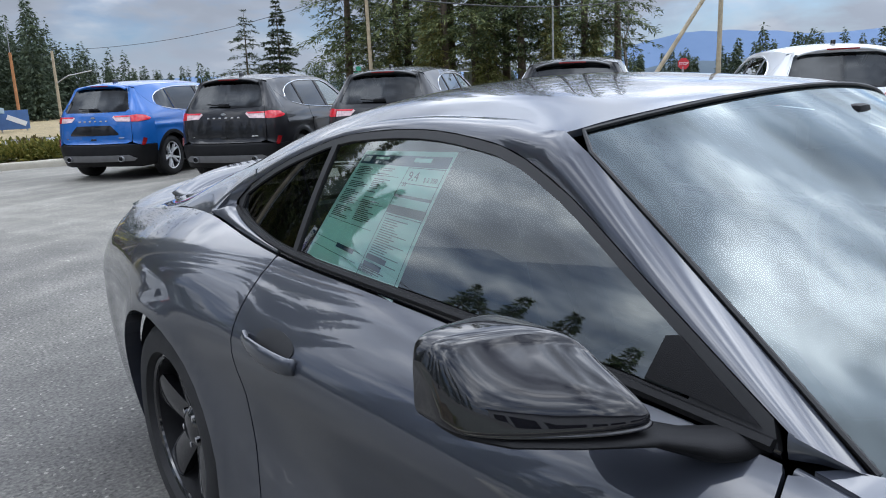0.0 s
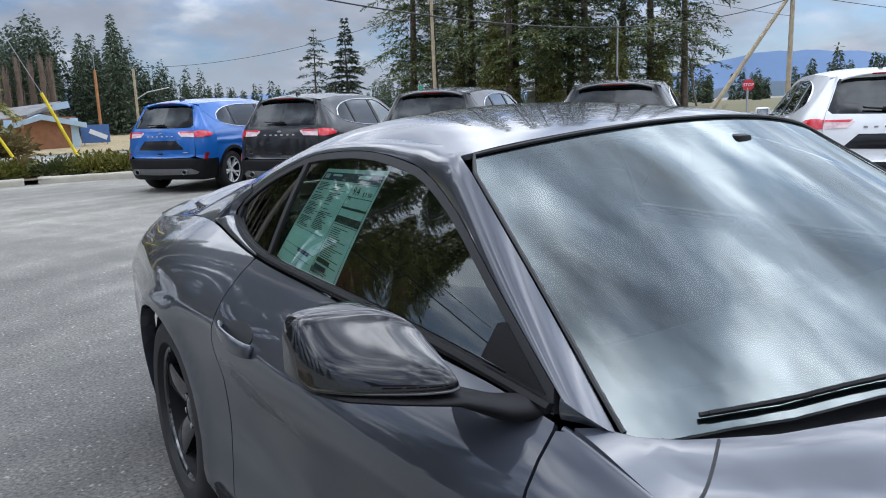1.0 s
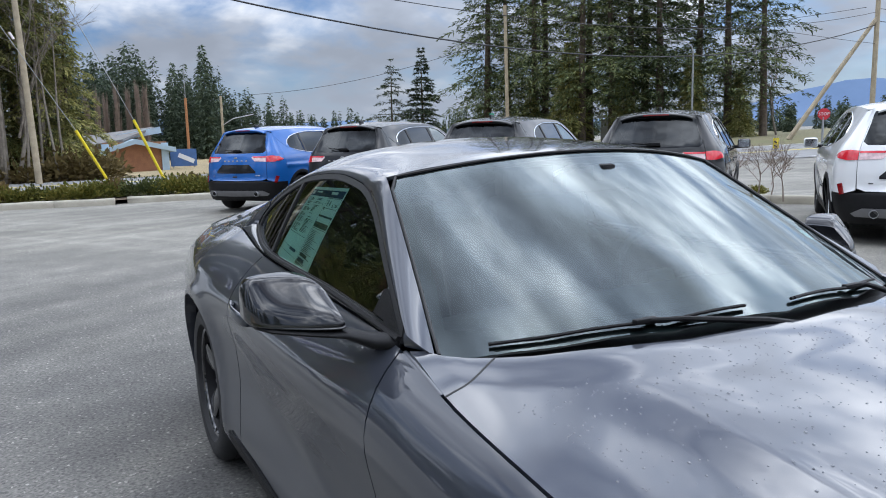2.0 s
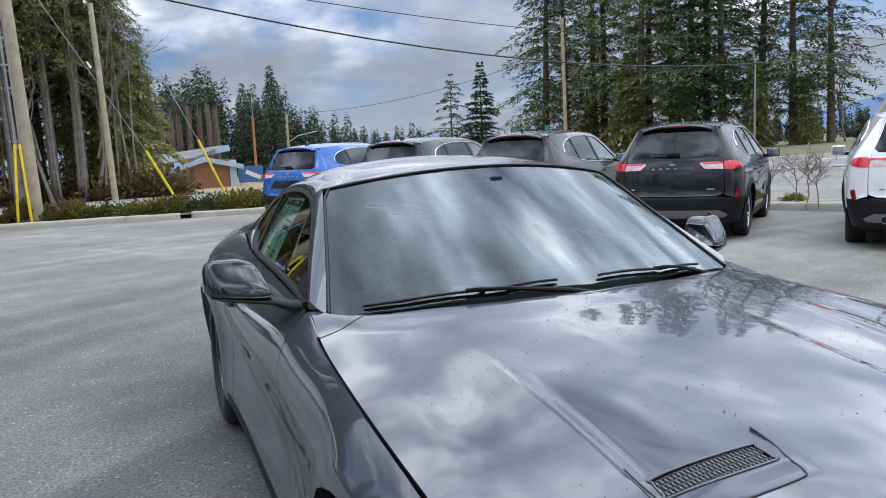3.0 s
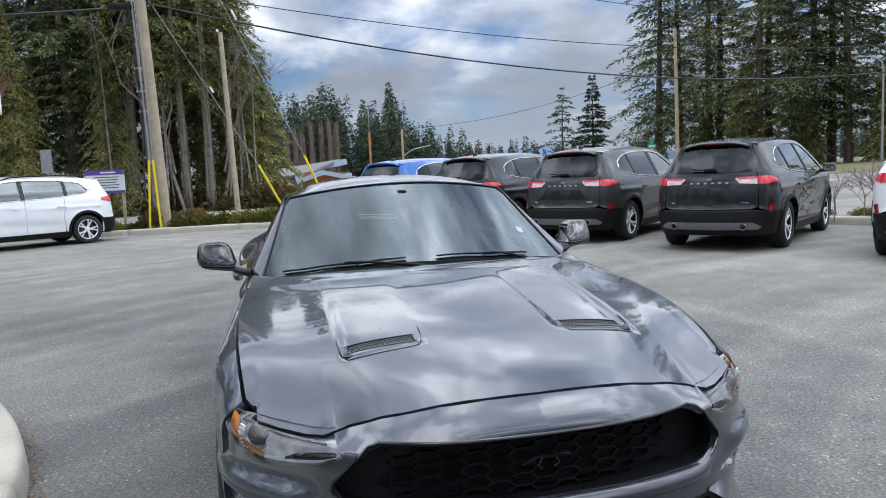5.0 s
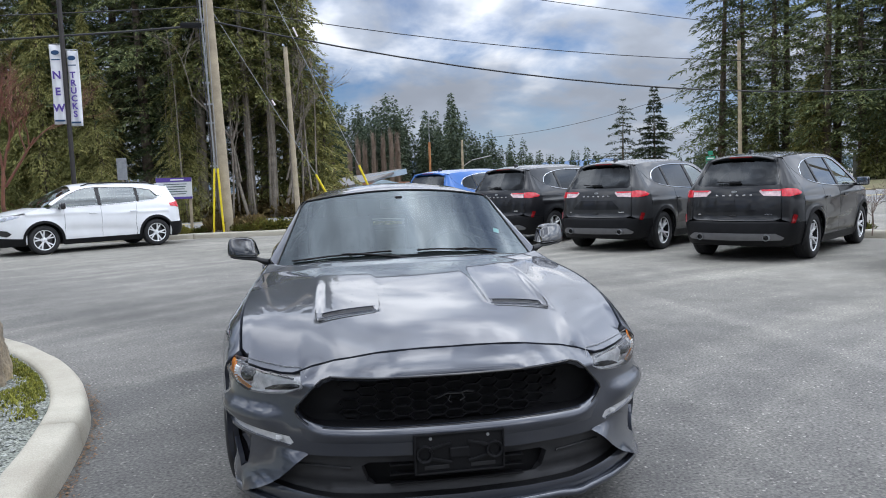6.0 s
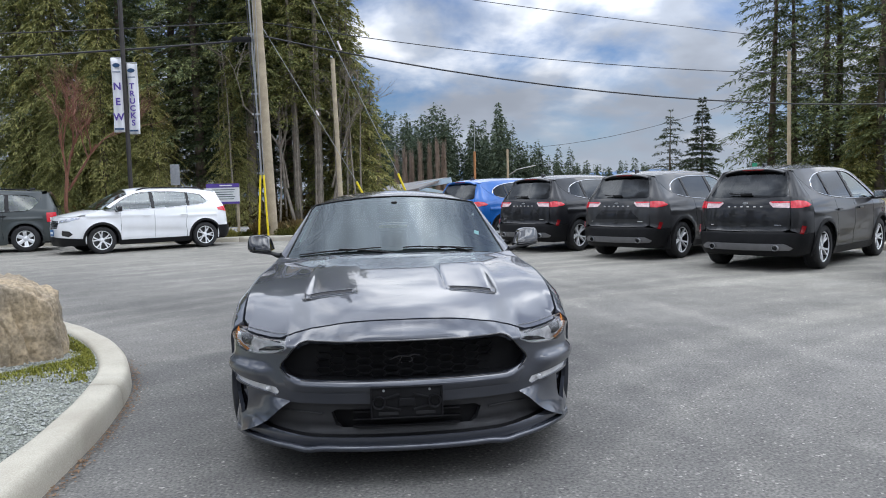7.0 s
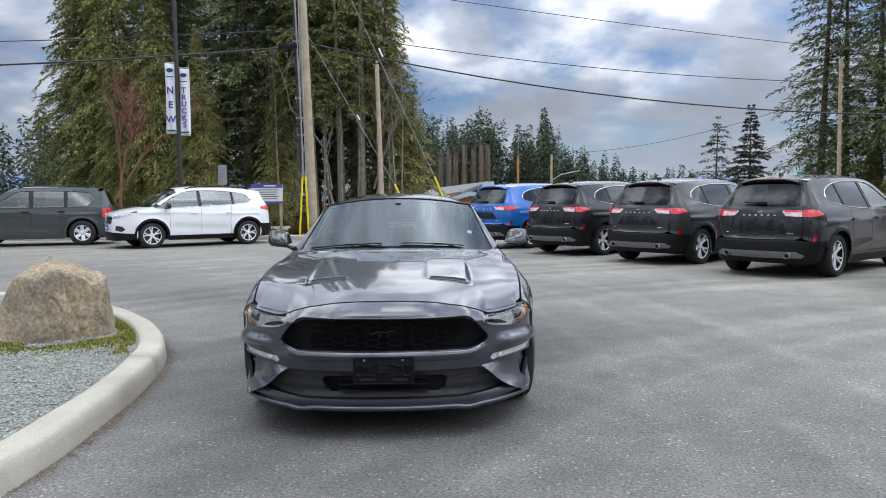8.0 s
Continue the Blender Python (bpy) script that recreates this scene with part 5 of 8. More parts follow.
    # headlamps
    for s in (1, -1):
        hl_ = empty("headlamp"); hl_.parent = car
        lp = nose_poly(lamp)
        d = plate(lp, lambda u, z: nose_surface(u, z) + np.array([0, -.004, 0]) * (1), .03, depth=0, mirror=(s < 0))
        put_mesh("lens", d, LENS, hl_, "clear headlamp lens")
        back = plate(lp, lambda u, z: nose_surface(u, z) + np.stack([-.05 * np.ones_like(u) * .6, .030 + 0 * u, 0 * u], 1), .03, depth=-.025, mirror=(s < 0))
        put_mesh("housing", back, HOUSING, hl_)
        c = np.array([.770, -2.050, .655])
        pr = revolve([(-.016, .002), (-.018, .014), (-.012, .028), (.0, .034), (.02, .036)], 24, "y")
        bmesh.ops.transform(pr, matrix=Matrix.Translation((s * c[0], c[1], c[2])) @ pose(0, 0, 0, 0, 0, s * 30), verts=pr.verts)
        part("projector", pr, BLACK_GLOSS, hl_, smooth=True)
        tk = bmesh.new()
        for i in range(22):
            a = radians(150 + i * 11)
            tk = join_bm(tk, box_bm(.006, .004, .018, (.053 * math.cos(a), -.005, .052 * math.sin(a)), rot=(0, 90 - math.degrees(a), 0)))
        bmesh.ops.transform(tk, matrix=Matrix.Translation((s * c[0], c[1], c[2])) @ pose(0, 0, 0, 0, 0, s * 30), verts=tk.verts)
        part("lamp_ring", tk, WHITE_LABEL, hl_)
        brow = [nose_surface(np.array([u_of(x)]), np.array([z]))[0] + np.array([0, .022, 0]) for x, z in ((.60, .662), (.66, .668), (.72, .672), (.78, .682), (.83, .688))]
        part("lamp_brow", tube_bm([(s * a, b, c) for a, b, c in brow], [.004, .006, .007, .007, .005], 8), BLACK_GLOSS, hl_, smooth=True)
        tip = [nose_surface(np.array([u_of(x)]), np.array([z]))[0] + np.array([0, .018, 0]) for x, z in ((.565, .646), (.60, .640), (.66, .630), (.70, .618))]
        part("inner_blade", tube_bm([(s * a, b, c) for a, b, c in tip], [.006, .011, .010, .004], 8), BLACK_GLOSS, hl_, "black blade at the lamp's inner tip", smooth=True)
        for i in range(4):
            q = nose_surface(np.array([u_of(.80 + i * .016)]), np.array([.69]))[0]
            part("reflector_facet", box_bm(.004, .02, .030, (s * (q[0] - .015), q[1] + .022, q[2] - .004 * i), .003, rot=(0, 0, s * 55)), REFLECTOR, hl_)
        am = [(.775, .606), (.83, .628), (.858, .66), (.866, .70), (.848, .69), (.835, .655), (.80, .628), (.765, .614)]
        put_mesh("side_marker", plate(nose_poly(am), lambda u, z: nose_surface(u, z) + np.stack([-.006 + 0 * u, .004 + 0 * u, 0 * u], 1), .03, depth=.006, mirror=(s < 0)), AMBER, hl_, "amber side marker")
        fg = empty("fog_lamp"); fg.parent = car
        put_mesh("lens", plate(nose_poly(fog), lambda u, z: nose_surface(u, z) + np.stack([-.008 + 0 * u, .006 + 0 * u, 0 * u], 1), .03, depth=.015, mirror=(s < 0)), FOG_LENS, fg)
        q = nose_surface(np.array([u_of(.655)]), np.array([.436]))[0]
        part("bulb", box_bm(.026, .012, .018, (s * q[0], q[1], q[2] + .008), .005), HOUSING, fg)
        V, F = tunnel(slot, .06)
        P("air_slot", ([(s * x, y, z) for x, y, z in V], F), BLACK_GLOSS)
    # ---- door mirrors
    for s in (-1, 1):
        mr = empty("door_mirror"); mr.parent = car
        rows = []
        # cross-sections outward: foot and head of the leaning front face, back, bottom, top
        secs = [(.876, -.455, -.392, -.272, .970, 1.046), (.884, -.456, -.382, -.266, .967, 1.060), (.900, -.452, -.372, -.260, .966, 1.070), (.935, -.436, -.358, -.255, .966, 1.077), (.98, -.405, -.338, -.250, .966, 1.078), (1.02, -.372, -.318, -.246, .966, 1.076), (1.045, -.346, -.302, -.243, .967, 1.071), (1.058, -.324, -.290, -.244, .969, 1.061), (1.066, -.302, -.280, -.250, .978, 1.042)]
        secs = [tuple(q) for q in spline2(secs, 4)]
        for x, fb, ft, yb_, z0, z1 in secs:
            h = z1 - z0
            ctl = [(fb + .012, z0), (fb + .001, z0 + .006), (fb + .001, z0 + .016), (fb + .30 * (ft - fb) - .003, z0 + .42 * h), (ft - .002, z1 - .16 * h), (ft + .014, z1 - .02 * h), ((ft + yb_) / 2, z1), (yb_ - .004, z1 - .02 * h), (yb_, z1 - .10 * h), (yb_, z0 + .5 * h), (yb_, z0 + .006), (yb_ - .010, z0)]
            rows.append([(s * (x + .030 * max(0, 1 - (x - .876) / .1) * (zz - z0) / .1), yy, zz) for yy, zz in spline2(ctl, 4, True)])
        V, F = grid_mesh(rows, True)
        V, n = list(V), len(V)
        k_ = len(rows[0])
        F = list(F) + [tuple(range(k_)), tuple(range(n - k_, n))]
        if s > 0: F = [tuple(reversed(f)) for f in F]
        cap = put_mesh("mirror_cap", (V, F), BLACK_GLOSS, mr, "gloss black mirror cap")
        # black base band and arm
        arm = bmesh.new()
        prof = [(.785, -.515, .936, .021, .036), (.835, -.485, .941, .018, .042), (.88, -.415, .952, .012, .062), (.96, -.345, .957, .012, .082), (1.02, -.315, .960, .010, .062), (1.048, -.295, .963, .006, .036)]
        rg = []
        for x, y, z, h, w in prof:
            rg.append([arm.verts.new((s * x, y + w * math.cos(t), z + h * math.sin(t))) for t in np.linspace(0, 2 * math.pi, 16, endpoint=False)])
        for a, b in zip(rg, rg[1:]):
            for k in range(16): arm.faces.new((a[k], a[(k + 1) % 16], b[(k + 1) % 16], b[k]))
        arm.faces.new(rg[0]); arm.faces.new(rg[-1])
        bmesh.ops.recalc_face_normals(arm, faces=arm.faces[:])
        part("mirror_arm", arm, BLACK_PLASTIC, mr, "black plastic mirror arm", smooth=True, sharp=60)
        gp_ = box_bm(.115, .003, .066, (s * .968, -.252, 1.010), .001)
        part("mirror_glass", gp_, CHROME, mr)
        # sail in the front corner of the window
        d = plate([(-0.54, .966), (-0.405, 1.035), (-0.385, 1.03), (-0.372, .975)], lambda y, z: upper_surface(y, z) + np.array([.004, 0, 0]), .03, depth=.01, mirror=(s < 0))
        P("window_sail", d, BLACK_PLASTIC, "black corner sail behind the mirror")
        # handle
        hd = empty("door_handle"); hd.parent = car
        ht = []
        for t in np.linspace(0, 1, 15):
            y, z = .405 + .245 * t, .803 + .010 * t
            xb = float(side_x(np.array([y]), np.array([z]))[0]) + .004 + .024 * math.sin(math.pi * t) ** .55
            hz = .010 + .013 * math.sin(math.pi * min(1, .12 + t)) ** .5 if t < .88 else .010 + .020 * (1 - t) / .12
            ht.append([(s * (xb + .010 * math.cos(a)), y, z + hz * math.sin(a)) for a in np.linspace(0, 2 * math.pi, 16, endpoint=False)])
        V, F = grid_mesh(ht, True)
        n_ = len(V)
        F = F + [tuple(range(16))[::-1], tuple(range(n_ - 16, n_))]
        put_mesh("grip", (V, F if s > 0 else [tuple(reversed(f)) for f in F]), PAINT, hd)
        # flat dark ellipse on the door stands for the shade in the hollow
        cup = plate([(.520 + .088 * math.cos(a), .822 + .027 * math.sin(a)) for a in np.linspace(0, 2 * math.pi, 24, endpoint=False)], lambda y, z: side_surface(y, z) + np.array([.002, 0, 0]), .02, depth=.004, mirror=(s < 0))
        put_mesh("cup", cup, SEAL, hd, "dark plate painted as the shaded hollow behind the handle")
    # ---- wipers
    foot = lambda x: float(np.interp(abs(x), (0, .3, .55, .70, .745), (-.905, -.868, -.775, -.695, -.652)))
    for (x0, x1) in ((-.655, -.10), (.04, .52)):
        wp = empty("wiper"); wp.parent = car
        on = lambda x, dy, dz: (x, foot(x) + dy, float(screen_z(x, foot(x) + dy)) + dz)
        part("blade", tube_bm([on(x, .016, .007) for x in np.linspace(x0, x1, 12)], .0040, 6), BLACK_PLASTIC, wp, smooth=True)
        part("blade_spine", tube_bm([on(x, .014, .009) for x in np.linspace(x0 + .01, x1 - .01, 10)], .0042, 6), BLACK_PLASTIC, wp, smooth=True)
        xm = x0 * .45 + x1 * .55
        part("wiper_arm", tube_bm([on(x1 + .16, -.05, -.016), on(x1 + .02, -.025, .000), on(xm + .08, .004, .014), on(xm, .014, .014)], [.010, .008, .006, .005], 8), BLACK_PLASTIC, wp, smooth=True)
        part("clip", box_bm(.06, .016, .011, on(xm, .014, .014), .004), BLACK_PLASTIC, wp, smooth=True)
    # ---- wheels
    wh = star_wheel("wheel", COUPE_TYRE, .255, .245, ALLOY_DARK, 5, "single")
    wh.parent = car
    wh.matrix_basis = pose(-.80, COUPE_AXLE_R, COUPE_TYRE, 22)
    for x, y, r in ((-.795, COUPE_AXLE_F, 0), (.795, COUPE_AXLE_F, 180), (.80, COUPE_AXLE_R, 180)):
        copy_thing(wh, pose(x, y, COUPE_TYRE, 0, 0, r) @ pose(0, 0, 0, 31 * y))
    for y in (COUPE_AXLE_F, COUPE_AXLE_R):
        for s in (-1, 1):
            lin = bmesh.new()
            lin = revolve([(s * .50, .05), (s * .50, .40), (s * (.872 if y < 0 else .892), .403)], 40)
            bmesh.ops.translate(lin, vec=(0, y, COUPE_TYRE + .0), verts=lin.verts)
            geom = [v for v in lin.verts if v.co.z < .17]
            bmesh.ops.delete(lin, geom=geom, context="VERTS")
            part("wheel_liner", lin, SEAL, car, smooth=True)
    part("underbody", box_bm(1.5, 4.3, .05, (0, .05, .19), .02), BLACK_PLASTIC, car)
    part("tail_panel", box_bm(1.35, .05, .58, (0, 2.33, .63), .02), PAINT, car)
    # rear spoiler
    spl = []
    for x in np.linspace(-.58, .58, 30):
        yb = 2.20 - .20 * (abs(x) / .58) ** 3
        zb = float(roof_z(np.array(x), np.array(yb)))
        end = 1 - .75 * (abs(x) / .58) ** 6
        spl.append([(x, yb - .16, zb - .004), (x, yb - .02, zb + .012 * end), (x, yb + .07, zb + .028 * end), (x, yb + .085, zb + .024 * end), (x, yb + .07, zb + .004), (x, yb - .02, zb - .02)])
    V, F = grid_mesh(np.array(spl), True)
    n = len(V)
    P("rear_spoiler", (V, [tuple(reversed(f)) for f in F] + [tuple(range(6)), tuple(range(n - 6, n))[::-1]]), PAINT)
    # ---- cabin
    part("cabin_floor", box_bm(1.36, 2.6, .04, (0, .45, .30)), INTERIOR, car)
    for s in (-1, 1):
        part("door_card", box_bm(.05, 1.25, .60, (s * .725, .32, .62), .02), INTERIOR, car)
        part("rear_card", box_bm(.08, 1.0, .55, (s * .66, 1.35, .68), .03), INTERIOR, car)
    ds = []
    for x in np.linspace(-.70, .70, 24):
        yb = -.86 + .30 * x * x
        ds.append([(x, yb, .935 - .06 * x * x), (x, -.62, .955 + .02 * math.cos(2.2 * x)), (x, -.42, .945 + .015 * math.cos(2.2 * x)), (x, -.30, .90), (x, -.26, .80), (x, -.32, .62), (x, -.5, .50)])
    V, F = grid_mesh(np.array(ds))
    P("dashboard", (V, F), DASH)
    part("headliner", box_bm(.80, .85, .02, (0, .42, 1.292), .008), LINER, car)
    for s in (-1, 1):
        seat = empty("front_seat"); seat.parent = car
        part("cushion", box_bm(.50, .52, .16, (s * .36, .18, .50), .05, seg=3), INTERIOR, seat, smooth=True)
        bk = box_bm(.48, .14, .62, (0, 0, .31), .055, rot=None, seg=3)
        bmesh.ops.transform(bk, matrix=Matrix.Translation((s * .36, .46, .54)) @ pose(0, 0, 0, -18), verts=bk.verts)
        part("backrest", bk, INTERIOR, seat, smooth=True)
        hr = box_bm(.26, .10, .17, (s * .36, .69, 1.185), .04, rot=None, seg=3)
        part("headrest", hr, INTERIOR, seat, smooth=True)
        for q in (-.05, .05):
            part("headrest_post", tube_bm([(s * .36 + q, .665, 1.06), (s * .36 + q, .685, 1.14)], .007, 6), CHROME, seat)
    rb = box_bm(1.15, .14, .55, (0, 1.28, .72), .05, rot=(-22, 0, 0), seg=3)
    bmesh.ops.translate(rb, vec=(0, 0, .0), verts=rb.verts)
    part("rear_bench", rb, INTERIOR, car, smooth=True)
    part("parcel_shelf", box_bm(1.2, .5, .03, (0, 1.62, .985), .01), INTERIOR, car)
    # steering wheel on the far side
    tor = bmesh.new()
    ring = [(.185 * math.cos(a), 0, .185 * math.sin(a)) for a in np.linspace(0, 2 * math.pi, 29)]
    tor = tube_bm(ring, .015, 8, False)
    tor = join_bm(tor, box_bm(.34, .03, .05, (0, .01, -.01), .012), box_bm(.05, .03, .18, (0, .01, -.09), .012), box_bm(.13, .05, .13, (0, .01, -.01), .03))
    bmesh.ops.transform(tor, matrix=Matrix.Translation((.36, -.14, .875)) @ pose(0, 0, 0, -20), verts=tor.verts)
    part("steering_wheel", tor, INTERIOR, car, smooth=True)
    part("rear_view_mirror", box_bm(.24, .03, .065, (0, -.235, 1.245), .012), BLACK_PLASTIC, car, smooth=True)
    tag = box_bm(.036, .050, .001, (0, 0, 0))
    bmesh.ops.transform(tag, matrix=Matrix.Translation((.575, -.515, float(screen_z(.575, -.515)) - .010)) @ pose(0, 0, 0, 26.5, 19, 0), verts=tag.verts)
    part("inspection_label", tag, PAPER, car, "small pale label inside the windshield")
    part("mirror_stalk", box_bm(.05, .05, .05, (0, -.275, 1.270), .012), BLACK_PLASTIC, car, smooth=True)
    return car


the_coupe = coupe()


def raindrops():
    """Beads of rain on the hood, the roof's rear and the haunch, one loose scatter."""
    rng = np.random.default_rng(12)
    V, F = [], []

    def bead(p, n, r):
        n = Vector(n).normalized()
        a = n.orthogonal().normalized(); b = n.cross(a)
        s, k = len(V), 7
        for ring, (h, w) in enumerate(((0.0, 1.0), (.42, .72))):
            for i in range(k):
                t = 2 * math.pi * i / k
                q = Vector(p) + (a * math.cos(t) + b * math.sin(t)) * r * w + n * r * h
                V.append(tuple(q))
        V.append(tuple(Vector(p) + n * r * .58))
        for i in range(k):
            j = (i + 1) % k
            F.append((s + i, s + j, s + k + j, s + k + i))
            F.append((s + k + i, s + k + j, s + 2 * k))
    n = 0
    while n < 1500:
        x, y = rng.uniform(-.74, .74), -0.92 - abs(rng.normal(scale=.42))
        if y < -2.1 or (abs(abs(x) - .37) < .16 and y < -1.75): continue
        if y > -0.97 + .2 * x * x: continue
        z = float(hood_z(np.array([x]), np.array([y]))[0])
        e = .004
        gx = (float(hood_z(np.array([x + e]), np.array([y]))[0]) - z) / e
        gy = (float(hood_z(np.array([x]), np.array([y + e]))[0]) - z) / e
        bead((x, y, z), (-gx, -gy, 1), min(.0034, .0010 + abs(rng.normal(scale=.0008))))
        n += 1
    for _ in range(320):
        y, s = rng.uniform(1.35, 2.25), -1
        z = float(belt_z(y)) - abs(rng.normal(scale=.045)) - .005
        x = float(side_x(np.array([y]), np.array([z]))[0])
        bead((s * x, y, z), (s * .55, 0, .83), rng.uniform(.0012, .003))
    ob = put_mesh("raindrops", (V, F), DROP)
    tagged(ob, "small clear raindrops beaded on the grey paint", "raindrops", kind="stuff")


raindrops()

# ---- price sheet inside the door window ----
def price_sheet():
    """Pale green printed sheet behind the right door glass, built on the window's own curve."""
    sh = empty("window_sticker")
    tagged(sh, "pale green printed price sheet behind the door glass", "sticker")
    # corners in side view (y, z): the sheet leans with the glass
    tl, tr, bl, br = (.535, 1.222), (.205, 1.232), (.635, .985), (.245, .946)

    def at(a, b, off=0.0):
        """a across from 0 to 1 (rear to front), b down from 0 to 1."""
        a, b = np.asarray(a, float), np.asarray(b, float)
        y = (tl[0] * (1 - a) + tr[0] * a) * (1 - b) + (bl[0] * (1 - a) + br[0] * a) * b
        z = (tl[1] * (1 - a) + tr[1] * a) * (1 - b) + (bl[1] * (1 - a) + br[1] * a) * b
        return np.stack([-(upper_x(y, z) - .011 + off), y, z], 1)
    put_mesh("paper", plate([(0, 0), (1, 0), (1, 1), (0, 1)], lambda a, b: at(a, b), .12, depth=0), PAPER, sh)
    rng = random.Random(7)

    def bar(a0, a1, b0, b1, mat, lift=.0012):
        put_mesh("text_bar", plate([(a0, b0), (a1, b0), (a1, b1), (a0, b1)], lambda a, b: at(a, b, lift), .2, depth=0), mat, sh)
    bar(.02, .98, .035, .115, PRINT_BLUE)
    bar(.05, .13, .05, .095, WHITE_LABEL, .002)
    bar(.18, .34, .05, .07, PAPER, .002)
    bar(.62, .80, .05, .08, PAPER, .002)
    for b in (.20, .43, .62, .80, .88): bar(.03, .55, b, b + .004, PRINT)
    for col, n0, n1, b0, b1 in ((.04, .10, .22, .14, .60), (.30, .08, .20, .14, .58)):
        b = b0
        while b < b1:
            w = rng.uniform(n0, n1)
            if rng.random() < .8: bar(col, col + w, b, b + .007, PRINT)
            b += .015
    for a0, a1, b0, b1 in ((.60, .98, .32, .34), (.60, .98, .40, .46), (.60, .98, .12, .125), (.60, .98, .235, .24), (.62, .98, .47, .475), (.60, .605, .12, .95), (.97, .975, .12, .95), (.60, .98, .94, .945)): bar(a0, a1, b0, b1, PRINT)
    b = .50
    while b < .90:
        if rng.random() < .85: bar(.63, .63 + rng.uniform(.12, .3), b, b + .006, PRINT)
        b += .017
    bar(.28, .48, .795, .83, PRINT_BLUE); bar(.62, .82, .775, .81, PRINT); bar(.62, .80, .83, .87, PRINT_BLUE)
    for k in range(14): bar(.60 + k * .011, .60 + k * .011 + rng.uniform(.003, .008), .86, .91, PRINT, .002)
    # readable figures
    for txt, a, b, size in (("9.4", .70, .185, .030), ("30", .645, .245, .014), ("$ 2 350", .88, .20, .015)):
        p = at(np.array([a]), np.array([b]), .002)[0]
        q = at(np.array([a + .02]), np.array([b]), .002)[0]
        d = at(np.array([a]), np.array([b + .02]), .002)[0]
        X, Yd = Vector(q - p).normalized(), Vector(p - d).normalized()
        Z = X.cross(Yd).normalized(); Y = Z.cross(X)
        m = Matrix((X, Y, Z)).transposed().to_4x4(); m.translation = Vector(p)
        letters(txt, size, PRINT, sh, m, "figures", .0002)


price_sheet()

# ---- parked sport-utility vehicles ----
def sweep(plan, back, endb):
    """End of a car: a plan curve from the middle out to the side, pulled in with height."""
    pl = np.array(spline2(plan, 10))
    uu = np.concatenate([[0], np.cumsum(np.linalg.norm(np.diff(pl, axis=0), axis=1))])

    def to_u(x):
        x = np.asarray(x, float)
        return np.sign(x) * np.interp(np.abs(x), pl[:, 0], uu)

    def surf(u, z):
        a = np.abs(u)
        x, y = np.interp(a, uu, pl[:, 0]), np.interp(a, uu, pl[:, 1])
        e = .04
        tx = np.interp(a + e, uu, pl[:, 0]) - np.interp(a - e, uu, pl[:, 0])
        ty = np.interp(a + e, uu, pl[:, 1]) - np.interp(a - e, uu, pl[:, 1])
        n = np.hypot(tx, ty) + 1e-9
        s = smooth01(.30, uu[-1] - .04, a)
        b = back(z) * (1 - s) + endb(z) * s
        return np.stack([np.sign(u + 1e-12) * (x - b * ty / n * smooth01(0, .15, a)), y + b * tx / n, z], 1)
    return surf, to_u, float(uu[-1])


NEW_SUV = dict(
    axle_r=-1.32, axle_f=1.39, tyre=.350, arch=.405,
    plan_r=[(0, -2.27), (.35, -2.25), (.62, -2.19), (.78, -2.09), (.88, -1.93), (.912, -1.76)],
    back_r=((.22, .32, .44, .60, .66, .80, .98, 1.10, 1.16, 1.30, 1.45, 1.57, 1.64), (.12, .03, .0, .015, .055, .06, .085, .12, .15, .255, .36, .44, .50)),
    corner_r=.52,
    plan_f=[(0, 2.28), (.4, 2.25), (.62, 2.16), (.78, 2.02), (.87, 1.85), (.905, 1.70)],
    back_f=((.2, .4, .6, .8, .95, 1.02), (.06, 0, .0, .03, .08, .14)), corner_f=.5,
    side=((.20, .40, .62, .80, .95, 1.08, 1.25, 1.45, 1.57, 1.64), (.85, .905, .930, .928, .915, .885, .805, .700, .632, .585)),
    taper=((-1.85, -1.5, -1.0, 0, 1.2, 1.5, 1.75), (.034, .014, 0, 0, 0, .012, .035)),
    top=((-1.86, -1.7, -1.3, -.6, 0, .35, .55, 1.0, 1.28, 1.5, 1.75), (1.545, 1.565, 1.595, 1.615, 1.61, 1.585, 1.53, 1.27, 1.075, 1.035, .985)),
    mid=((-1.86, -1.5, -.8, 0, .45, .6, 1.32, 1.4, 1.8, 2.15), (1.60, 1.645, 1.675, 1.68, 1.645, 1.59, 1.12, 1.10, 1.05, .965)),
    wind=(.60, 1.30), glass_l=[(1.10, 1.075), (.5, 1.085), (0, 1.095), (-.5, 1.115), (-1.0, 1.15), (-1.35, 1.20), (-1.52, 1.25), (-1.50, 1.33), (-1.36, 1.43), (-1.1, 1.50), (-.6, 1.545), (0, 1.548), (.35, 1.515), (.62, 1.40)],
    bars=((.02, -.08), (-.98, -1.05)), doors=(.93, -.02, -.86), rear_glass=(1.14, 1.535, .690), spoiler=True)

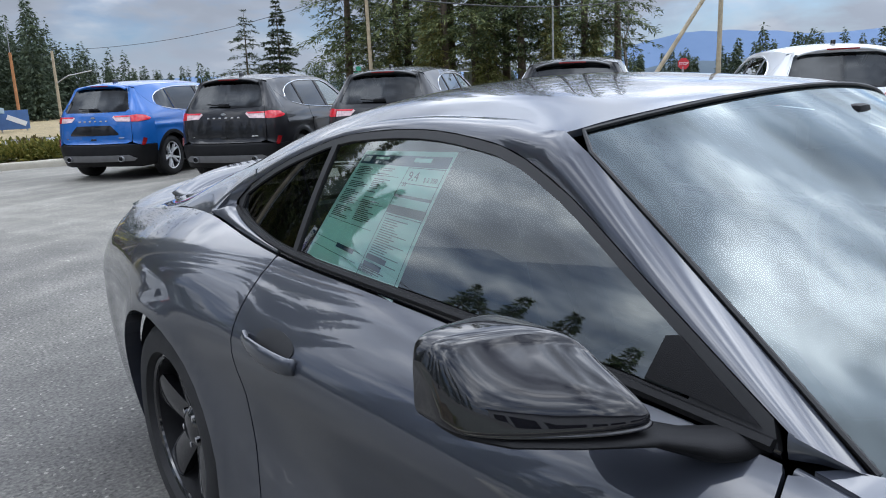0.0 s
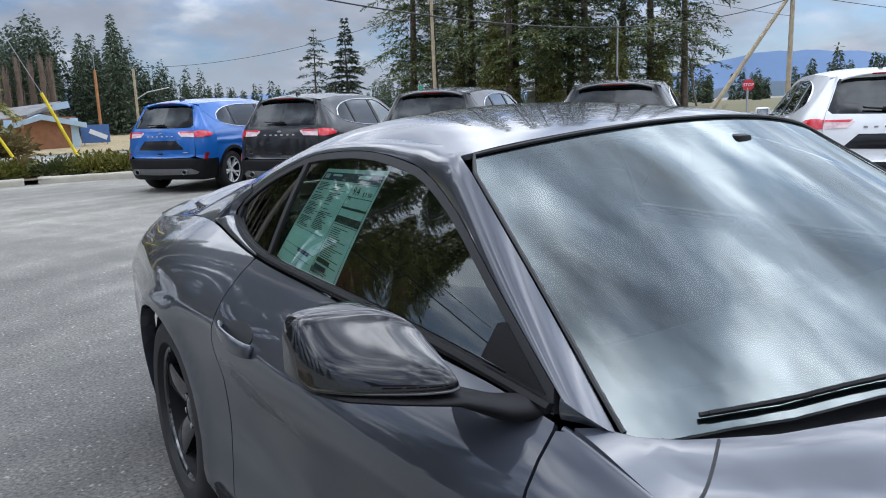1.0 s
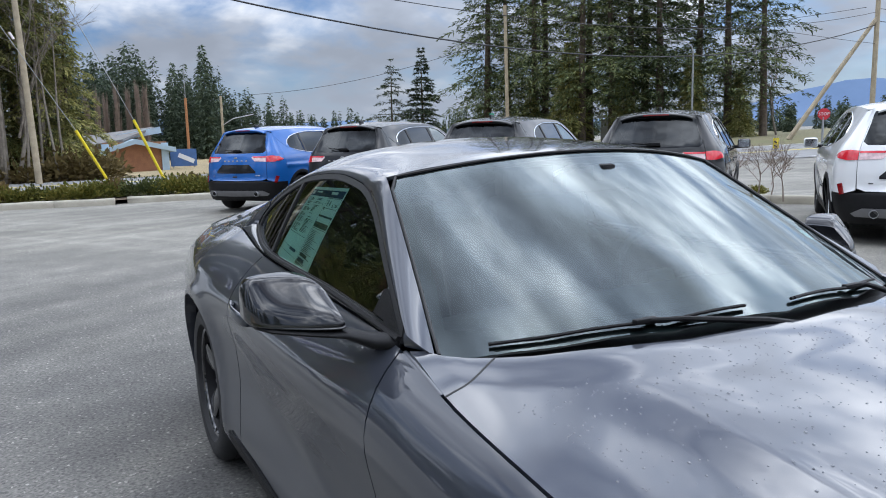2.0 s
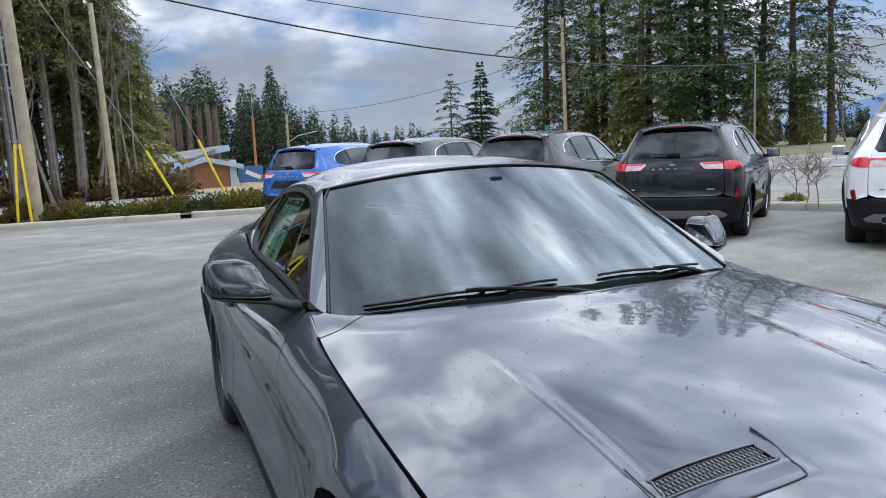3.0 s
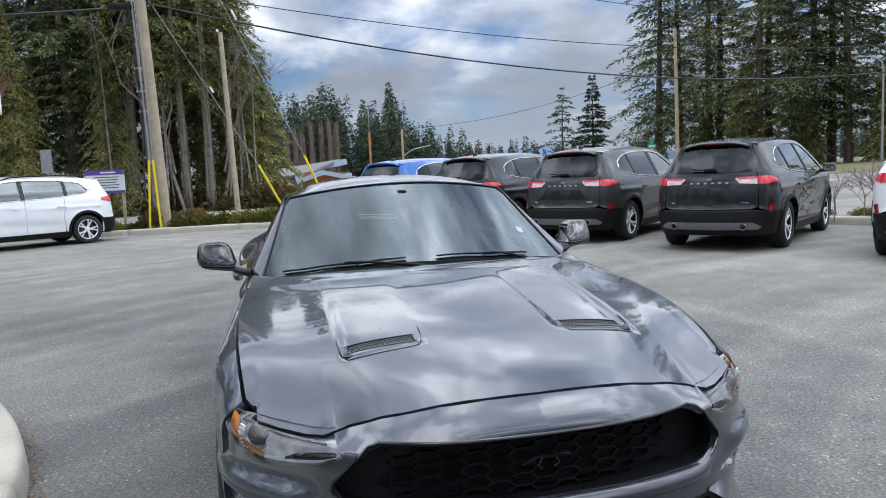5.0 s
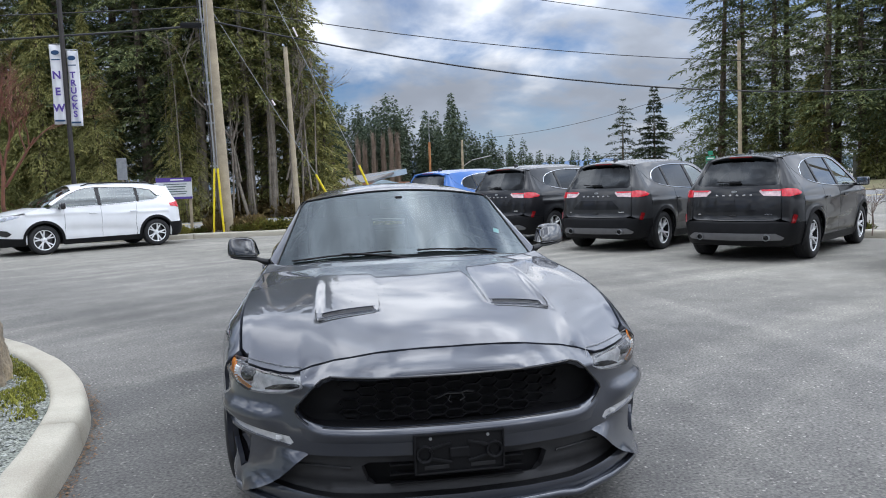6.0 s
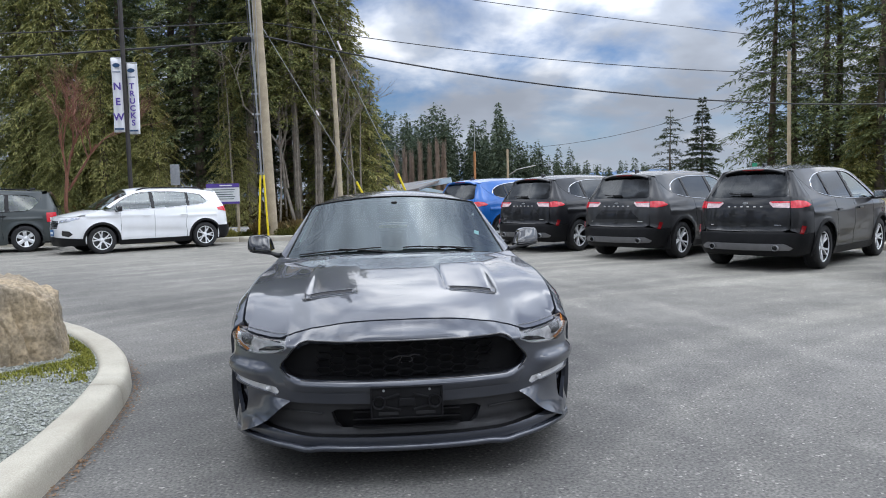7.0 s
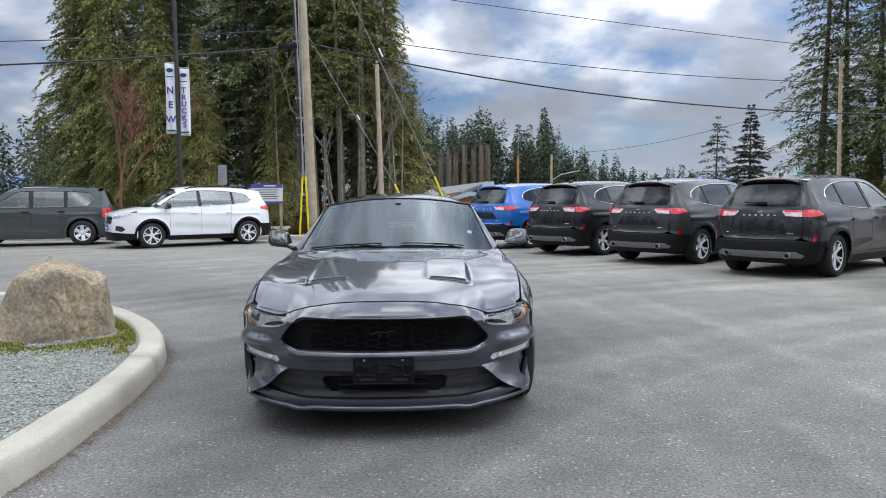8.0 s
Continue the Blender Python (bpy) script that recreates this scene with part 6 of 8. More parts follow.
OLD_SUV = dict(NEW_SUV,
    axle_r=-1.36, axle_f=1.33, tyre=.345, arch=.405,
    plan_r=[(0, -2.24), (.4, -2.22), (.65, -2.14), (.80, -2.03), (.875, -1.88), (.90, -1.72)],
    side=((.20, .40, .62, .80, .95, 1.08, 1.25, 1.45, 1.57, 1.64), (.85, .895, .912, .905, .89, .865, .80, .70, .64, .60)),
    top=((-1.86, -1.7, -1.3, -.6, 0, .35, .55, 1.0, 1.38, 1.5, 1.75), (1.49, 1.53, 1.585, 1.615, 1.605, 1.575, 1.52, 1.31, 1.085, 1.06, 1.00)),
    mid=((-1.86, -1.5, -.8, 0, .45, .6, 1.40, 1.5, 1.8, 2.15), (1.56, 1.63, 1.672, 1.68, 1.645, 1.59, 1.13, 1.11, 1.06, .98)),
    wind=(.62, 1.40), glass_l=[(1.18, 1.085), (.5, 1.10), (0, 1.115), (-.5, 1.135), (-1.0, 1.17), (-1.35, 1.205), (-1.50, 1.25), (-1.52, 1.33), (-1.36, 1.42), (-1.1, 1.475), (-.6, 1.53), (0, 1.54), (.35, 1.51), (.75, 1.36)],
    bars=((.06, -.03), (-.90, -.97)), doors=(.86, .0, -.88))

BOX_SUV = dict(NEW_SUV,
    axle_r=-1.30, axle_f=1.32, tyre=.36, arch=.425,
    plan_r=[(0, -2.18), (.4, -2.17), (.68, -2.13), (.82, -2.04), (.885, -1.90), (.90, -1.74)],
    back_r=((.22, .32, .44, .60, .66, .80, .98, 1.10, 1.16, 1.30, 1.45, 1.60, 1.68), (.10, .03, .0, .015, .04, .05, .06, .07, .08, .13, .19, .26, .32)),
    corner_r=.45,
    side=((.20, .40, .62, .80, .95, 1.08, 1.25, 1.45, 1.60, 1.68), (.86, .89, .90, .90, .895, .88, .835, .775, .72, .68)),
    top=((-1.86, -1.7, -1.3, -.6, 0, .35, .55, 1.0, 1.28, 1.5, 1.75), (1.60, 1.63, 1.66, 1.675, 1.67, 1.64, 1.56, 1.30, 1.12, 1.09, 1.05)),
    mid=((-1.86, -1.5, -.8, 0, .45, .6, 1.32, 1.4, 1.8, 2.15), (1.66, 1.70, 1.72, 1.72, 1.69, 1.63, 1.15, 1.13, 1.10, 1.05)),
    wind=(.60, 1.30), glass_l=[(1.05, 1.10), (.5, 1.10), (0, 1.10), (-.5, 1.105), (-1.0, 1.11), (-1.35, 1.13), (-1.70, 1.17), (-1.66, 1.34), (-1.52, 1.50), (-1.1, 1.545), (-.6, 1.56), (0, 1.56), (.30, 1.54), (.60, 1.38)],
    bars=((.06, -.06), (-.84, -.94)), doors=(.83, 0.0, -.80), rear_glass=(1.15, 1.56, .62), spoiler=False)


LAMP_PINK = material("pale pink lamp lens", (0.72, 0.52, 0.53), 0.12, coat=1.0, var=0.25, scale=22)


def suv(body, clad, label, p, wheel, style):
    car = empty("suv")
    tagged(car, label, "suv", "parked suvs in the lot")
    Q = lambda n, d, m, parent=car, lab="": put_mesh(n, d, m, parent, lab)
    sx, tp = curve1(*p["side"]), curve1(*p["taper"])
    topz, mid = curve1(*p["top"]), curve1(*p["mid"])
    half = lambda y, z: sx(z) - tp(y) * (1 + 1.6 * smooth01(1.0, 1.5, z))
    ar, af, R = p["axle_r"], p["axle_f"], p["arch"]

    def side(y, z):
        x = half(y, z)
        x = x - .022 * np.exp(-((z - .52 - .05 * y) / .10) ** 2) * smooth01(-.95, -.6, y) * (1 - smooth01(.7, 1.0, y))
        x = x + .012 * np.exp(-((z - .93 - .02 * y) / .035) ** 2)
        for c in (ar, af):
            r = np.hypot(y - c, z - p["tyre"])
            x = x + .02 * np.exp(-((r - R) / .08) ** 2) * (z < 1.0)
        return np.stack([x, y, z], 1)

    def top(x, y):
        t = topz(y)
        xt = half(y, t)
        m = mid(y)
        return np.stack([x, y, m - (m - t) * np.clip(np.abs(x) / xt, 0, 1.05) ** 2.4], 1)

    def arc(c, r, n=20, floor=.24):
        a0 = math.asin((floor - p["tyre"]) / r)
        return [(c + r * math.cos(math.pi - a0 - (math.pi - 2 * a0) * i / n), p["tyre"] + r * math.sin(math.pi - a0 - (math.pi - 2 * a0) * i / n)) for i in range(n + 1)]

    yr, yf = p["plan_r"][-1][1], p["plan_f"][-1][1]
    rs, ru, rU = sweep(p["plan_r"], curve1(*p["back_r"]), lambda z: p["plan_r"][-1][0] - half(yr, z))
    fs, fu, fU = sweep([(x, -y) for x, y in p["plan_f"]], curve1(*p["back_f"]), lambda z: p["plan_f"][-1][0] - half(yf, z))
    fsurf = lambda u, z: fs(u, z) * np.array([1, -1, 1])
    d0, d1, d2 = p["doors"]
    gl = p["glass_l"]
    lowline = curve1(*zip(*sorted([(y, z) for y, z in gl[:7]])))
    belt = lambda y: float(lowline(np.clip(y, -1.5, 1.2))) - .018
    S = .06
    low = .30
    ztop_r = float(topz(yr))
    rear_door = [(d1 - .004, low), (d1 - .004, belt(d1))] + [(y, belt(y)) for y in np.linspace(d1 - .1, d2 + .05, 6)] + [(d2 + .004, belt(d2)), (d2 + .02, .86), (d2 + .06, .66), (ar + R + .10, .42), (ar + R + .12, low)]
    front_door = [(d0 - .004, low), (d0 - .004, belt(d0)), ] + [(y, belt(y)) for y in np.linspace(d0 - .1, d1 + .1, 6)] + [(d1 + .004, belt(d1)), (d1 + .004, low)]
    fend_top = [(y, float(topz(y)) - .004) for y in np.linspace(yf, 1.30, 6)]
    fender = [(d0 + .004, .27)] + [(d0 + .004, belt(d0))] + [(d0 + .12, belt(d0 + .12)), (1.12, belt(1.12)), (1.22, belt(1.2) + .01)] + fend_top[::-1] + [(yf, .27)] + list(reversed(arc(af, R)))
    quart = [(yr, .27), (yr, ztop_r - .10)] + [(yr + .10, 1.33), (-1.56, 1.25), (-1.42, belt(-1.42))] + [(y, belt(y)) for y in np.linspace(-1.3, d2 - .06, 4)] + [(d2 - .004, belt(d2)), (d2 + .012, .86), (d2 + .052, .66), (ar + R + .09, .42), (ar + R + .11, .27)] + list(reversed(arc(ar, R)))
    upper = [(d0 + .10, belt(d0 + .10))] + [(y, float(topz(y)) - .003) for y in list(np.linspace(1.18, .6, 6)) + list(np.linspace(.5, yr, 14))] + [(yr, ztop_r - .095), (yr + .105, 1.335), (-1.555, 1.255), (-1.415, belt(-1.415) + .003)] + [(y, belt(y) + .004) for y in np.linspace(-1.3, d0, 14)]
    # windows between the pillars
    up = curve1(*zip(*sorted([(y, z) for y, z in gl[7:]] + [gl[6]])))
    uo = lambda y: float(up(y)) if y < gl[-1][0] else float(gl[-1][1] + (gl[0][1] - gl[-1][1]) * (y - gl[-1][0]) / (gl[0][0] - gl[-1][0]))
    wins = []
    cuts = [gl[0][0] - .02] + [c for b in p["bars"] for c in b] + [gl[6][0] + .03]
    for i in range(3):
        a, b = cuts[2 * i], cuts[2 * i + 1]
        n = np.linspace(a, b, 9)
        wins.append([(y, max(uo(y), float(lowline(y)) + .008)) for y in n] + [(y, float(lowline(y)) + .004) for y in n[::-1]])
    for mir in (False, True):
        Q("front_fender", plate(fender, side, S, mirror=mir), body)
        fd = Q("front_door", plate(front_door, side, S, mirror=mir), body)
        rd = Q("rear_door", plate(rear_door, side, S, mirror=mir), body)
        Q("quarter_panel", plate(quart, side, S, mirror=mir), body)
        Q("upper_frame", plate(upper, side, S, holes=wins, mirror=mir), body)
        s = -1 if mir else 1
        for k, w in enumerate(wins):
            Q("side_window", plate(w, lambda y, z: side(y, z) - np.array([.006, 0, 0]), .10, depth=0, mirror=mir), GLASS_SIDE if k == 0 or p is not NEW_SUV else GLASS_DARK)
        bar_mat = SEAL
        for a, b in p["bars"]:
            o = [(a, uo(a) + .006), (b, uo(b) + .006), (b, float(lowline(b)) - .004), (a, float(lowline(a)) - .004)]
            Q("pillar_trim", plate(o, lambda y, z: side(y, z) + np.array([.003, 0, 0]), .08, depth=.008, mirror=mir), bar_mat)
        line = [(y, float(lowline(y)) - .006) for y in np.linspace(gl[0][0], -1.40, 12)]
        arcline = [(y, uo(y) + .012) for y in np.linspace(gl[0][0] - .03, -1.46, 20)]
        pts3 = lambda l: [tuple(side(np.array([y]), np.array([z]))[0] * np.array([s, 1, 1]) + np.array([s * .004, 0, 0])) for y, z in l]
        chrome = CHROME if style == "new" else SEAL
        part("window_chrome", tube_bm(pts3(arcline + [(-1.53, 1.29)] if p is not BOX_SUV else arcline), .0065, 6), chrome, car, smooth=True)
        part("belt_strip", tube_bm(pts3(line), .0055, 6), CHROME if style != "box" else SEAL, car, smooth=True)
        # lower cladding and arch lips
        sillo = [(af - R - .03, .33), (ar + R + .03, .33), (ar + R + .03, .205), (af - R - .03, .205)]
        Q("sill_cladding", plate(sillo, lambda y, z: side(y, z) + np.array([.010, 0, 0]), .10, depth=.03, mirror=mir), clad)
        for c in (ar, af):
            ao, ai = arc(c, R + .055), arc(c, R - .004)
            Q("arch_cladding", plate(ao + ai[::-1], lambda y, z: side(y, z) + np.array([.008, 0, 0]), .07, depth=.02, mirror=mir), clad if style != "box" else body)
            lin = revolve([(s * .45, .08), (s * .45, R - .01), (s * .90, R)], 28)
            bmesh.ops.translate(lin, vec=(0, c, p["tyre"]), verts=lin.verts)
            bmesh.ops.delete(lin, geom=[v for v in lin.verts if v.co.z < .20], context="VERTS")
            part("wheel_liner", lin, SEAL, car, smooth=True)
        for y in ((.20 if style != "box" else .15), -.78):
            hz = .93 if style != "box" else .98
            hx = float(half(np.array(y), np.array(hz))) + .03
            part("door_handle", box_bm(.022, .19, .028, (s * hx, y, hz), .008), body if style != "box" else BLACK_PLASTIC, fd if y > 0 else rd, smooth=True)
        mr = empty("door_mirror"); mr.parent = car
        mb = box_bm(.20, .11, .15, (s * 1.03, .93, 1.13), .045, seg=3)
        part("mirror_shell", mb, body if style == "white" else BLACK_GLOSS if style == "old" else body, mr, smooth=True)
        part("mirror_foot", box_bm(.14, .06, .05, (s * .93, .95, 1.075), .015), BLACK_PLASTIC, mr)
        part("mirror_face", box_bm(.16, .006, .115, (s * 1.03, .874, 1.13), .002), CHROME, mr)
    # top: roof and bonnet, windscreen between
    y0, y1 = p["wind"]
    edge = lambda y: float(half(np.array(y), topz(y))) - .003
    roofh = [(0, y0 - .08), (.3, y0 - .06), (edge(y0) - .03, y0 - .005)] + [(edge(y), y) for y in np.linspace(y0, yr, 14)] + [(.55, yr - .02), (0, yr - .05)]
    Q("roof", plate(roofh + [(-a, b) for a, b in reversed(roofh[1:-1])], top, .09), body)
    wh = [(0, y0 - .07), (.3, y0 - .05), (edge(y0) - .035, y0 + .005)] + [(edge(y) - .03, y) for y in np.linspace(y0 + .05, y1 - .1, 8)] + [(.55, y1 - .01), (0, y1 + .05)]
    Q("windshield", plate(wh + [(-a, b) for a, b in reversed(wh[1:-1])], top, .10, depth=0), GLASS)
    hh = [(0, y1 + .09), (.55, y1 + .03), (edge(y1) - .01, y1 - .06)] + [(edge(y) - .002, y) for y in np.linspace(y1, yf, 8)] + [(.80, 1.90), (.62, 2.10), (.35, 2.17), (0, 2.19)]
    Q("hood", plate(hh + [(-a, b) for a, b in reversed(hh[1:-1])], top, .09), body)
    # rails on the roof
    if style in ("old", "box", "white"):
        for s in (-1, 1):
            part("roof_rail", tube_bm([(s * (edge(y) - .05), y, float(top(np.array([edge(y) - .05]), np.array([y]))[0][2]) + (.035 if abs(y + .55) < .85 else 0)) for y in np.linspace(.35, -1.5, 12)], .016, 8), BLACK_PLASTIC, car, smooth=True)
    fin = bmesh.new()
    fin = box_bm(.03, .13, .06, (0, -1.45, float(mid(-1.45)) + .02), .012)
    part("roof_antenna", fin, BLACK_GLOSS, car, smooth=True)
    # rear end
    U = lambda pts: [(float(ru(x)), z) for x, z in pts]
    both = lambda pts: pts + [(-a, b) for a, b in reversed(pts)]
    g0, g1, gw = p["rear_glass"]
    zt = p["back_r"][0][-1] - .02
    corner = [(.70, .64), (.705, 1.0), (.706, 1.12), (.706, 1.35), (.696, zt - .05), (p["plan_r"][-1][0], zt - .10), (p["plan_r"][-1][0], .60), (.80, .60)]
    # tailgate with its glass opening
    tg = both(U([(.0, .625), (.60, .63), (.69, .66), (.70, 1.0), (.70, 1.12), (.70, 1.30), (.69, zt - .05), (.0, zt)]))
    gh = both(U([(0, g0), (gw * .9, g0 + .01), (gw, g0 + .05), (gw * .95, g1 - .03), (gw * .90, g1), (0, g1 + .012)]))
    tgate = Q("tailgate", plate(tg, rs, S, holes=[gh]), body)
    Q("rear_window", plate(gh, lambda u, z: rs(u, z) + np.array([0, .004, 0]), .10, depth=0), GLASS_DARK)
    for mir in (False, True):
        cu = U(corner)
        Q("rear_corner", plate(cu, rs, S, mirror=mir), body)
    bp = both(U([(0, .61), (.60, .617), (.80, .597), (p["plan_r"][-1][0], .597), (p["plan_r"][-1][0], .27), (.70, .25), (0, .25)]))
    Q("rear_bumper", plate(bp, lambda u, z: rs(u, z) + np.array([0, -.012, 0]), S, depth=.05), clad)
    if style == "new":
        sk = both(U([(0, .435), (.62, .435), (.74, .37), (.70, .335), (0, .325)]))
        Q("skid_plate", plate(sk, lambda u, z: rs(u, z) + np.array([0, -.022, 0]), S, depth=.02), GREY_PLASTIC, lab="satin grey rear skid band")
        for s in (-1, 1):
            ex = revolve([(-2.30, .040), (-2.305, .044), (-2.295, .048), (-2.20, .048)], 20, "y")
            e = part("exhaust_tip", ex, STEEL, car, smooth=True); e.location = (s * .50, .035, .375)
            ei = revolve([(-2.27, .001), (-2.27, .037), (-2.30, .037)], 20, "y")
            e = part("exhaust_bore", ei, SEAL, car, smooth=True); e.location = (s * .50, .035, .375)
        # raised blackish trapezoid for the shade in the plate recess, with its slanted sides
        rc = both(U([(0, .93), (.33, .93), (.47, .80), (.47, .77), (0, .765)]))
        Q("plate_recess", plate(rc, lambda u, z: rs(u, z) + np.array([0, -.006 - 0, 0]) , .08, depth=.01), PAINT_BLACKISH if body is not PAINT_BLUE and body is not PAINT_WHITE else body, tgate)
        part("tailgate_grip", box_bm(.10, .02, .028, (0, -2.216, .70), .008), SEAL, tgate)
        for i in range(6):
            u = ru((i - 2.5) * .105)
            q = rs(np.array([float(u)]), np.array([1.005]))[0]
            part("badge_bar", box_bm(.042, .008, .022, (q[0], q[1] - .006, q[2]), .003), CHROME, tgate)
        part("oval_badge", revolve([(-.006, .001), (-.006, .030), (0, .034)], 20, "y"), STEEL, tgate).matrix_basis = pose(0, float(rs(np.array([0.]), np.array([1.06]))[0][1]) - .002, 1.06) @ Matrix.Diagonal((1.25, 1, .5, 1))
        for x, w in ((.52, .10), (-.55, .05)):
            q = rs(np.array([float(ru(x))]), np.array([.72]))[0]
            part("trim_badge", box_bm(w, .008, .014, (q[0], q[1] - .005, q[2]), .002, rot=(0, 0, 14 if x > 0 else -14)), CHROME, tgate)
    # lamps
    for s, mir in ((1, False), (-1, True)):
        tl = empty("tail_lamp"); tl.parent = car
        off = lambda k: (lambda u, z: rs(u, z) + np.stack([k * np.sign(u + 1e-9), -k + 0 * u, 0 * u], 1))
        if style == "new":
            inner = U([(.37, 1.065), (.44, .995), (.685, .985), (.688, 1.085), (.40, 1.085)])
            outer = U([(.697, .985), (.80, .98), (.895, 1.005), (.905, 1.03), (.88, 1.085), (.80, 1.10), (.70, 1.09)])
            put_mesh("clear_lens", plate(inner, off(.006), .05, depth=.012, mirror=mir), LAMP_PINK, tl, "pale pink inner lamp lens")
            put_mesh("red_lens", plate(outer, off(.008), .05, depth=.014, mirror=mir), LAMP_RED, tl, "red outer lamp lens")
            edge_o = U([(.385, 1.087), (.688, 1.087), (.688, 1.064), (.42, 1.060)])
            put_mesh("red_line", plate(edge_o, off(.010), .05, depth=.004, mirror=mir), LAMP_RED, tl)
            rf = U([(.80, .59), (.835, .58), (.865, .70), (.83, .715)])
            put_mesh("reflector", plate(rf, off(.014), .05, depth=.016, mirror=mir), LAMP_DARKRED, tl, "dark red upright reflector")
        elif style == "old":
            put_mesh("red_lens", plate(U([(.60, 1.0), (.78, .97), (.895, 1.02), (.898, 1.09), (.80, 1.13), (.62, 1.11)]), off(.008), .05, depth=.014, mirror=mir), LAMP_RED, tl)
        else:
            put_mesh("red_lens", plate(U([(.76, .80), (.895, .80), (.895, 1.06), (.74, 1.06)]), off(.008), .05, depth=.014, mirror=mir), LAMP_RED, tl)
            put_mesh("clear_lens", plate(U([(.77, .86), (.88, .86), (.88, .92), (.765, .92)]), off(.011), .05, depth=.012, mirror=mir), LAMP_WHITE, tl)
    if p["spoiler"]:
        rows = []
        for x in np.linspace(-.63, .63, 22):
            q = rs(np.array([float(ru(x))]), np.array([g1 + .06]))[0]
            zt_ = float(top(np.array([x * .95]), np.array([yr + .05]))[0][2])
            rows.append([(q[0], q[1] + .14, zt_ + .0), (q[0], q[1] - .02, zt_ - .012), (q[0] * .99, q[1] - .09, zt_ - .028), (q[0] * .99, q[1] - .09, zt_ - .045), (q[0], q[1] + .0, zt_ - .065), (q[0], q[1] + .14, zt_ - .06)])
        V, F = grid_mesh(np.array(rows), True)
        n = len(V)
        Q("roof_spoiler", (V, F + [tuple(range(6)), tuple(range(n - 6, n))]), body)
        q = rs(np.array([0.]), np.array([g1 + .02]))[0]
        part("brake_light", box_bm(.34, .012, .018, (0, q[1] - .052, g1 + .045), .004), LAMP_DARKRED, car)
    wz = g0 + .055
    q = rs(np.array([0.]), np.array([wz]))[0]
    part("rear_wiper", join_bm(tube_bm([(0, q[1] - .03, wz), (-.10, q[1] - .03, wz + .004), (-.28, q[1] - .025 + .01, wz + .02)], .011, 6), box_bm(.18, .03, .045, (0, q[1] - .022, wz), .01)), BLACK_PLASTIC, car, smooth=True)
    # front end
    FU = lambda pts: [(float(fu(x)), z) for x, z in pts]
    fx = p["plan_f"][-1][0]
    fo = both(FU([(0, .955), (.35, .95), (.62, .945), (.80, .95), (fx, .96), (fx, .27), (.6, .22), (0, .22)]))
    gr = both(FU([(0, .86), (.36, .86), (.42, .80), (.36, .66), (0, .66)]))
    Q("front_bumper", plate(fo, fsurf, S, holes=[gr], flip=True), body)
    Q("grille_back", plate(gr, lambda u, z: fsurf(u, z) - np.array([0, .05, 0]), .10, depth=0, flip=True), SEAL)
    for z in (.70, .76, .82):
        R_ = [fsurf(np.array([float(fu(x))]), np.array([z]))[0] - np.array([0, .012, 0]) for x in np.linspace(-.385, .385, 9)]
        part("grille_bar", tube_bm([tuple(r) for r in R_], .018, 6), CHROME if style == "old" else BLACK_GLOSS, car, smooth=True)
    for mir in (False, True):
        lm = FU([(.44, .80), (.46, .87), (.80, .935), (.885, .945), (.875, .90), (.70, .83)])
        hl = empty("headlamp"); hl.parent = car
        put_mesh("lens", plate(lm, lambda u, z: fsurf(u, z) + np.array([0, .008, 0]), .05, depth=.014, mirror=mir, flip=True), REFLECTOR, hl, "bright headlamp lens")
        put_mesh("fog_pod", plate(FU([(.56, .50), (.58, .62), (.74, .60), (.80, .52), (.72, .46)]), lambda u, z: fsurf(u, z) + np.array([0, .006, 0]), .05, depth=.012, mirror=mir, flip=True), BLACK_GLOSS, hl)
    lowf = both(FU([(0, .46), (.5, .44), (fx, .40), (fx, .26), (.6, .215), (0, .215)]))
    Q("front_valance", plate(lowf, lambda u, z: fsurf(u, z) + np.array([0, .010, 0]), .08, depth=.02, flip=True), clad)
    if style == "old":
        part("number_plate", box_bm(.31, .012, .155, (0, 2.29, .56), .003), material("blue plate", (.05, .16, .36), .5, var=.1), car, "blue number plate with plain bars")
        for i in range(3): part("plate_bar", box_bm(.06, .004, .05, (-.085 + .085 * i, 2.298, .555)), WHITE_LABEL, car)
    # cabin
    part("cabin_floor", box_bm(1.5, 3.4, .05, (0, -.3, .42)), INTERIOR, car)
    part("underbody", box_bm(1.45, 4.0, .08, (0, 0, .26), .03), BLACK_PLASTIC, car)
    part("dashboard", box_bm(1.45, .5, .35, (0, 1.05, .90), .08), DASH, car)
    part("rear_bench", box_bm(1.30, .16, .72, (0, -.95, .90), .06, rot=(-14, 0, 0)), INTERIOR, car, smooth=True)
    for s in (-1, 1):
        st = empty("front_seat"); st.parent = car
        part("backrest", box_bm(.48, .16, .64, (s * .37, .05, .92), .06, rot=(-14, 0, 0), seg=3), INTERIOR, st, smooth=True)
        part("headrest", box_bm(.26, .10, .17, (s * .37, -.10, 1.33), .04, seg=3), INTERIOR, st, smooth=True)
        part("cushion", box_bm(.48, .5, .16, (s * .37, .30, .62), .05), INTERIOR, st)
        part("rear_headrest", box_bm(.26, .09, .16, (s * .38, -1.08, 1.31), .04, seg=3), INTERIOR, car, smooth=True)
    for x, y, r in ((-.79, ar, 0), (-.79, af, 0), (.79, af, 180), (.79, ar, 180)):
        w = copy_thing(wheel, pose(x, y, p["tyre"], 0, 0, r) @ pose(0, 0, 0, 17 * (y + x)))
        w.parent = car
    return car


def repaint(car, old, fresh):
    """Give a copied car its own paint: copies of the meshes that carry the old one."""
    for o in car.children_recursive:
        if o.type == "MESH" and o.data.materials and o.data.materials[0] == old:
            o.data = o.data.copy()
            o.data.materials[0] = fresh


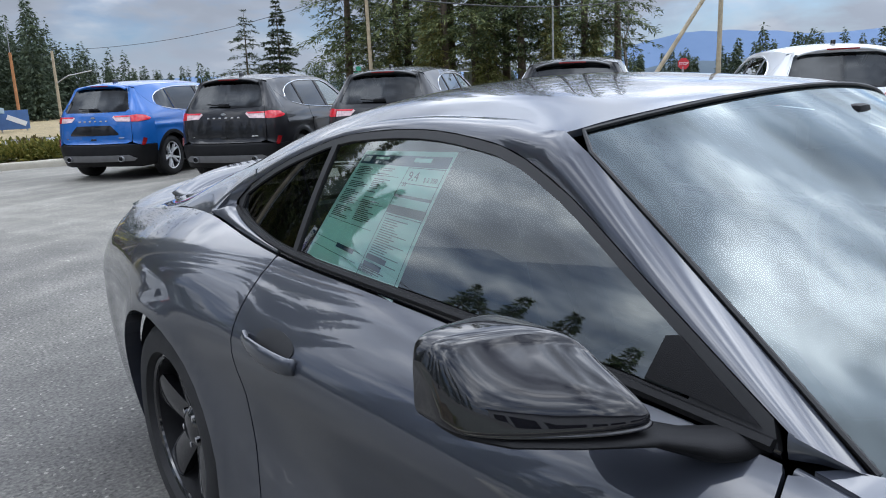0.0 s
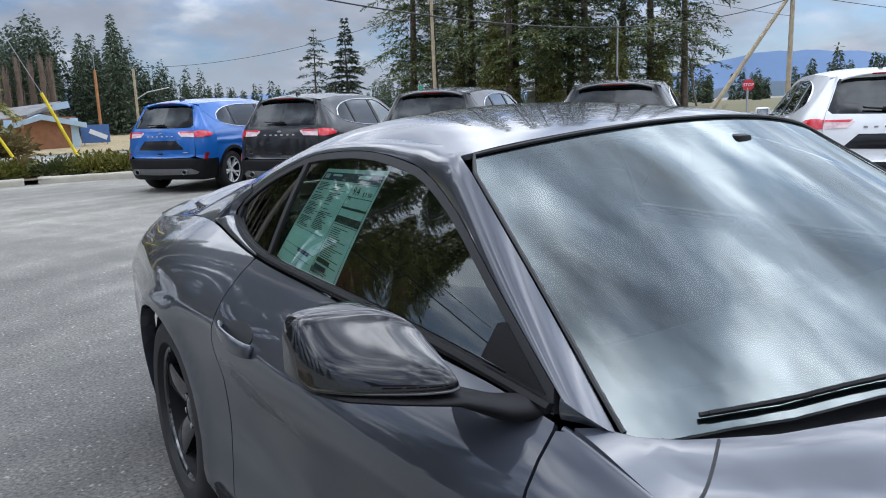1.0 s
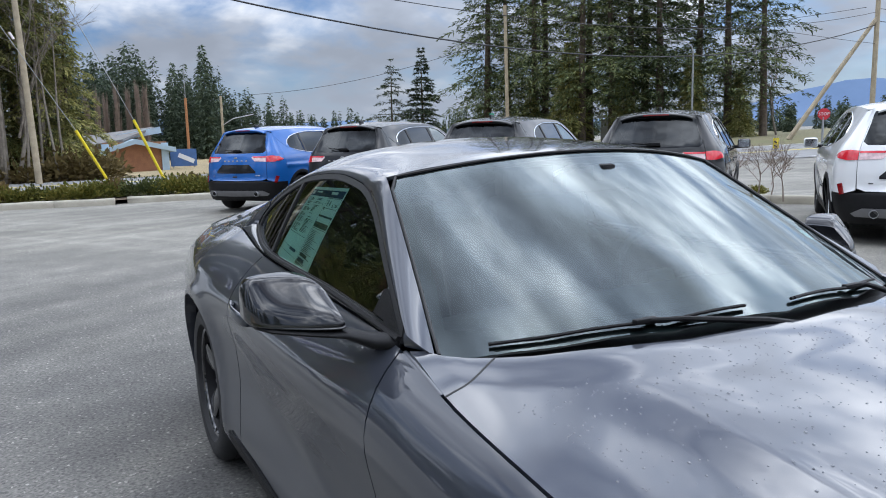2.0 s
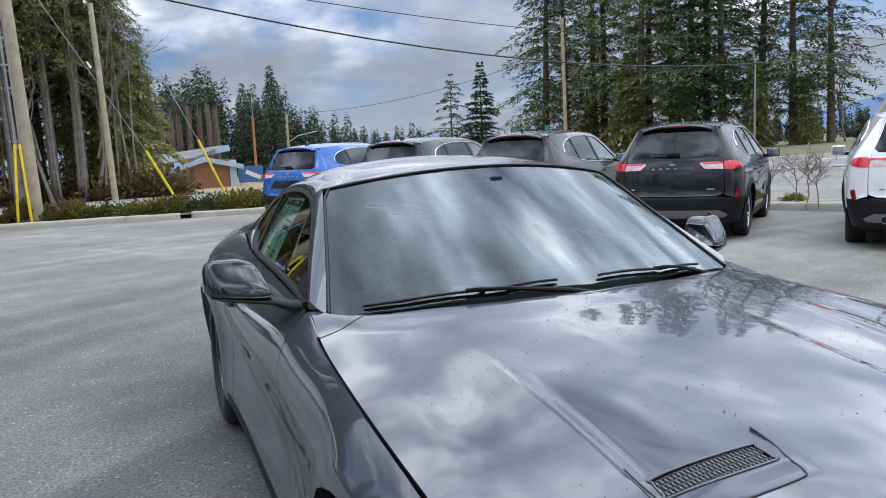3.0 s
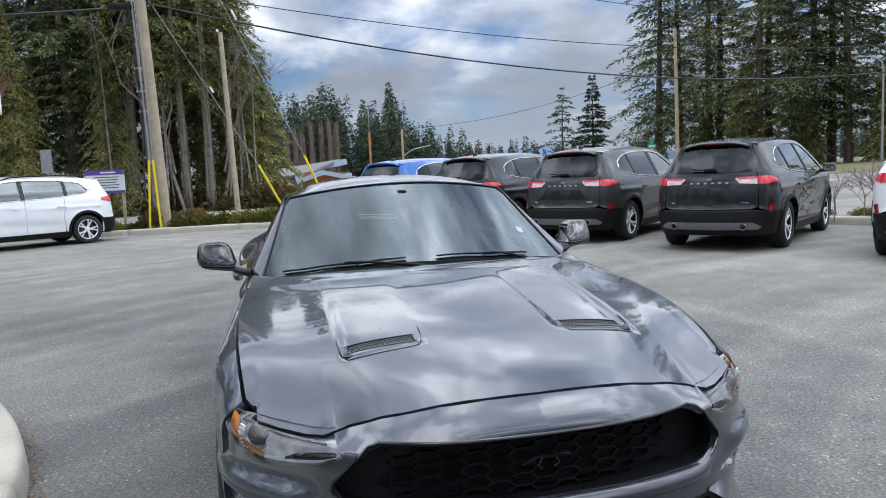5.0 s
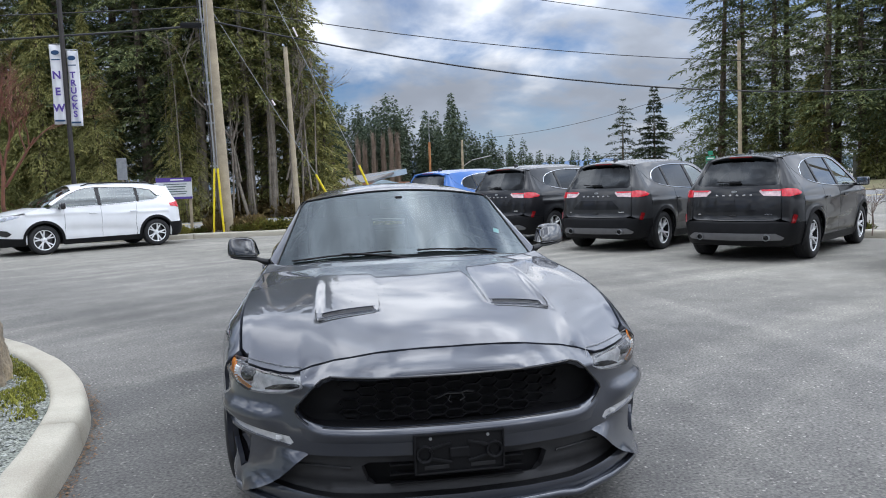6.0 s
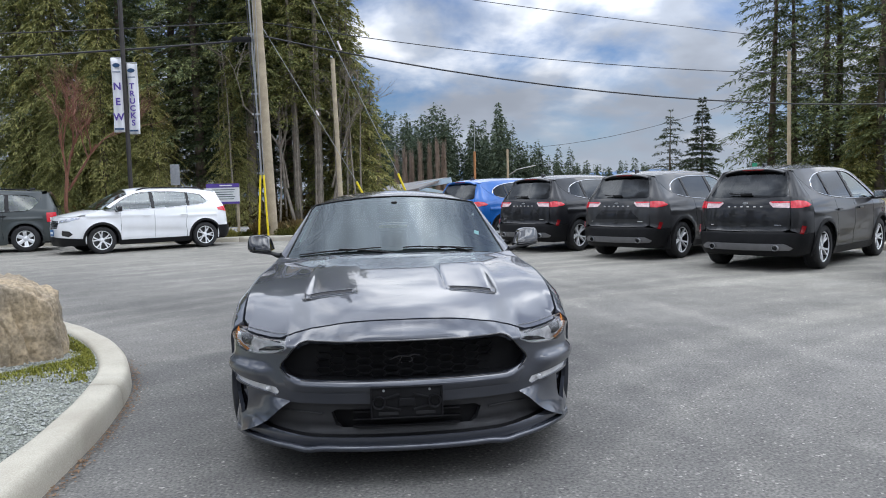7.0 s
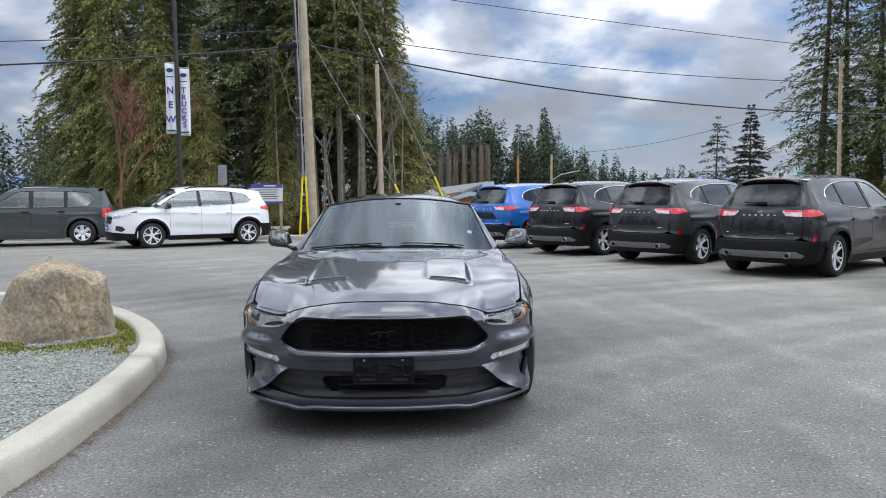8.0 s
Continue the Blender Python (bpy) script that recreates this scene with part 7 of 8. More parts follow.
def lot_pose(x, y, hx, hy, axle=-1.32):
    h = Vector((hx, hy)).normalized()
    return pose(x - axle * h.x, y - axle * h.y, 0, 0, 0, math.degrees(math.atan2(-h.x, h.y)))


def park_suvs():
    w_a = star_wheel("wheel", .350, .235, .238, ALLOY, 5, "twin")
    w_old = star_wheel("wheel", .345, .235, .236, ALLOY, 5, "twin")
    w_box = star_wheel("wheel", .36, .24, .222, ALLOY, 6, "single")
    first = suv(PAINT_DARK, BLACK_PLASTIC, "dark graphite suv seen from behind, parked at an angle", NEW_SUV, w_a, "new")
    bx, by, dx, dy = 6.27, 6.09, 1.319, -2.377
    H = (.775, .63)
    first.matrix_basis = lot_pose(bx, by, *H)
    c = copy_thing(first, lot_pose(bx - dx + .02, by - dy + .05, *H)); repaint(c, PAINT_DARK, PAINT_GREY)
    c["label"] = "mid grey suv with mud flaps, parked between two darker ones"
    for s in (-1, 1): part("mud_flap", box_bm(.26, .015, .26, (s * .78, -1.80, .34), .004), BLACK_PLASTIC, c)
    c = copy_thing(first, lot_pose(bx - 2 * dx, by - 2 * dy, *H)); repaint(c, PAINT_DARK, PAINT_BLACKISH)
    c["label"] = "near-black suv parked beside the blue one"
    c = copy_thing(first, lot_pose(bx - 3 * dx, by - 3 * dy, *H)); repaint(c, PAINT_DARK, PAINT_BLUE)
    c["label"] = "bright blue suv with black lower trim, end of the row"
    c = copy_thing(first, lot_pose(bx + 1.13 * dx, by + 1.13 * dy, *H)); repaint(c, PAINT_DARK, PAINT_WHITE)
    c["label"] = "white suv with black mirrors ending the parked row"
    o = suv(PAINT_WHITE, BLACK_PLASTIC, "white suv with black lower cladding parked along the kerb", OLD_SUV, w_old, "old")
    o.matrix_basis = lot_pose(-5.50, 15.95, -.82, -.58, -1.36) @ pose(0, 0, 0)
    b = suv(PAINT_SAGE, PAINT_SAGE, "dark green-grey boxy older suv parked behind the white one", BOX_SUV, w_box, "box")
    b.matrix_basis = lot_pose(-10.05, 16.1, -.95, -.30, -1.30)
    for w in (w_a, w_old, w_box):
        for o in (*w.children_recursive, w): bpy.data.objects.remove(o)


park_suvs()

# ---- trees ----
def leaf_material(name, color, color2, rough=0.75, trans=0.25):
    m = bpy.data.materials.new(name)
    m.use_nodes = True
    N, L = m.node_tree.nodes, m.node_tree.links
    b = N["Principled BSDF"]
    b.inputs["Roughness"].default_value = rough
    b.inputs["Specular IOR Level"].default_value = 0.25
    g = N.new("ShaderNodeNewGeometry")
    oi = N.new("ShaderNodeObjectInfo")
    r = N.new("ShaderNodeValToRGB")
    r.color_ramp.elements[0].color, r.color_ramp.elements[1].color = (*color, 1), (*color2, 1)
    L.new(g.outputs["Random Per Island"], r.inputs[0])
    hs = N.new("ShaderNodeHueSaturation")
    mr = N.new("ShaderNodeMapRange")
    mr.inputs["To Min"].default_value, mr.inputs["To Max"].default_value = 0.6, 1.55
    hue = N.new("ShaderNodeMapRange")
    hue.inputs["To Min"].default_value, hue.inputs["To Max"].default_value = 0.52, 0.487
    L.new(oi.outputs["Random"], hue.inputs["Value"]); L.new(hue.outputs[0], hs.inputs["Hue"])
    L.new(oi.outputs["Random"], mr.inputs["Value"]); L.new(mr.outputs[0], hs.inputs["Value"]); L.new(r.outputs[0], hs.inputs["Color"])
    L.new(hs.outputs[0], b.inputs["Base Color"])
    t = N.new("ShaderNodeBsdfTranslucent")
    L.new(hs.outputs[0], t.inputs[0])
    mix = N.new("ShaderNodeMixShader"); mix.inputs[0].default_value = trans
    L.new(b.outputs[0], mix.inputs[1]); L.new(t.outputs[0], mix.inputs[2])
    L.new(mix.outputs[0], N["Material Output"].inputs[0])
    return m


FIR = leaf_material("dark fir needles", (0.050, 0.075, 0.038), (0.19, 0.215, 0.09))
CEDAR = leaf_material("olive cedar fronds", (0.085, 0.105, 0.036), (0.30, 0.285, 0.10))
FIR_DARK = leaf_material("blue green spruce needles", (0.030, 0.045, 0.028), (0.085, 0.105, 0.055))
FIR_FAR = leaf_material("distant fir needles", (0.032, 0.048, 0.032), (0.075, 0.098, 0.060))
BROWN_LEAF = leaf_material("brown twigs and fern", (0.075, 0.055, 0.022), (0.15, 0.115, 0.045))
JUNIPER = leaf_material("yellow green juniper", (0.060, 0.075, 0.015), (0.19, 0.17, 0.04))
BUSH_GREEN = leaf_material("dark green shrub leaves", (0.030, 0.045, 0.015), (0.075, 0.085, 0.03))
BARK = material("grey brown bark", (0.16, 0.125, 0.095), 0.95, color2=(0.075, 0.058, 0.045), scale=5, bump=0.02, bump_scale=18)
BARK_PALE = material("pale lichen bark", (0.30, 0.265, 0.215), 0.95, color2=(0.15, 0.125, 0.10), scale=4, bump=0.01, bump_scale=20)
BARK_RED = material("red brown bark", (0.28, 0.115, 0.07), 0.7, color2=(0.16, 0.075, 0.05), scale=5, bump=0.006, bump_scale=20)
TWIG = material("bare poplar twigs", (0.27, 0.205, 0.165), 0.95, color2=(0.17, 0.13, 0.105), scale=2)


class Soup:
    """Vertices and faces gathered for one crown."""
    def __init__(self):
        self.V, self.F, self.n = [], [], 0

    def quads(self, A, B, C, D):
        k = len(A)
        self.V.append(np.stack([A, B, C, D], 1).reshape(-1, 3))
        i = self.n + 4 * np.arange(k)
        self.F.append(np.stack([i, i + 1, i + 2, i + 3], 1))
        self.n += 4 * k

    def mesh(self, name, mat):
        V, F = np.concatenate(self.V), np.concatenate(self.F)
        me = bpy.data.meshes.new(name)
        me.vertices.add(len(V)); me.vertices.foreach_set("co", V.ravel().astype(np.float32))
        me.loops.add(F.size); me.loops.foreach_set("vertex_index", F.ravel().astype(np.int32))
        me.polygons.add(len(F)); me.polygons.foreach_set("loop_start", np.arange(0, F.size, 4, dtype=np.int32))
        me.update(calc_edges=True)
        me.materials.append(mat)
        return me


def sprigs(soup, rng, P, D, length, width, droop):
    """Narrow bent leaves at points P that point along D."""
    k = len(P)
    D = D + rng.normal(scale=.35, size=(k, 3)); D[:, 2] -= droop
    D /= np.linalg.norm(D, axis=1)[:, None] + 1e-9
    S = np.cross(D, rng.normal(size=(k, 3)) * .5 + np.array([0, 0, 1])); S /= np.linalg.norm(S, axis=1)[:, None] + 1e-9
    l = length * rng.uniform(.6, 1.3, (k, 1)); w = width * rng.uniform(.6, 1.3, (k, 1))
    M = P + D * l * .45 + np.array([0, 0, .02])
    soup.quads(P, M + S * w, P + D * l - np.array([0, 0, 1]) * l * droop * .3, M - S * w)


def conifer_meshes(seed, h, r, bare, layers, per, needle, mat, droop=.35, uneven=.3, bark=BARK, tip=1.0, dense_k=1.9):
    rng = np.random.default_rng(seed)
    soup = Soup()
    limbs = bmesh.new()
    lean = rng.normal(scale=.012, size=2)
    tr = .011 * h + .06
    trunk = [(lean[0] * z + .04 * math.sin(z * .4 + seed), lean[1] * z, z) for z in np.linspace(0, h * .97, 9)]
    limbs = tube_bm(trunk, [tr * (1 - .93 * i / 8) for i in range(9)], 8)
    for L in range(layers):
        f = (L + rng.uniform(0, .8)) / layers
        z = bare * h + (1 - bare) * h * f
        prof = (1 - f) ** tip * (.55 + .45 * min(1, f * 5 + .25))
        k = rng.integers(4, 7)
        a0 = rng.uniform(0, 6.28)
        for b in range(k):
            a = a0 + 6.283 * b / k + rng.normal(scale=.35)
            ln = r * prof * rng.uniform(1 - uneven * 1.6, 1 + uneven) + .15
            if rng.uniform() < .06: continue
            n = max(4, int(dense_k * per * ln / r + 3))
            t = rng.uniform(.12, 1.0, n) ** .8
            rise = rng.uniform(.02, .25)
            dz = rise * ln * t - droop * ln * t * t
            ax = np.array([math.cos(a), math.sin(a), 0])
            cx = np.array([lean[0] * z, lean[1] * z, z])
            side = np.array([-ax[1], ax[0], 0])
            sp = rng.normal(size=n) * .16 * ln * (1.1 - .6 * t)
            P = cx + ax * (ln * t)[:, None] + side * sp[:, None] + np.array([0, 0, 1]) * dz[:, None]
            D = ax * .8 + side * (np.sign(sp) * .6)[:, None]
            sprigs(soup, rng, P, D, needle, needle * .13, droop * .7)
            if ln > .6 and rng.uniform() < .5:
                pts = [tuple(cx + ax * (ln * s) + np.array([0, 0, rise * ln * s - droop * ln * s * s])) for s in (0, .35, .7)]
                limbs = join_bm(limbs, tube_bm(pts, [.035, .022, .01], 4, False))
    return limbs, soup.mesh("crown", mat), bark


def tree_thing(name, made, label, cat="tree", group=""):
    limbs, crown, bark = made
    t = empty(name)
    tagged(t, label, cat, group)
    part("trunk", limbs, bark, t, smooth=True, sharp=80)
    c = new("crown", crown); c.parent = t
    return t


def stand(proto, places, tilt=1.5, seed=1):
    """The prototype goes to the first place, copies to the others: x, y, scale."""
    rng = random.Random(seed)
    for i, (x, y, s) in enumerate(places):
        m = pose(x, y, float(terrain(x, y)) - .1, rng.uniform(-tilt, tilt), rng.uniform(-tilt, tilt), rng.uniform(0, 360))
        if i == 0:
            proto.matrix_basis = m @ Matrix.Scale(s, 4)
        else:
            c = copy_thing(proto, m)
            c.scale = (s, s, s)


def left_grove():
    g = "grove across the road"
    stand(tree_thing("fir_tree", conifer_meshes(1, 25, 3.6, .10, 90, 90, .25, FIR, .38), "tall dense dark green fir across the road", group=g),
          [(-12.0, 38, 1), (-8.3, 36.5, .95), (-15.5, 41, 1.1), (-5.6, 39, 1.05), (-18.5, 44, 1.1), (-10, 43, 1.15)], seed=2)
    stand(tree_thing("fir_tree", conifer_meshes(2, 24, 3.0, .22, 72, 66, .28, FIR, .42, .55), "tall fir with gaps between its branches", group=g),
          [(-9.8, 35.6, 1), (-6.9, 41, 1.1), (-13.8, 36.2, .9), (-3.9, 37.5, .95), (-21, 42, 1)], seed=3)
    stand(tree_thing("cedar_tree", conifer_meshes(3, 20, 3.3, .04, 84, 100, .25, CEDAR, .75, .45), "olive green cedar with drooping fronds", group=g),
          [(-17.6, 36.5, 1), (-14.6, 34.8, .72), (-11.6, 34.5, .55), (-20.2, 38, 1.0), (-7.9, 34.3, .5), (-16.4, 34.6, .5), (-12.9, 34.0, .45)], seed=4)
    stand(tree_thing("sparse_tree", conifer_meshes(5, 19, 2.0, .34, 46, 34, .27, CEDAR, .55, .7, BARK_PALE), "thin tree with a bare pale trunk", group=g),
          [(-5.9, 33.9, 1), (-4.5, 34.6, .9), (-3.4, 34.2, 1.0), (-2.6, 35.6, .85), (-7.0, 34.4, 1.05), (-1.9, 36, .72), (-4.0, 36.5, 1.1), (-2.9, 37.5, .9)], tilt=3, seed=5)
    stand(tree_thing("scrubby_tree", conifer_meshes(6, 11, 2.3, .08, 50, 56, .26, CEDAR, .5, .6), "olive scrubby tree at the edge of the grove", group=g),
          [(-1.7, 36.3, 1), (-.9, 36.6, .75), (-3.6, 36.0, .8)], seed=6)


left_grove()


def right_grove():
    g = "grove on the far right"
    stand(tree_thing("fir_tree", conifer_meshes(11, 27, 3.9, .10, 70, 60, .42, FIR, .42, .8, dense_k=1.15), "tall ragged fir with a bare lower trunk", group=g),
          [(34.8, 59.0, 1.05), (38.0, 55.5, 1.05), (40.9, 48.3, 1.0), (43.9, 45.8, 1.05), (47.9, 42.3, 1.0), (38.9, 55.3, 1.1), (45.4, 49.3, 1.1)], tilt=1, seed=7)
    stand(tree_thing("fir_tree", conifer_meshes(12, 26, 3.1, .14, 54, 50, .42, FIR, .38, .9, dense_k=1.1), "tall thin fir with gaps showing sky", group=g),
          [(36.4, 57.6, 1), (38.8, 49.8, 1.05), (42.4, 47.8, 1.1), (46.7, 44.5, 1.05), (49.7, 40.3, .95), (41.6, 52.3, 1.1)], tilt=1, seed=8)
    stand(tree_thing("cedar_tree", conifer_meshes(13, 9, 2.2, .05, 44, 24, .5, CEDAR, .5, .4), "small olive cedar below the tall firs", group=g),
          [(37.9, 50.8, 1), (41.2, 47.1, .7), (48.0, 41.1, .6), (36.9, 54.8, .6), (45.2, 43.5, .8)], seed=9)
    stand(tree_thing("fir_tree", conifer_meshes(14, 10.5, 2.5, .05, 34, 70, .34, FIR_DARK, .22, .35), "single neat fir standing against the sky"), [(32.2, 67.4, 1)], tilt=.5)
    stand(tree_thing("scraggly_tree", conifer_meshes(15, 9.6, 2.6, .15, 20, 34, .34, FIR_DARK, .30, .95), "scraggly thin-crowned tree against the sky"), [(29.3, 68.7, 1)], tilt=2)


right_grove()


def forest_band():
    """Far wooded slope, one body of many small conifers."""
    rng = np.random.default_rng(21)
    soup = Soup()
    spots = []
    for _ in range(170):
        u = rng.uniform(-.25, 1.0)
        x = 3 + 34 * u + rng.normal(scale=1.0)
        y = rng.uniform(105, 135)
        hh = np.interp(u, (-.25, 0, .25, .45, .55, .7, .85, 1.0), (17, 16.5, 15, 14.5, 12, 9, 7, 5)) * rng.uniform(.7, 1.12)
        spots.append((x, y, hh))
    for _ in range(90): spots.append((rng.uniform(-95, -40), rng.uniform(70, 110), rng.uniform(9, 15)))
    for _ in range(110): spots.append((rng.uniform(34, 120), rng.uniform(95, 150), rng.uniform(3.5, 7)))
    for _ in range(60): spots.append((rng.uniform(56, 100), rng.uniform(30, 80), rng.uniform(2.5, 5)))
    for x, y, h in spots:
        n = int(240 + 40 * h)
        f = 1 - rng.uniform(0, 1, n) ** .62 * .97
        a = rng.uniform(0, 6.28, n)
        rr = (.25 * h) * (1 - f) ** .85 * (.72 + .28 * np.cos(f * h * 5.5)) * (rng.uniform(.2, 1.15, n)) + .03
        z0 = float(terrain(x, y)) - .3
        P = np.stack([x + rr * np.cos(a) * .6, y + rr * np.sin(a) * .6, z0 + h * f + .1], 1)
        D = np.stack([np.cos(a), np.sin(a), -.15 + 0 * a], 1)
        sprigs(soup, rng, P, D * 1.0, .36 + .018 * h, .07 + .005 * h, .25)
    ob = new("far_forest", soup.mesh("far_forest", FIR_FAR))
    tagged(ob, "dark conifer forest on the far slope", "forest", kind="stuff")


forest_band()


def bare_tree(name, seed, h, label, mat, spread, levels=4, forks=3, r0=.09, up=.35, trunks=1):
    rng = random.Random(seed)
    bm = bmesh.new()

    def grow(p, d, ln, r, lev):
        nonlocal bm
        q = p + d * ln * .5 + Vector((rng.gauss(0, .05), rng.gauss(0, .05), 0)) * ln
        e = p + d * ln
        bm = join_bm(bm, tube_bm([p, q, e], [r, r * .8, r * .62], 5 if lev > 1 else 3, False))
        if lev == 0: return
        for k in range(forks):
            nd = (d + Vector((rng.gauss(0, spread), rng.gauss(0, spread), rng.gauss(up * .3, .25)))).normalized()
            s = p + (e - p) * rng.uniform(.45, 1.0)
            grow(s, nd, ln * rng.uniform(.55, .8), r * .58, lev - 1)
    for k in range(trunks):
        grow(Vector((rng.gauss(0, .12) * (trunks - 1), rng.gauss(0, .1) * (trunks - 1), 0)), Vector((rng.gauss(0, .08), rng.gauss(0, .08), 1)).normalized(), h * .38, r0, levels)
    t = part(name, bm, mat, None, smooth=True, sharp=180)
    return tagged(t, label, "tree")


bt = bare_tree("bare_tree", 5, 6.2, "leafless tree with a red brown trunk", BARK_RED, .40, 6, 3, .075, .55)
bt.matrix_basis = pose(-10.3, 19.6, .0)
bt = bare_tree("bare_tree", 9, 11, "leafless pale tree at the grove's edge", BARK_PALE, .45, 5, 3, .10, .5)
bt.matrix_basis = pose(-2.9, 33.6, -.2)
copy_thing(bt, pose(-4.6, 33.4, -.2, 0, 0, 130))
copy_thing(bt, pose(51, 40, .4, 0, 0, 70))


def saplings():
    """Thin bare stems that crowd the edge of the grove."""
    rng = random.Random(41)
    for k in range(16):
        h = rng.uniform(6.0, 10.5)
        lx, ly = rng.gauss(0, .03), rng.gauss(0, .03)
        stem = [(lx * z + .05 * math.sin(z * .9 + k), ly * z, z) for z in np.linspace(0, h, 8)]
        t = empty("bare_sapling")
        part("trunk", tube_bm(stem, [.065 * (1 - .85 * i / 7) for i in range(8)], 6), BARK_PALE, t, smooth=True, sharp=180)
        g, n, soup = np.random.default_rng(60 + k), 70, Soup()
        z, a = g.uniform(.35, .98, n) * h, g.uniform(0, 6.28, n)
        P = np.stack([lx * z + .05 * np.sin(z * .9 + k), ly * z, z], 1)
        D = np.stack([np.cos(a), np.sin(a), g.uniform(.3, 1.2, n)], 1) * g.uniform(.25, .8, (n, 1))
        S = np.stack([-np.sin(a), np.cos(a), 0 * a], 1) * .010
        soup.quads(P - S, P + S, P + D + S * .3, P + D - S * .3)
        c = new("crown", soup.mesh("crown", TWIG)); c.parent = t
        x, y = -8.6 + k * .5 + rng.uniform(-.2, .2), rng.uniform(33.3, 34.6)
        t.matrix_basis = pose(x, y, float(terrain(x, y)) - .1)
        tagged(t, "thin leafless sapling with a pale stem", "tree", "saplings at the grove's edge")


saplings()


def poplars():
    """Columns of upright bare twigs."""
    rng = np.random.default_rng(8)
    for k, (x, y, h) in enumerate([(1.6, 78, 7.4), (2.5, 77, 7.7), (3.3, 79, 7.2), (4.2, 77, 8.3), (5.3, 78, 8.0), (6.1, 77, 8.5), (6.9, 78, 8.2), (-.4, 79, 7.5)]):
        soup = Soup()
        n = 340
        a, rr = rng.uniform(0, 6.28, n), rng.uniform(.02, .42, n)
        z = rng.uniform(.3, h * .82, n)
        P = np.stack([rr * np.cos(a) * (1 - .5 * z / h), rr * np.sin(a) * (1 - .5 * z / h), z], 1)
        l = rng.uniform(.8, 1.9, (n, 1))
        D = np.stack([np.cos(a) * .08, np.sin(a) * .08, 1 + 0 * a], 1)
        S = np.stack([-np.sin(a), np.cos(a), 0 * a], 1) * .035
        soup.quads(P - S, P + S, P + D * l + S * .2, P + D * l - S * .2)
        t = empty("poplar_tree", pose(x, y, float(terrain(x, y))))
        tagged(t, "narrow leafless poplar with upright pale twigs", "tree", "row of bare poplars")
        part("trunk", tube_bm([(0, 0, 0), (0, 0, h * .8)], [.13, .03], 6), BARK_PALE, t)
        c = new("crown", soup.mesh("crown", TWIG)); c.parent = t


poplars()


def shrub(seed, rx, ry, h, mat, n, leaf=.11, spike=.2):
    rng = np.random.default_rng(seed)
    soup = Soup()
    a, e = rng.uniform(0, 6.28, n), np.arccos(rng.uniform(0, 1, n))
    rad = rng.uniform(.45, 1.0, n) * (1 + .22 * np.sin(3 * a + seed) + .12 * np.sin(7 * a))
    P = np.stack([rx * rad * np.cos(a) * np.sin(e), ry * rad * np.sin(a) * np.sin(e), h * rad * np.cos(e) * .9 + .02], 1)
    D = np.stack([np.cos(a) * np.sin(e), np.sin(a) * np.sin(e), np.cos(e) + spike], 1)
    sprigs(soup, rng, P, D, leaf, leaf * .28, .05)
    return soup.mesh("shrub", mat)


def shrubs():
    rng = random.Random(3)
    jun = [shrub(k, .85, .55, .42, JUNIPER, 1500) for k in (1, 2, 3)]
    grn = [shrub(k, .75, .55, .45, BUSH_GREEN, 1300) for k in (4, 5)]
    brn = [shrub(k, .45, .40, .45, BROWN_LEAF, 700, .16, 1.0) for k in (6, 7)]

    def put(me, x, y, s, name, label):
        ob = new(name, me)
        ob.matrix_basis = pose(x, y, float(terrain(x, y)) + .10, 0, 0, rng.uniform(0, 360)) @ Matrix.Scale(s, 4)
        tagged(ob, label, "shrub", "shrubs on the planting strip")
    for x in (-2.5, -1.9, -1.2, -.6): put(jun[rng.randrange(3)], x, 17.95 + rng.uniform(-.1, .3), rng.uniform(.75, 1.0), "juniper_shrub", "low yellow green juniper behind the kerb")
    for x in (.45, 1.2, 2.0, 2.7, 3.4): put((grn + jun)[rng.randrange(5)], x, 17.75 + rng.uniform(-.1, .3), rng.uniform(.85, 1.1), "juniper_shrub", "low spreading green juniper behind the kerb")
    for x in (-4.4, -4.9, -5.4, -3.1, -5.9, -6.4): put(jun[rng.randrange(3)], x, 18.0 + rng.uniform(-.1, .4), rng.uniform(.4, .6), "grass_tuft", "small yellow green tuft in the soil strip")
    for x in (-3.4, -3.0, -2.8, -.2, 1.6, -4.0): put(brn[rng.randrange(2)], x, 18.5 + rng.uniform(-.2, .4), rng.uniform(.7, 1.0), "dead_shrub", "brown dead shrub in the soil strip")
    for x, y in ((9.9, 8.6), (10.3, 7.9), (10.9, 6.6)): put(jun[1], x + .35, y + .2, .35, "juniper_shrub", "small shrub beyond the lot kerb")
    # undergrowth below the grove, one mass
    soup = Soup()
    g = np.random.default_rng(31)
    for k in range(150):
        x, y = g.uniform(-26, 1.2), g.uniform(33.2, 36.5)
        n, s = 110, g.uniform(.5, 1.5)
        a, e = g.uniform(0, 6.28, n), np.arccos(g.uniform(0, 1, n))
        rad = g.uniform(.4, 1.0, n) * s
        z0 = float(terrain(x, y))
        P = np.stack([x + rad * np.cos(a) * np.sin(e), y + rad * np.sin(a) * np.sin(e), z0 + 1.1 * rad * np.cos(e)], 1)
        D = np.stack([np.cos(a) * np.sin(e), np.sin(a) * np.sin(e), np.cos(e)], 1)
        sprigs(soup, g, P, D, .34, .09, .1)
    tagged(new("undergrowth", soup.mesh("undergrowth", BROWN_LEAF)), "brown green tangled undergrowth below the trees", "undergrowth", kind="stuff")
    b = bare_tree("bare_shrub", 12, 1.3, "leafless twiggy shrub beyond the kerb", TWIG, .7, 4, 4, .014, .5, 4)
    b["category"] = "shrub"
    b.matrix_basis = pose(10.25, 7.75, .05)


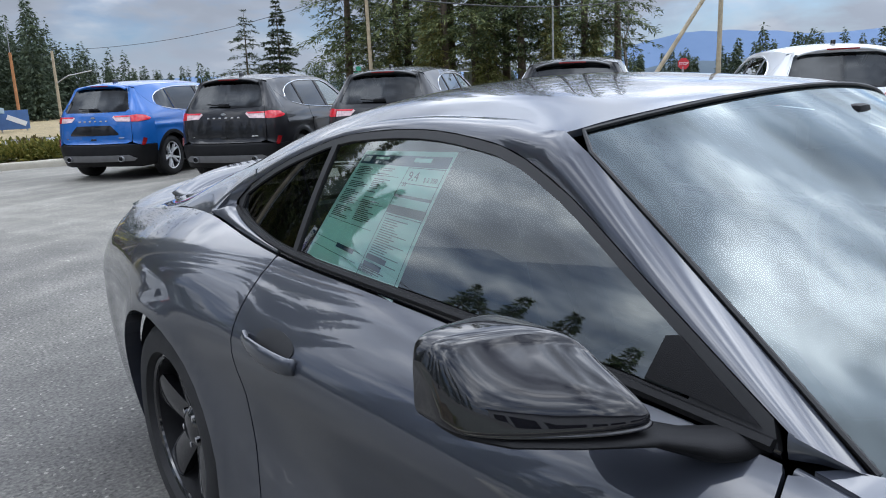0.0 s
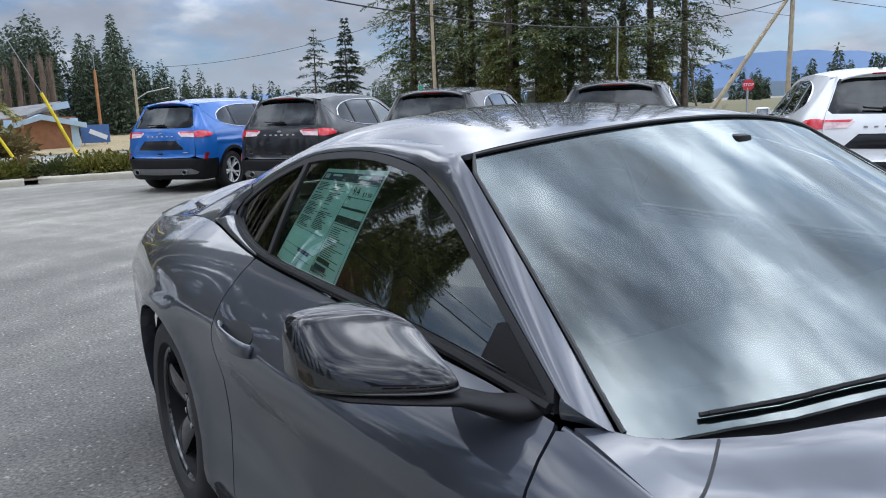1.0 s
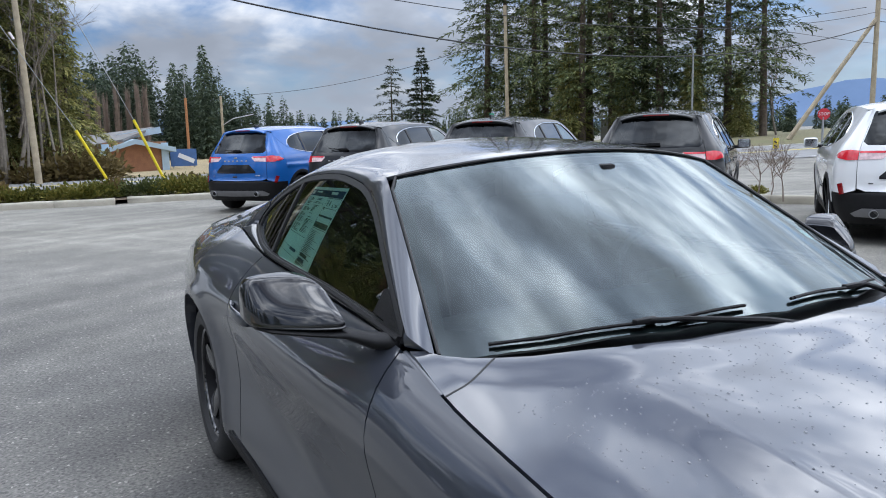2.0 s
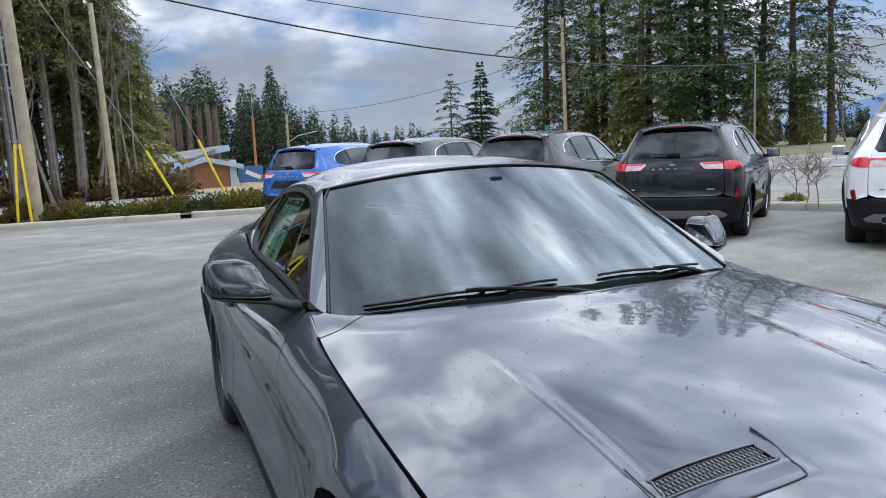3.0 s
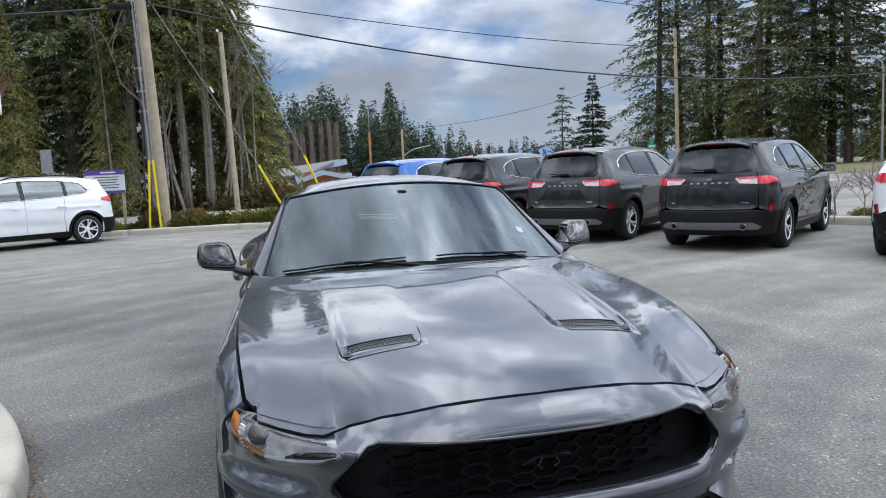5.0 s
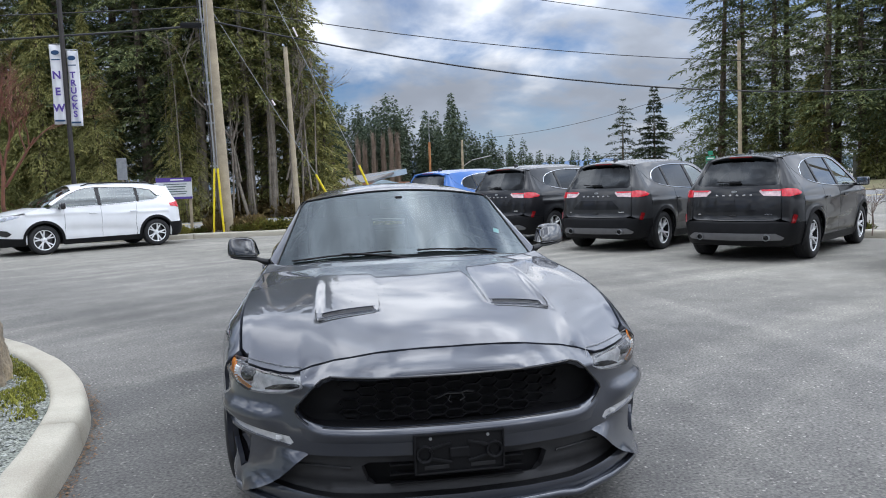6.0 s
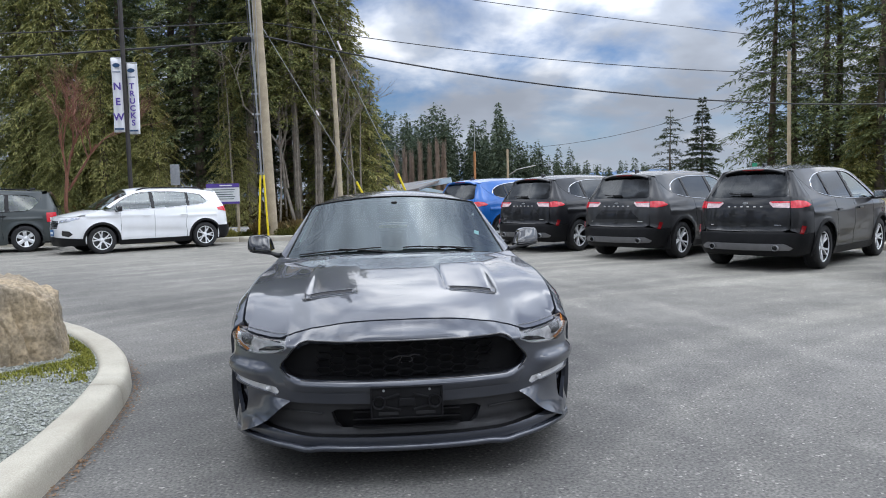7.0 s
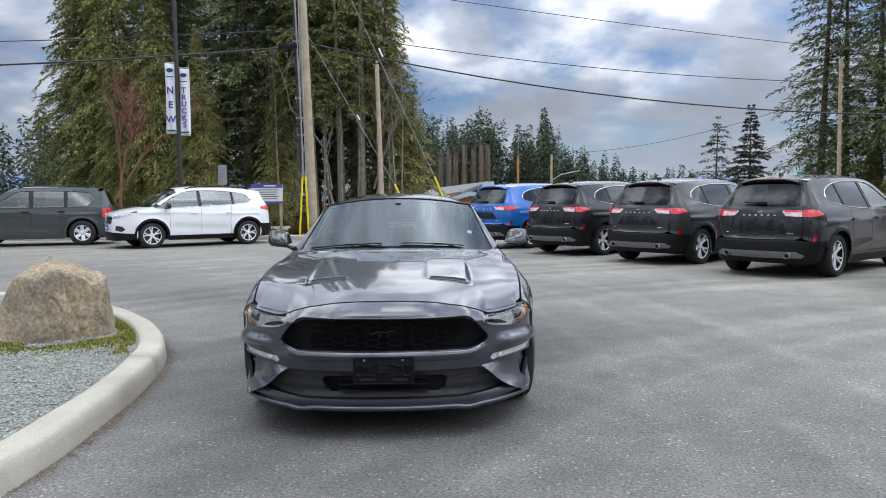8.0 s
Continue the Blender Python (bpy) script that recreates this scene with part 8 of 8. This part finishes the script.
shrubs()


def mountains():
    """Hills on the horizon, the haze of distance put into their blue colours."""
    hill = material("hills tinted blue for haze", (0.13, 0.20, 0.33), 1.0, color2=(0.10, 0.16, 0.27), scale=.004)
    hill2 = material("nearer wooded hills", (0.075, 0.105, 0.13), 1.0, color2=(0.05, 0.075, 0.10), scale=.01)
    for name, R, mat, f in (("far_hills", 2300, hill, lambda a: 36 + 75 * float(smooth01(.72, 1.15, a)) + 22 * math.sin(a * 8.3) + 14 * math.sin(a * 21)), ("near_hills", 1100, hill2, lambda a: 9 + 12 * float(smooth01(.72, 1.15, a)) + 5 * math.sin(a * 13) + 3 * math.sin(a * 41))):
        rows = [[], [], []]
        for d in np.arange(-75, 125, .8):
            a = radians(d)
            h = max(6, f(a))
            n = noise.noise((d * .35, R, 0)) * .12 * h + noise.noise((d * 1.7, R, 3)) * .05 * h
            for i, (k, hh) in enumerate(((.9, -20), (.96, (h + n) * .55), (1.0, h + n))):
                rows[i].append((math.sin(a) * R * k, math.cos(a) * R * k, hh))
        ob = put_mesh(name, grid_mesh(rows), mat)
        tagged(ob, "wooded hills on the horizon, haze painted in blue", "hills", kind="structure")


mountains()


def side_grove():
    """Unseen firs across the road; some are mirrored in the coupe's windows."""
    # from (-35, 10) on they are added only to darken low reflections
    stand(tree_thing("fir_tree", conifer_meshes(31, 15, 3.0, .10, 50, 40, .36, FIR, .40, .45), "fir with uneven branches, seen only in reflections", group="firs beside the lot"),
          [(-31.5, 38, 1.3), (-34.0, 35.6, 1.38), (-34, 30, 1.0), (-29.5, 20.5, .95), (-31, 26, 1.1), (-33, 15, .9), (-37.5, 32.5, 1.2), (-35, 10, 1), (-36, 5, .85), (-37, .5, 1.05), (-36, -5, .9), (-38, -10, 1.1), (-35, -15, .85)], seed=31)


side_grove()

# ---- poles, wires, signs, house ----
def sagging(a, b, sag, n=24):
    a, b = Vector(a), Vector(b)
    return [a + (b - a) * t - Vector((0, 0, 4 * sag * t * (1 - t))) for t in np.linspace(0, 1, n)]


def cable(a, b, sag, r, label="black overhead cable"):
    ob = part("overhead_cable", tube_bm(sagging(a, b, sag), r, 5), WIRE, None, smooth=True, sharp=80)
    return tagged(ob, label, "cable", "overhead cables")


PA, PB = (-3.62, 18.5), (41.0, 25.6)


def utility_pole(x, y, h, r, lean, label, cross=True, name="utility_pole"):
    p = empty(name, pose(x, y, float(terrain(x, y))))
    tagged(p, label, "pole")
    part("shaft", tube_bm([(lean[0] * z, lean[1] * z, z) for z in np.linspace(-.2, h, 8)], [r * (1 - .03 * i) for i in range(8)], 14), WOOD_POLE, p, smooth=True, sharp=60)
    return p


pa = utility_pole(*PA, 13, .165, (-.030, 0), "tall weathered wooden utility pole behind the kerb")
for z in (2.1, 3.4, 4.6, 6.45): part("bracket", box_bm(.30, .06, .05, (-.030 * z - .22, -.02, z), .01), STEEL, pa)
part("conduit", tube_bm([(-.28, -.05, 1.9), (-.34, -.05, 4.0), (-.50, -.05, 9.0)], .03, 8), STEEL, pa, "grey conduit up the pole", smooth=True)
part("conduit", tube_bm([(-.36, -.10, 1.9), (-.42, -.10, 4.0), (-.56, -.1, 9.0)], .016, 6), WIRE, pa, smooth=True)
part("splice_case", box_bm(.62, .14, .16, (-.72, -.05, 6.28), .04), BLACK_PLASTIC, pa, "black cable splice case", smooth=True)
part("arm", box_bm(.42, .05, .05, (-.28, -.08, 3.95), .01), STEEL, pa)
for x0, x1 in ((-4.02, -3.90), (-3.72, -3.80)):
    g = empty("guy_guard")
    tagged(g, "yellow plastic guard on a guy wire beside the pole", "guy guard", "guy guards")
    part("guard", tube_bm([(x0, 18.15, .05), (x1, 18.2, 2.02)], .032, 8), YELLOW, g, smooth=True)
    part("wire", tube_bm([(x1, 18.2, 2.0), (-3.62 - .033 * 7.5 + (x1 + 3.8), 18.35, 9.5)], .010, 5), STEEL, g)
for x0, z0, x1, z1, zt in ((-.11, .10, -.92, 1.76, 6.9), (1.21, .10, .45, 2.0, 11.5)):
    g = empty("guy_guard")
    tagged(g, "slanted yellow guard on a guy wire in the planting strip", "guy guard", "guy guards")
    part("guard", tube_bm([(x0, 19, z0), (x1, 19, z1)], .036, 8), YELLOW, g, smooth=True)
    part("wire", tube_bm([(x1, 19, z1), (PA[0] - .03 * zt, 18.5, zt)], .010, 5), STEEL, g)
    part("insulator", tube_bm([(x1 + (PA[0] - x1) * .42, 18.8, z1 + (zt - z1) * .42), (x1 + (PA[0] - x1) * .45, 18.8, z1 + (zt - z1) * .45)], .03, 8), LAMP_WHITE, g)
pb = utility_pole(-2.10, 31.2, 8.0, .13, (-.025, 0), "bare wooden pole by the grove")
utility_pole(13.65, 75, 6.6, .14, (0, 0), "distant wooden pole with a lamp arm")
tagged(part("lamp_arm", tube_bm([(13.7, 74.9, 3.0), (14.6, 74.5, 3.6), (16.6, 74.2, 4.0)], .05, 6), STEEL), "thin street lamp arm on a far pole", "street lamp")
po = empty("orange_pole", pose(8.9, 66.1, float(terrain(8.9, 66.1))))
tagged(po, "orange brown pole with a thin mast above", "pole")
part("shaft", tube_bm([(0, 0, -.2), (.02, 0, 5.9)], [.13, .11], 10), material("orange stained wood", (.42, .19, .08), .8, var=.15, scale=4), po, smooth=True)
part("mast", tube_bm([(.02, 0, 5.9), (.05, 0, 8.6)], .03, 6), STEEL, po)
pd = utility_pole(32.4, 51.5, 11.7, .16, (-.012, 0), "wooden pole in front of the far grove")
p2 = utility_pole(*PB, 10.5, .15, (.004, 0), "wooden utility pole at the far road corner")
br = part("pole_brace", tube_bm([(36.9, 27.9, .6), (41.0, 25.6, 7.4)], [.14, .11], 8), WOOD_POLE, None, smooth=True)
tagged(br, "slanted wooden brace pole leaning on another", "pole")
part("arm", box_bm(2.2, .1, .1, (0, 0, 7.9), .02), WOOD_POLE, p2)
xa = lambda z: PA[0] - .03 * z
cable((xa(6.4), 18.5, 6.42), (PB[0], PB[1], 7.0), 2.35, .026, "thick black overhead cable from pole to pole")
cable((xa(6.85), 18.5, 6.85), (PB[0], PB[1], 7.7), 1.75, .014, "thin overhead wire from pole to pole")
cable((xa(8.5), 18.5, 8.5), (PB[0], PB[1], 5.94), .63, .012, "thin upper overhead wire")
cable((xa(6.3), 18.5, 6.30), (-50, 14.5, 6.6), 1.2, .030, "thick black overhead cable past the grove")
cable((xa(6.85), 18.5, 6.85), (-50, 14.5, 7.4), 1.0, .016, "thin overhead wire past the grove")
cable((PB[0], PB[1], 7.9), (95, 20, 8.2), 1.0, .015, "thin dark overhead wire between poles")
cable((PB[0] - 1, PB[1], 7.9), (32.2, 51.5, 9.0), .5, .014, "thin dark overhead wire between poles")
cable((PB[0], PB[1], 7.2), (95, 18, 7.6), 1.2, .02, "black overhead cable along the road")
cable((32.2, 51.5, 9.4), (13.65, 75, 5.9), 1.2, .02, "far dark overhead wire between poles")
# street lamp among the far trees
sl = empty("street_lamp", pose(41.1, 39.6, float(terrain(41.1, 39.6))))
tagged(sl, "tall grey street lamp with a curved arm", "street lamp")
part("mast", tube_bm([(0, 0, 0), (0, 0, 6.4), (-.1, .05, 6.9), (-.45, .25, 7.25), (-1.1, .6, 7.35)], [.09, .06, .05, .045, .04], 8), STEEL, sl, smooth=True)
part("lamp_head", box_bm(.55, .25, .12, (-1.3, .7, 7.33), .04), STEEL, sl)

# banners
bp = empty("banner_pole", pose(-7.82, 18.0, 0))
tagged(bp, "dark steel pole with two white vertical banners", "banner pole")
part("shaft", tube_bm([(0, 0, 0), (-.03, 0, 9)], .065, 12), material("dark brown steel", (.05, .045, .042), .5, .4, var=.1, scale=5), bp, smooth=True)
BANNER = material("white banner cloth", (0.74, 0.74, 0.76), .75, var=.05, scale=3)
PURPLE = material("purple print", (.10, .06, .30), .7, var=.1, scale=9)


for s, word, x0, z0, z1, w in ((-1, "NEW", -.22, 3.42, 5.66, .34), (1, "TRUCKS", .21, 3.36, 5.50, .32)):
    b = bmesh.new()
    rows = [[(x0 + (i / 6 - .5) * w, .04 * math.sin(i * 1.1 + z * 1.7) + s * .02, z) for i in range(7)] for z in np.linspace(z0, z1, 16)]
    V, F = grid_mesh(rows)
    ban = put_mesh("banner", (V, F), BANNER, bp, "white banner with purple letters")
    so = ban.modifiers.new("thick", "SOLIDIFY"); so.thickness = .006
    n = len(word)
    span = (z1 - z0) * .62
    for i, ch in enumerate(word):
        zc = z0 + .22 + span * (1 - (i + .5) / n)
        letters(ch, .30 if n == 3 else .24, PURPLE, ban, pose(x0, -.075, zc, 90, 0, 0), bold=.03)
    part("logo_oval", revolve([(0, .001), (0, .11), (.006, .11)], 20, "y"), PRINT_BLUE, ban).matrix_basis = pose(x0, -.07, z1 - .22) @ Matrix.Diagonal((1, 1, .6, 1))
    part("banner_bar", box_bm(w * .7, .004, .03, (x0, -.07, z1 - .42)), PRINT_BLUE, ban)
    part("banner_bar", box_bm(w * .8, .004, .05, (x0, -.07, z0 + .10)), PRINT_BLUE, ban)
    part("banner_arm", tube_bm([(0, 0, z1 + .02), (x0 + s * w * .5, 0, z1 + .02)], .015, 6), STEEL, bp)

sg = empty("notice_sign", pose(-5.25, 19.0, 0))
tagged(sg, "purple and white notice board on posts", "sign")
part("board", box_bm(1.05, .05, .66, (0, 0, 1.47), .01), WHITE_LABEL, sg)
part("header", box_bm(1.05, .012, .13, (0, -.031, 1.735)), PURPLE, sg, "purple header band")
part("footer", box_bm(1.05, .012, .07, (0, -.031, 1.175)), PURPLE, sg, "purple footer band")
for i in range(5): part("text_bar", box_bm(.8 - .07 * (i % 3), .008, .022, (-.02, -.029, 1.60 - i * .075)), PRINT, sg)
part("text_bar", box_bm(.4, .006, .04, (.1, -.039, 1.735)), WHITE_LABEL, sg)
for s in (-.45, .45): part("post", box_bm(.08, .08, 1.2, (s, .05, .6), .01), WOOD_POLE, sg)
rs_ = empty("road_sign", pose(-6.85, 19.4, 0))
tagged(rs_, "back of a pale road sign on a post", "sign")
part("panel", box_bm(.30, .02, .68, (0, 0, 2.13), .008), STEEL, rs_)
part("post", box_bm(.06, .05, 2.2, (0, .03, 1.1), .008), WOOD_POLE, rs_)
# green street sign and stop sign far off
st = empty("stop_sign", pose(27.1, 18.6, float(terrain(27.1, 18.6))))
tagged(st, "red stop sign on a post at the far junction", "sign")
oc = bmesh.new()
vs = [oc.verts.new((.25 * math.cos(a), 0, 1.62 + .25 * math.sin(a))) for a in np.arange(8) * math.pi / 4 + math.pi / 8]
f = oc.faces.new(vs); ex = bmesh.ops.extrude_face_region(oc, geom=[f]); bmesh.ops.translate(oc, vec=(0, .02, 0), verts=[v for v in ex["geom"] if isinstance(v, bmesh.types.BMVert)])
bmesh.ops.recalc_face_normals(oc, faces=oc.faces[:])
panel = part("panel", oc, material("stop red", (.55, .03, .04), .5, var=.08, scale=6), st)
panel.matrix_basis = pose(0, 0, 0, 0, 0, -50)
letters("STOP", .17, WHITE_LABEL, panel, pose(0, -.012, 1.62, 90, 0, 0))
part("post", box_bm(.06, .06, 1.5, (0, .03, .75)), STEEL, st)
gs = empty("street_sign", pose(21.5, 36, float(terrain(21.5, 36))))
tagged(gs, "small green street signs on a post", "sign")
GREEN = material("sign green", (.01, .22, .13), .5, var=.08, scale=6)
for z, w in ((2.1, .55), (1.78, .55), (2.4, .3)): part("panel", box_bm(w, .03, .24, (0, 0, z), .005), GREEN, gs)
for z in (2.1, 1.78): part("text_bar", box_bm(.38, .006, .06, (0, -.02, z)), WHITE_LABEL, gs)
part("post", box_bm(.06, .06, 2.5, (0, .04, 1.25)), STEEL, gs)
ch = empty("chevron_sign", pose(26.5, 20.4, float(terrain(26.5, 20.4))))
ch.scale = (.6, .6, .6)
tagged(ch, "small yellow and black chevron marker", "sign")
part("panel", box_bm(.4, .03, .75, (0, 0, .75), .005, rot=(0, 0, -50)), YELLOW, ch)
for z in (.55, .85): part("chevron", join_bm(box_bm(.22, .05, .08, (-.07, -.0, z), rot=(0, 35, -50)), box_bm(.22, .05, .08, (.07, -.0, z), rot=(0, -35, -50))), BLACK_PLASTIC, ch)
part("post", box_bm(.05, .05, .5, (0, 0, .2)), STEEL, ch)


def house():
    z0 = float(terrain(3, 57)) - .1
    h = empty("low_house", pose(0, 0, 0))
    tagged(h, "low house with grey roof, pale blue fascia and brick wall", "house")
    brick = material("orange brick wall", (.36, .17, .09), .9, color2=(.27, .125, .07), scale=3, fine=.2, fine_scale=30)
    blue = material("pale blue boards", (.42, .55, .66), .7, var=.08, scale=2)
    roofm = material("grey shingle roof", (.17, .165, .16), .9, var=.15, scale=2)
    part("wall", box_bm(4.3, 6.0, 2.3, (3.75, 59.6, z0 + 1.15)), brick, h, "orange brick gable wall")
    for x in (1.75, 5.75): part("corner_board", box_bm(.5, .25, 2.2, (x, 56.6, z0 + 1.1)), blue, h)
    # gable roof that overhangs
    rf = bmesh.new()
    prof = [(.95, 1.35), (3.75, 2.22), (6.5, 1.55), (6.5, 1.20), (3.75, 1.86), (.95, 1.02)]
    A = [rf.verts.new((x, 56.2, z0 + z + .3)) for x, z in prof]
    B = [rf.verts.new((x, 63.5, z0 + z + .3)) for x, z in prof]
    rf.faces.new(A); rf.faces.new(B[::-1])
    for i in range(6): rf.faces.new((A[i], B[i], B[(i + 1) % 6], A[(i + 1) % 6]))
    bmesh.ops.recalc_face_normals(rf, faces=rf.faces[:])
    part("fascia", rf, blue, h, "pale blue fascia boards")
    r2 = bmesh.new()
    q = [r2.verts.new(p) for p in ((-1.6, 57.2, z0 + 1.55), (3.0, 57.2, z0 + 2.35), (6.0, 64.5, z0 + 3.35), (.5, 66.0, z0 + 2.7))]
    r2.faces.new(q)
    ex = bmesh.ops.extrude_face_region(r2, geom=r2.faces[:]); bmesh.ops.translate(r2, vec=(0, 0, .18), verts=[v for v in ex["geom"] if isinstance(v, bmesh.types.BMVert)])
    bmesh.ops.recalc_face_normals(r2, faces=r2.faces[:])
    part("roof", r2, roofm, h, "grey low-pitched roof")
    part("upper_fascia", box_bm(3.4, .2, .5, (4.6, 62.5, z0 + 2.95), rot=(0, -10, 0)), blue, h)
    part("dark_porch", box_bm(2.6, 1.0, 1.5, (.2, 58.4, z0 + .75)), BLACK_PLASTIC, h)


house()
bs = empty("blue_sign", pose(7.6, 60.5, float(terrain(7.6, 60.5))))
tagged(bs, "blue and white hoarding beside the house", "sign")
part("panel", box_bm(2.0, .08, 1.35, (0, 0, .85), .01), material("sign blue", (.06, .14, .34), .5, var=.1, scale=3), bs)
part("stripe", box_bm(1.3, .03, .35, (.2, -.05, .8), rot=(0, 25, 0)), WHITE_LABEL, bs)
for s in (-.8, .8): part("post", box_bm(.08, .08, .6, (s, .06, .2)), STEEL, bs)
sh = empty("roadside_shed", pose(46.5, 53.8, float(terrain(46.5, 53.8))))
tagged(sh, "low grey shed beyond the far road", "shed")
part("wall", box_bm(2.4, 3, 2.2, (0, 0, 1.1)), material("grey shed wall", (.3, .3, .29), .9, var=.1), sh)
part("roof", box_bm(2.9, 3.5, .22, (0, 0, 2.3), .03, rot=(3, 2, 0)), material("pale shed roof", (.42, .42, .41), .8, var=.1), sh)


# ---- plain unseen building, added to close the lot behind and darken reflections ----
def showroom():
    b = empty("showroom")
    tagged(b, "plain grey unseen building added to close the lot", "building")
    wallm = material("grey cladding panels", (0.52, 0.52, 0.52), 0.6, var=0.08, scale=0.7)
    part("wall", box_bm(44, 8, 5.6, (-2, -24, 2.8), .05), wallm, b)
    part("roof_edge", box_bm(45, 9, .7, (-2, -24, 5.9), .05), material("dark roof edge", (.06, .06, .065), .5, var=.1), b)
    # glossy dark panels, invented like the wall they sit on
    for i in range(9):
        part("shop_window", box_bm(3.6, .1, 3.0, (-20 + i * 4.5, -19.98, 1.7), .02), BLACK_GLOSS, b)


showroom()
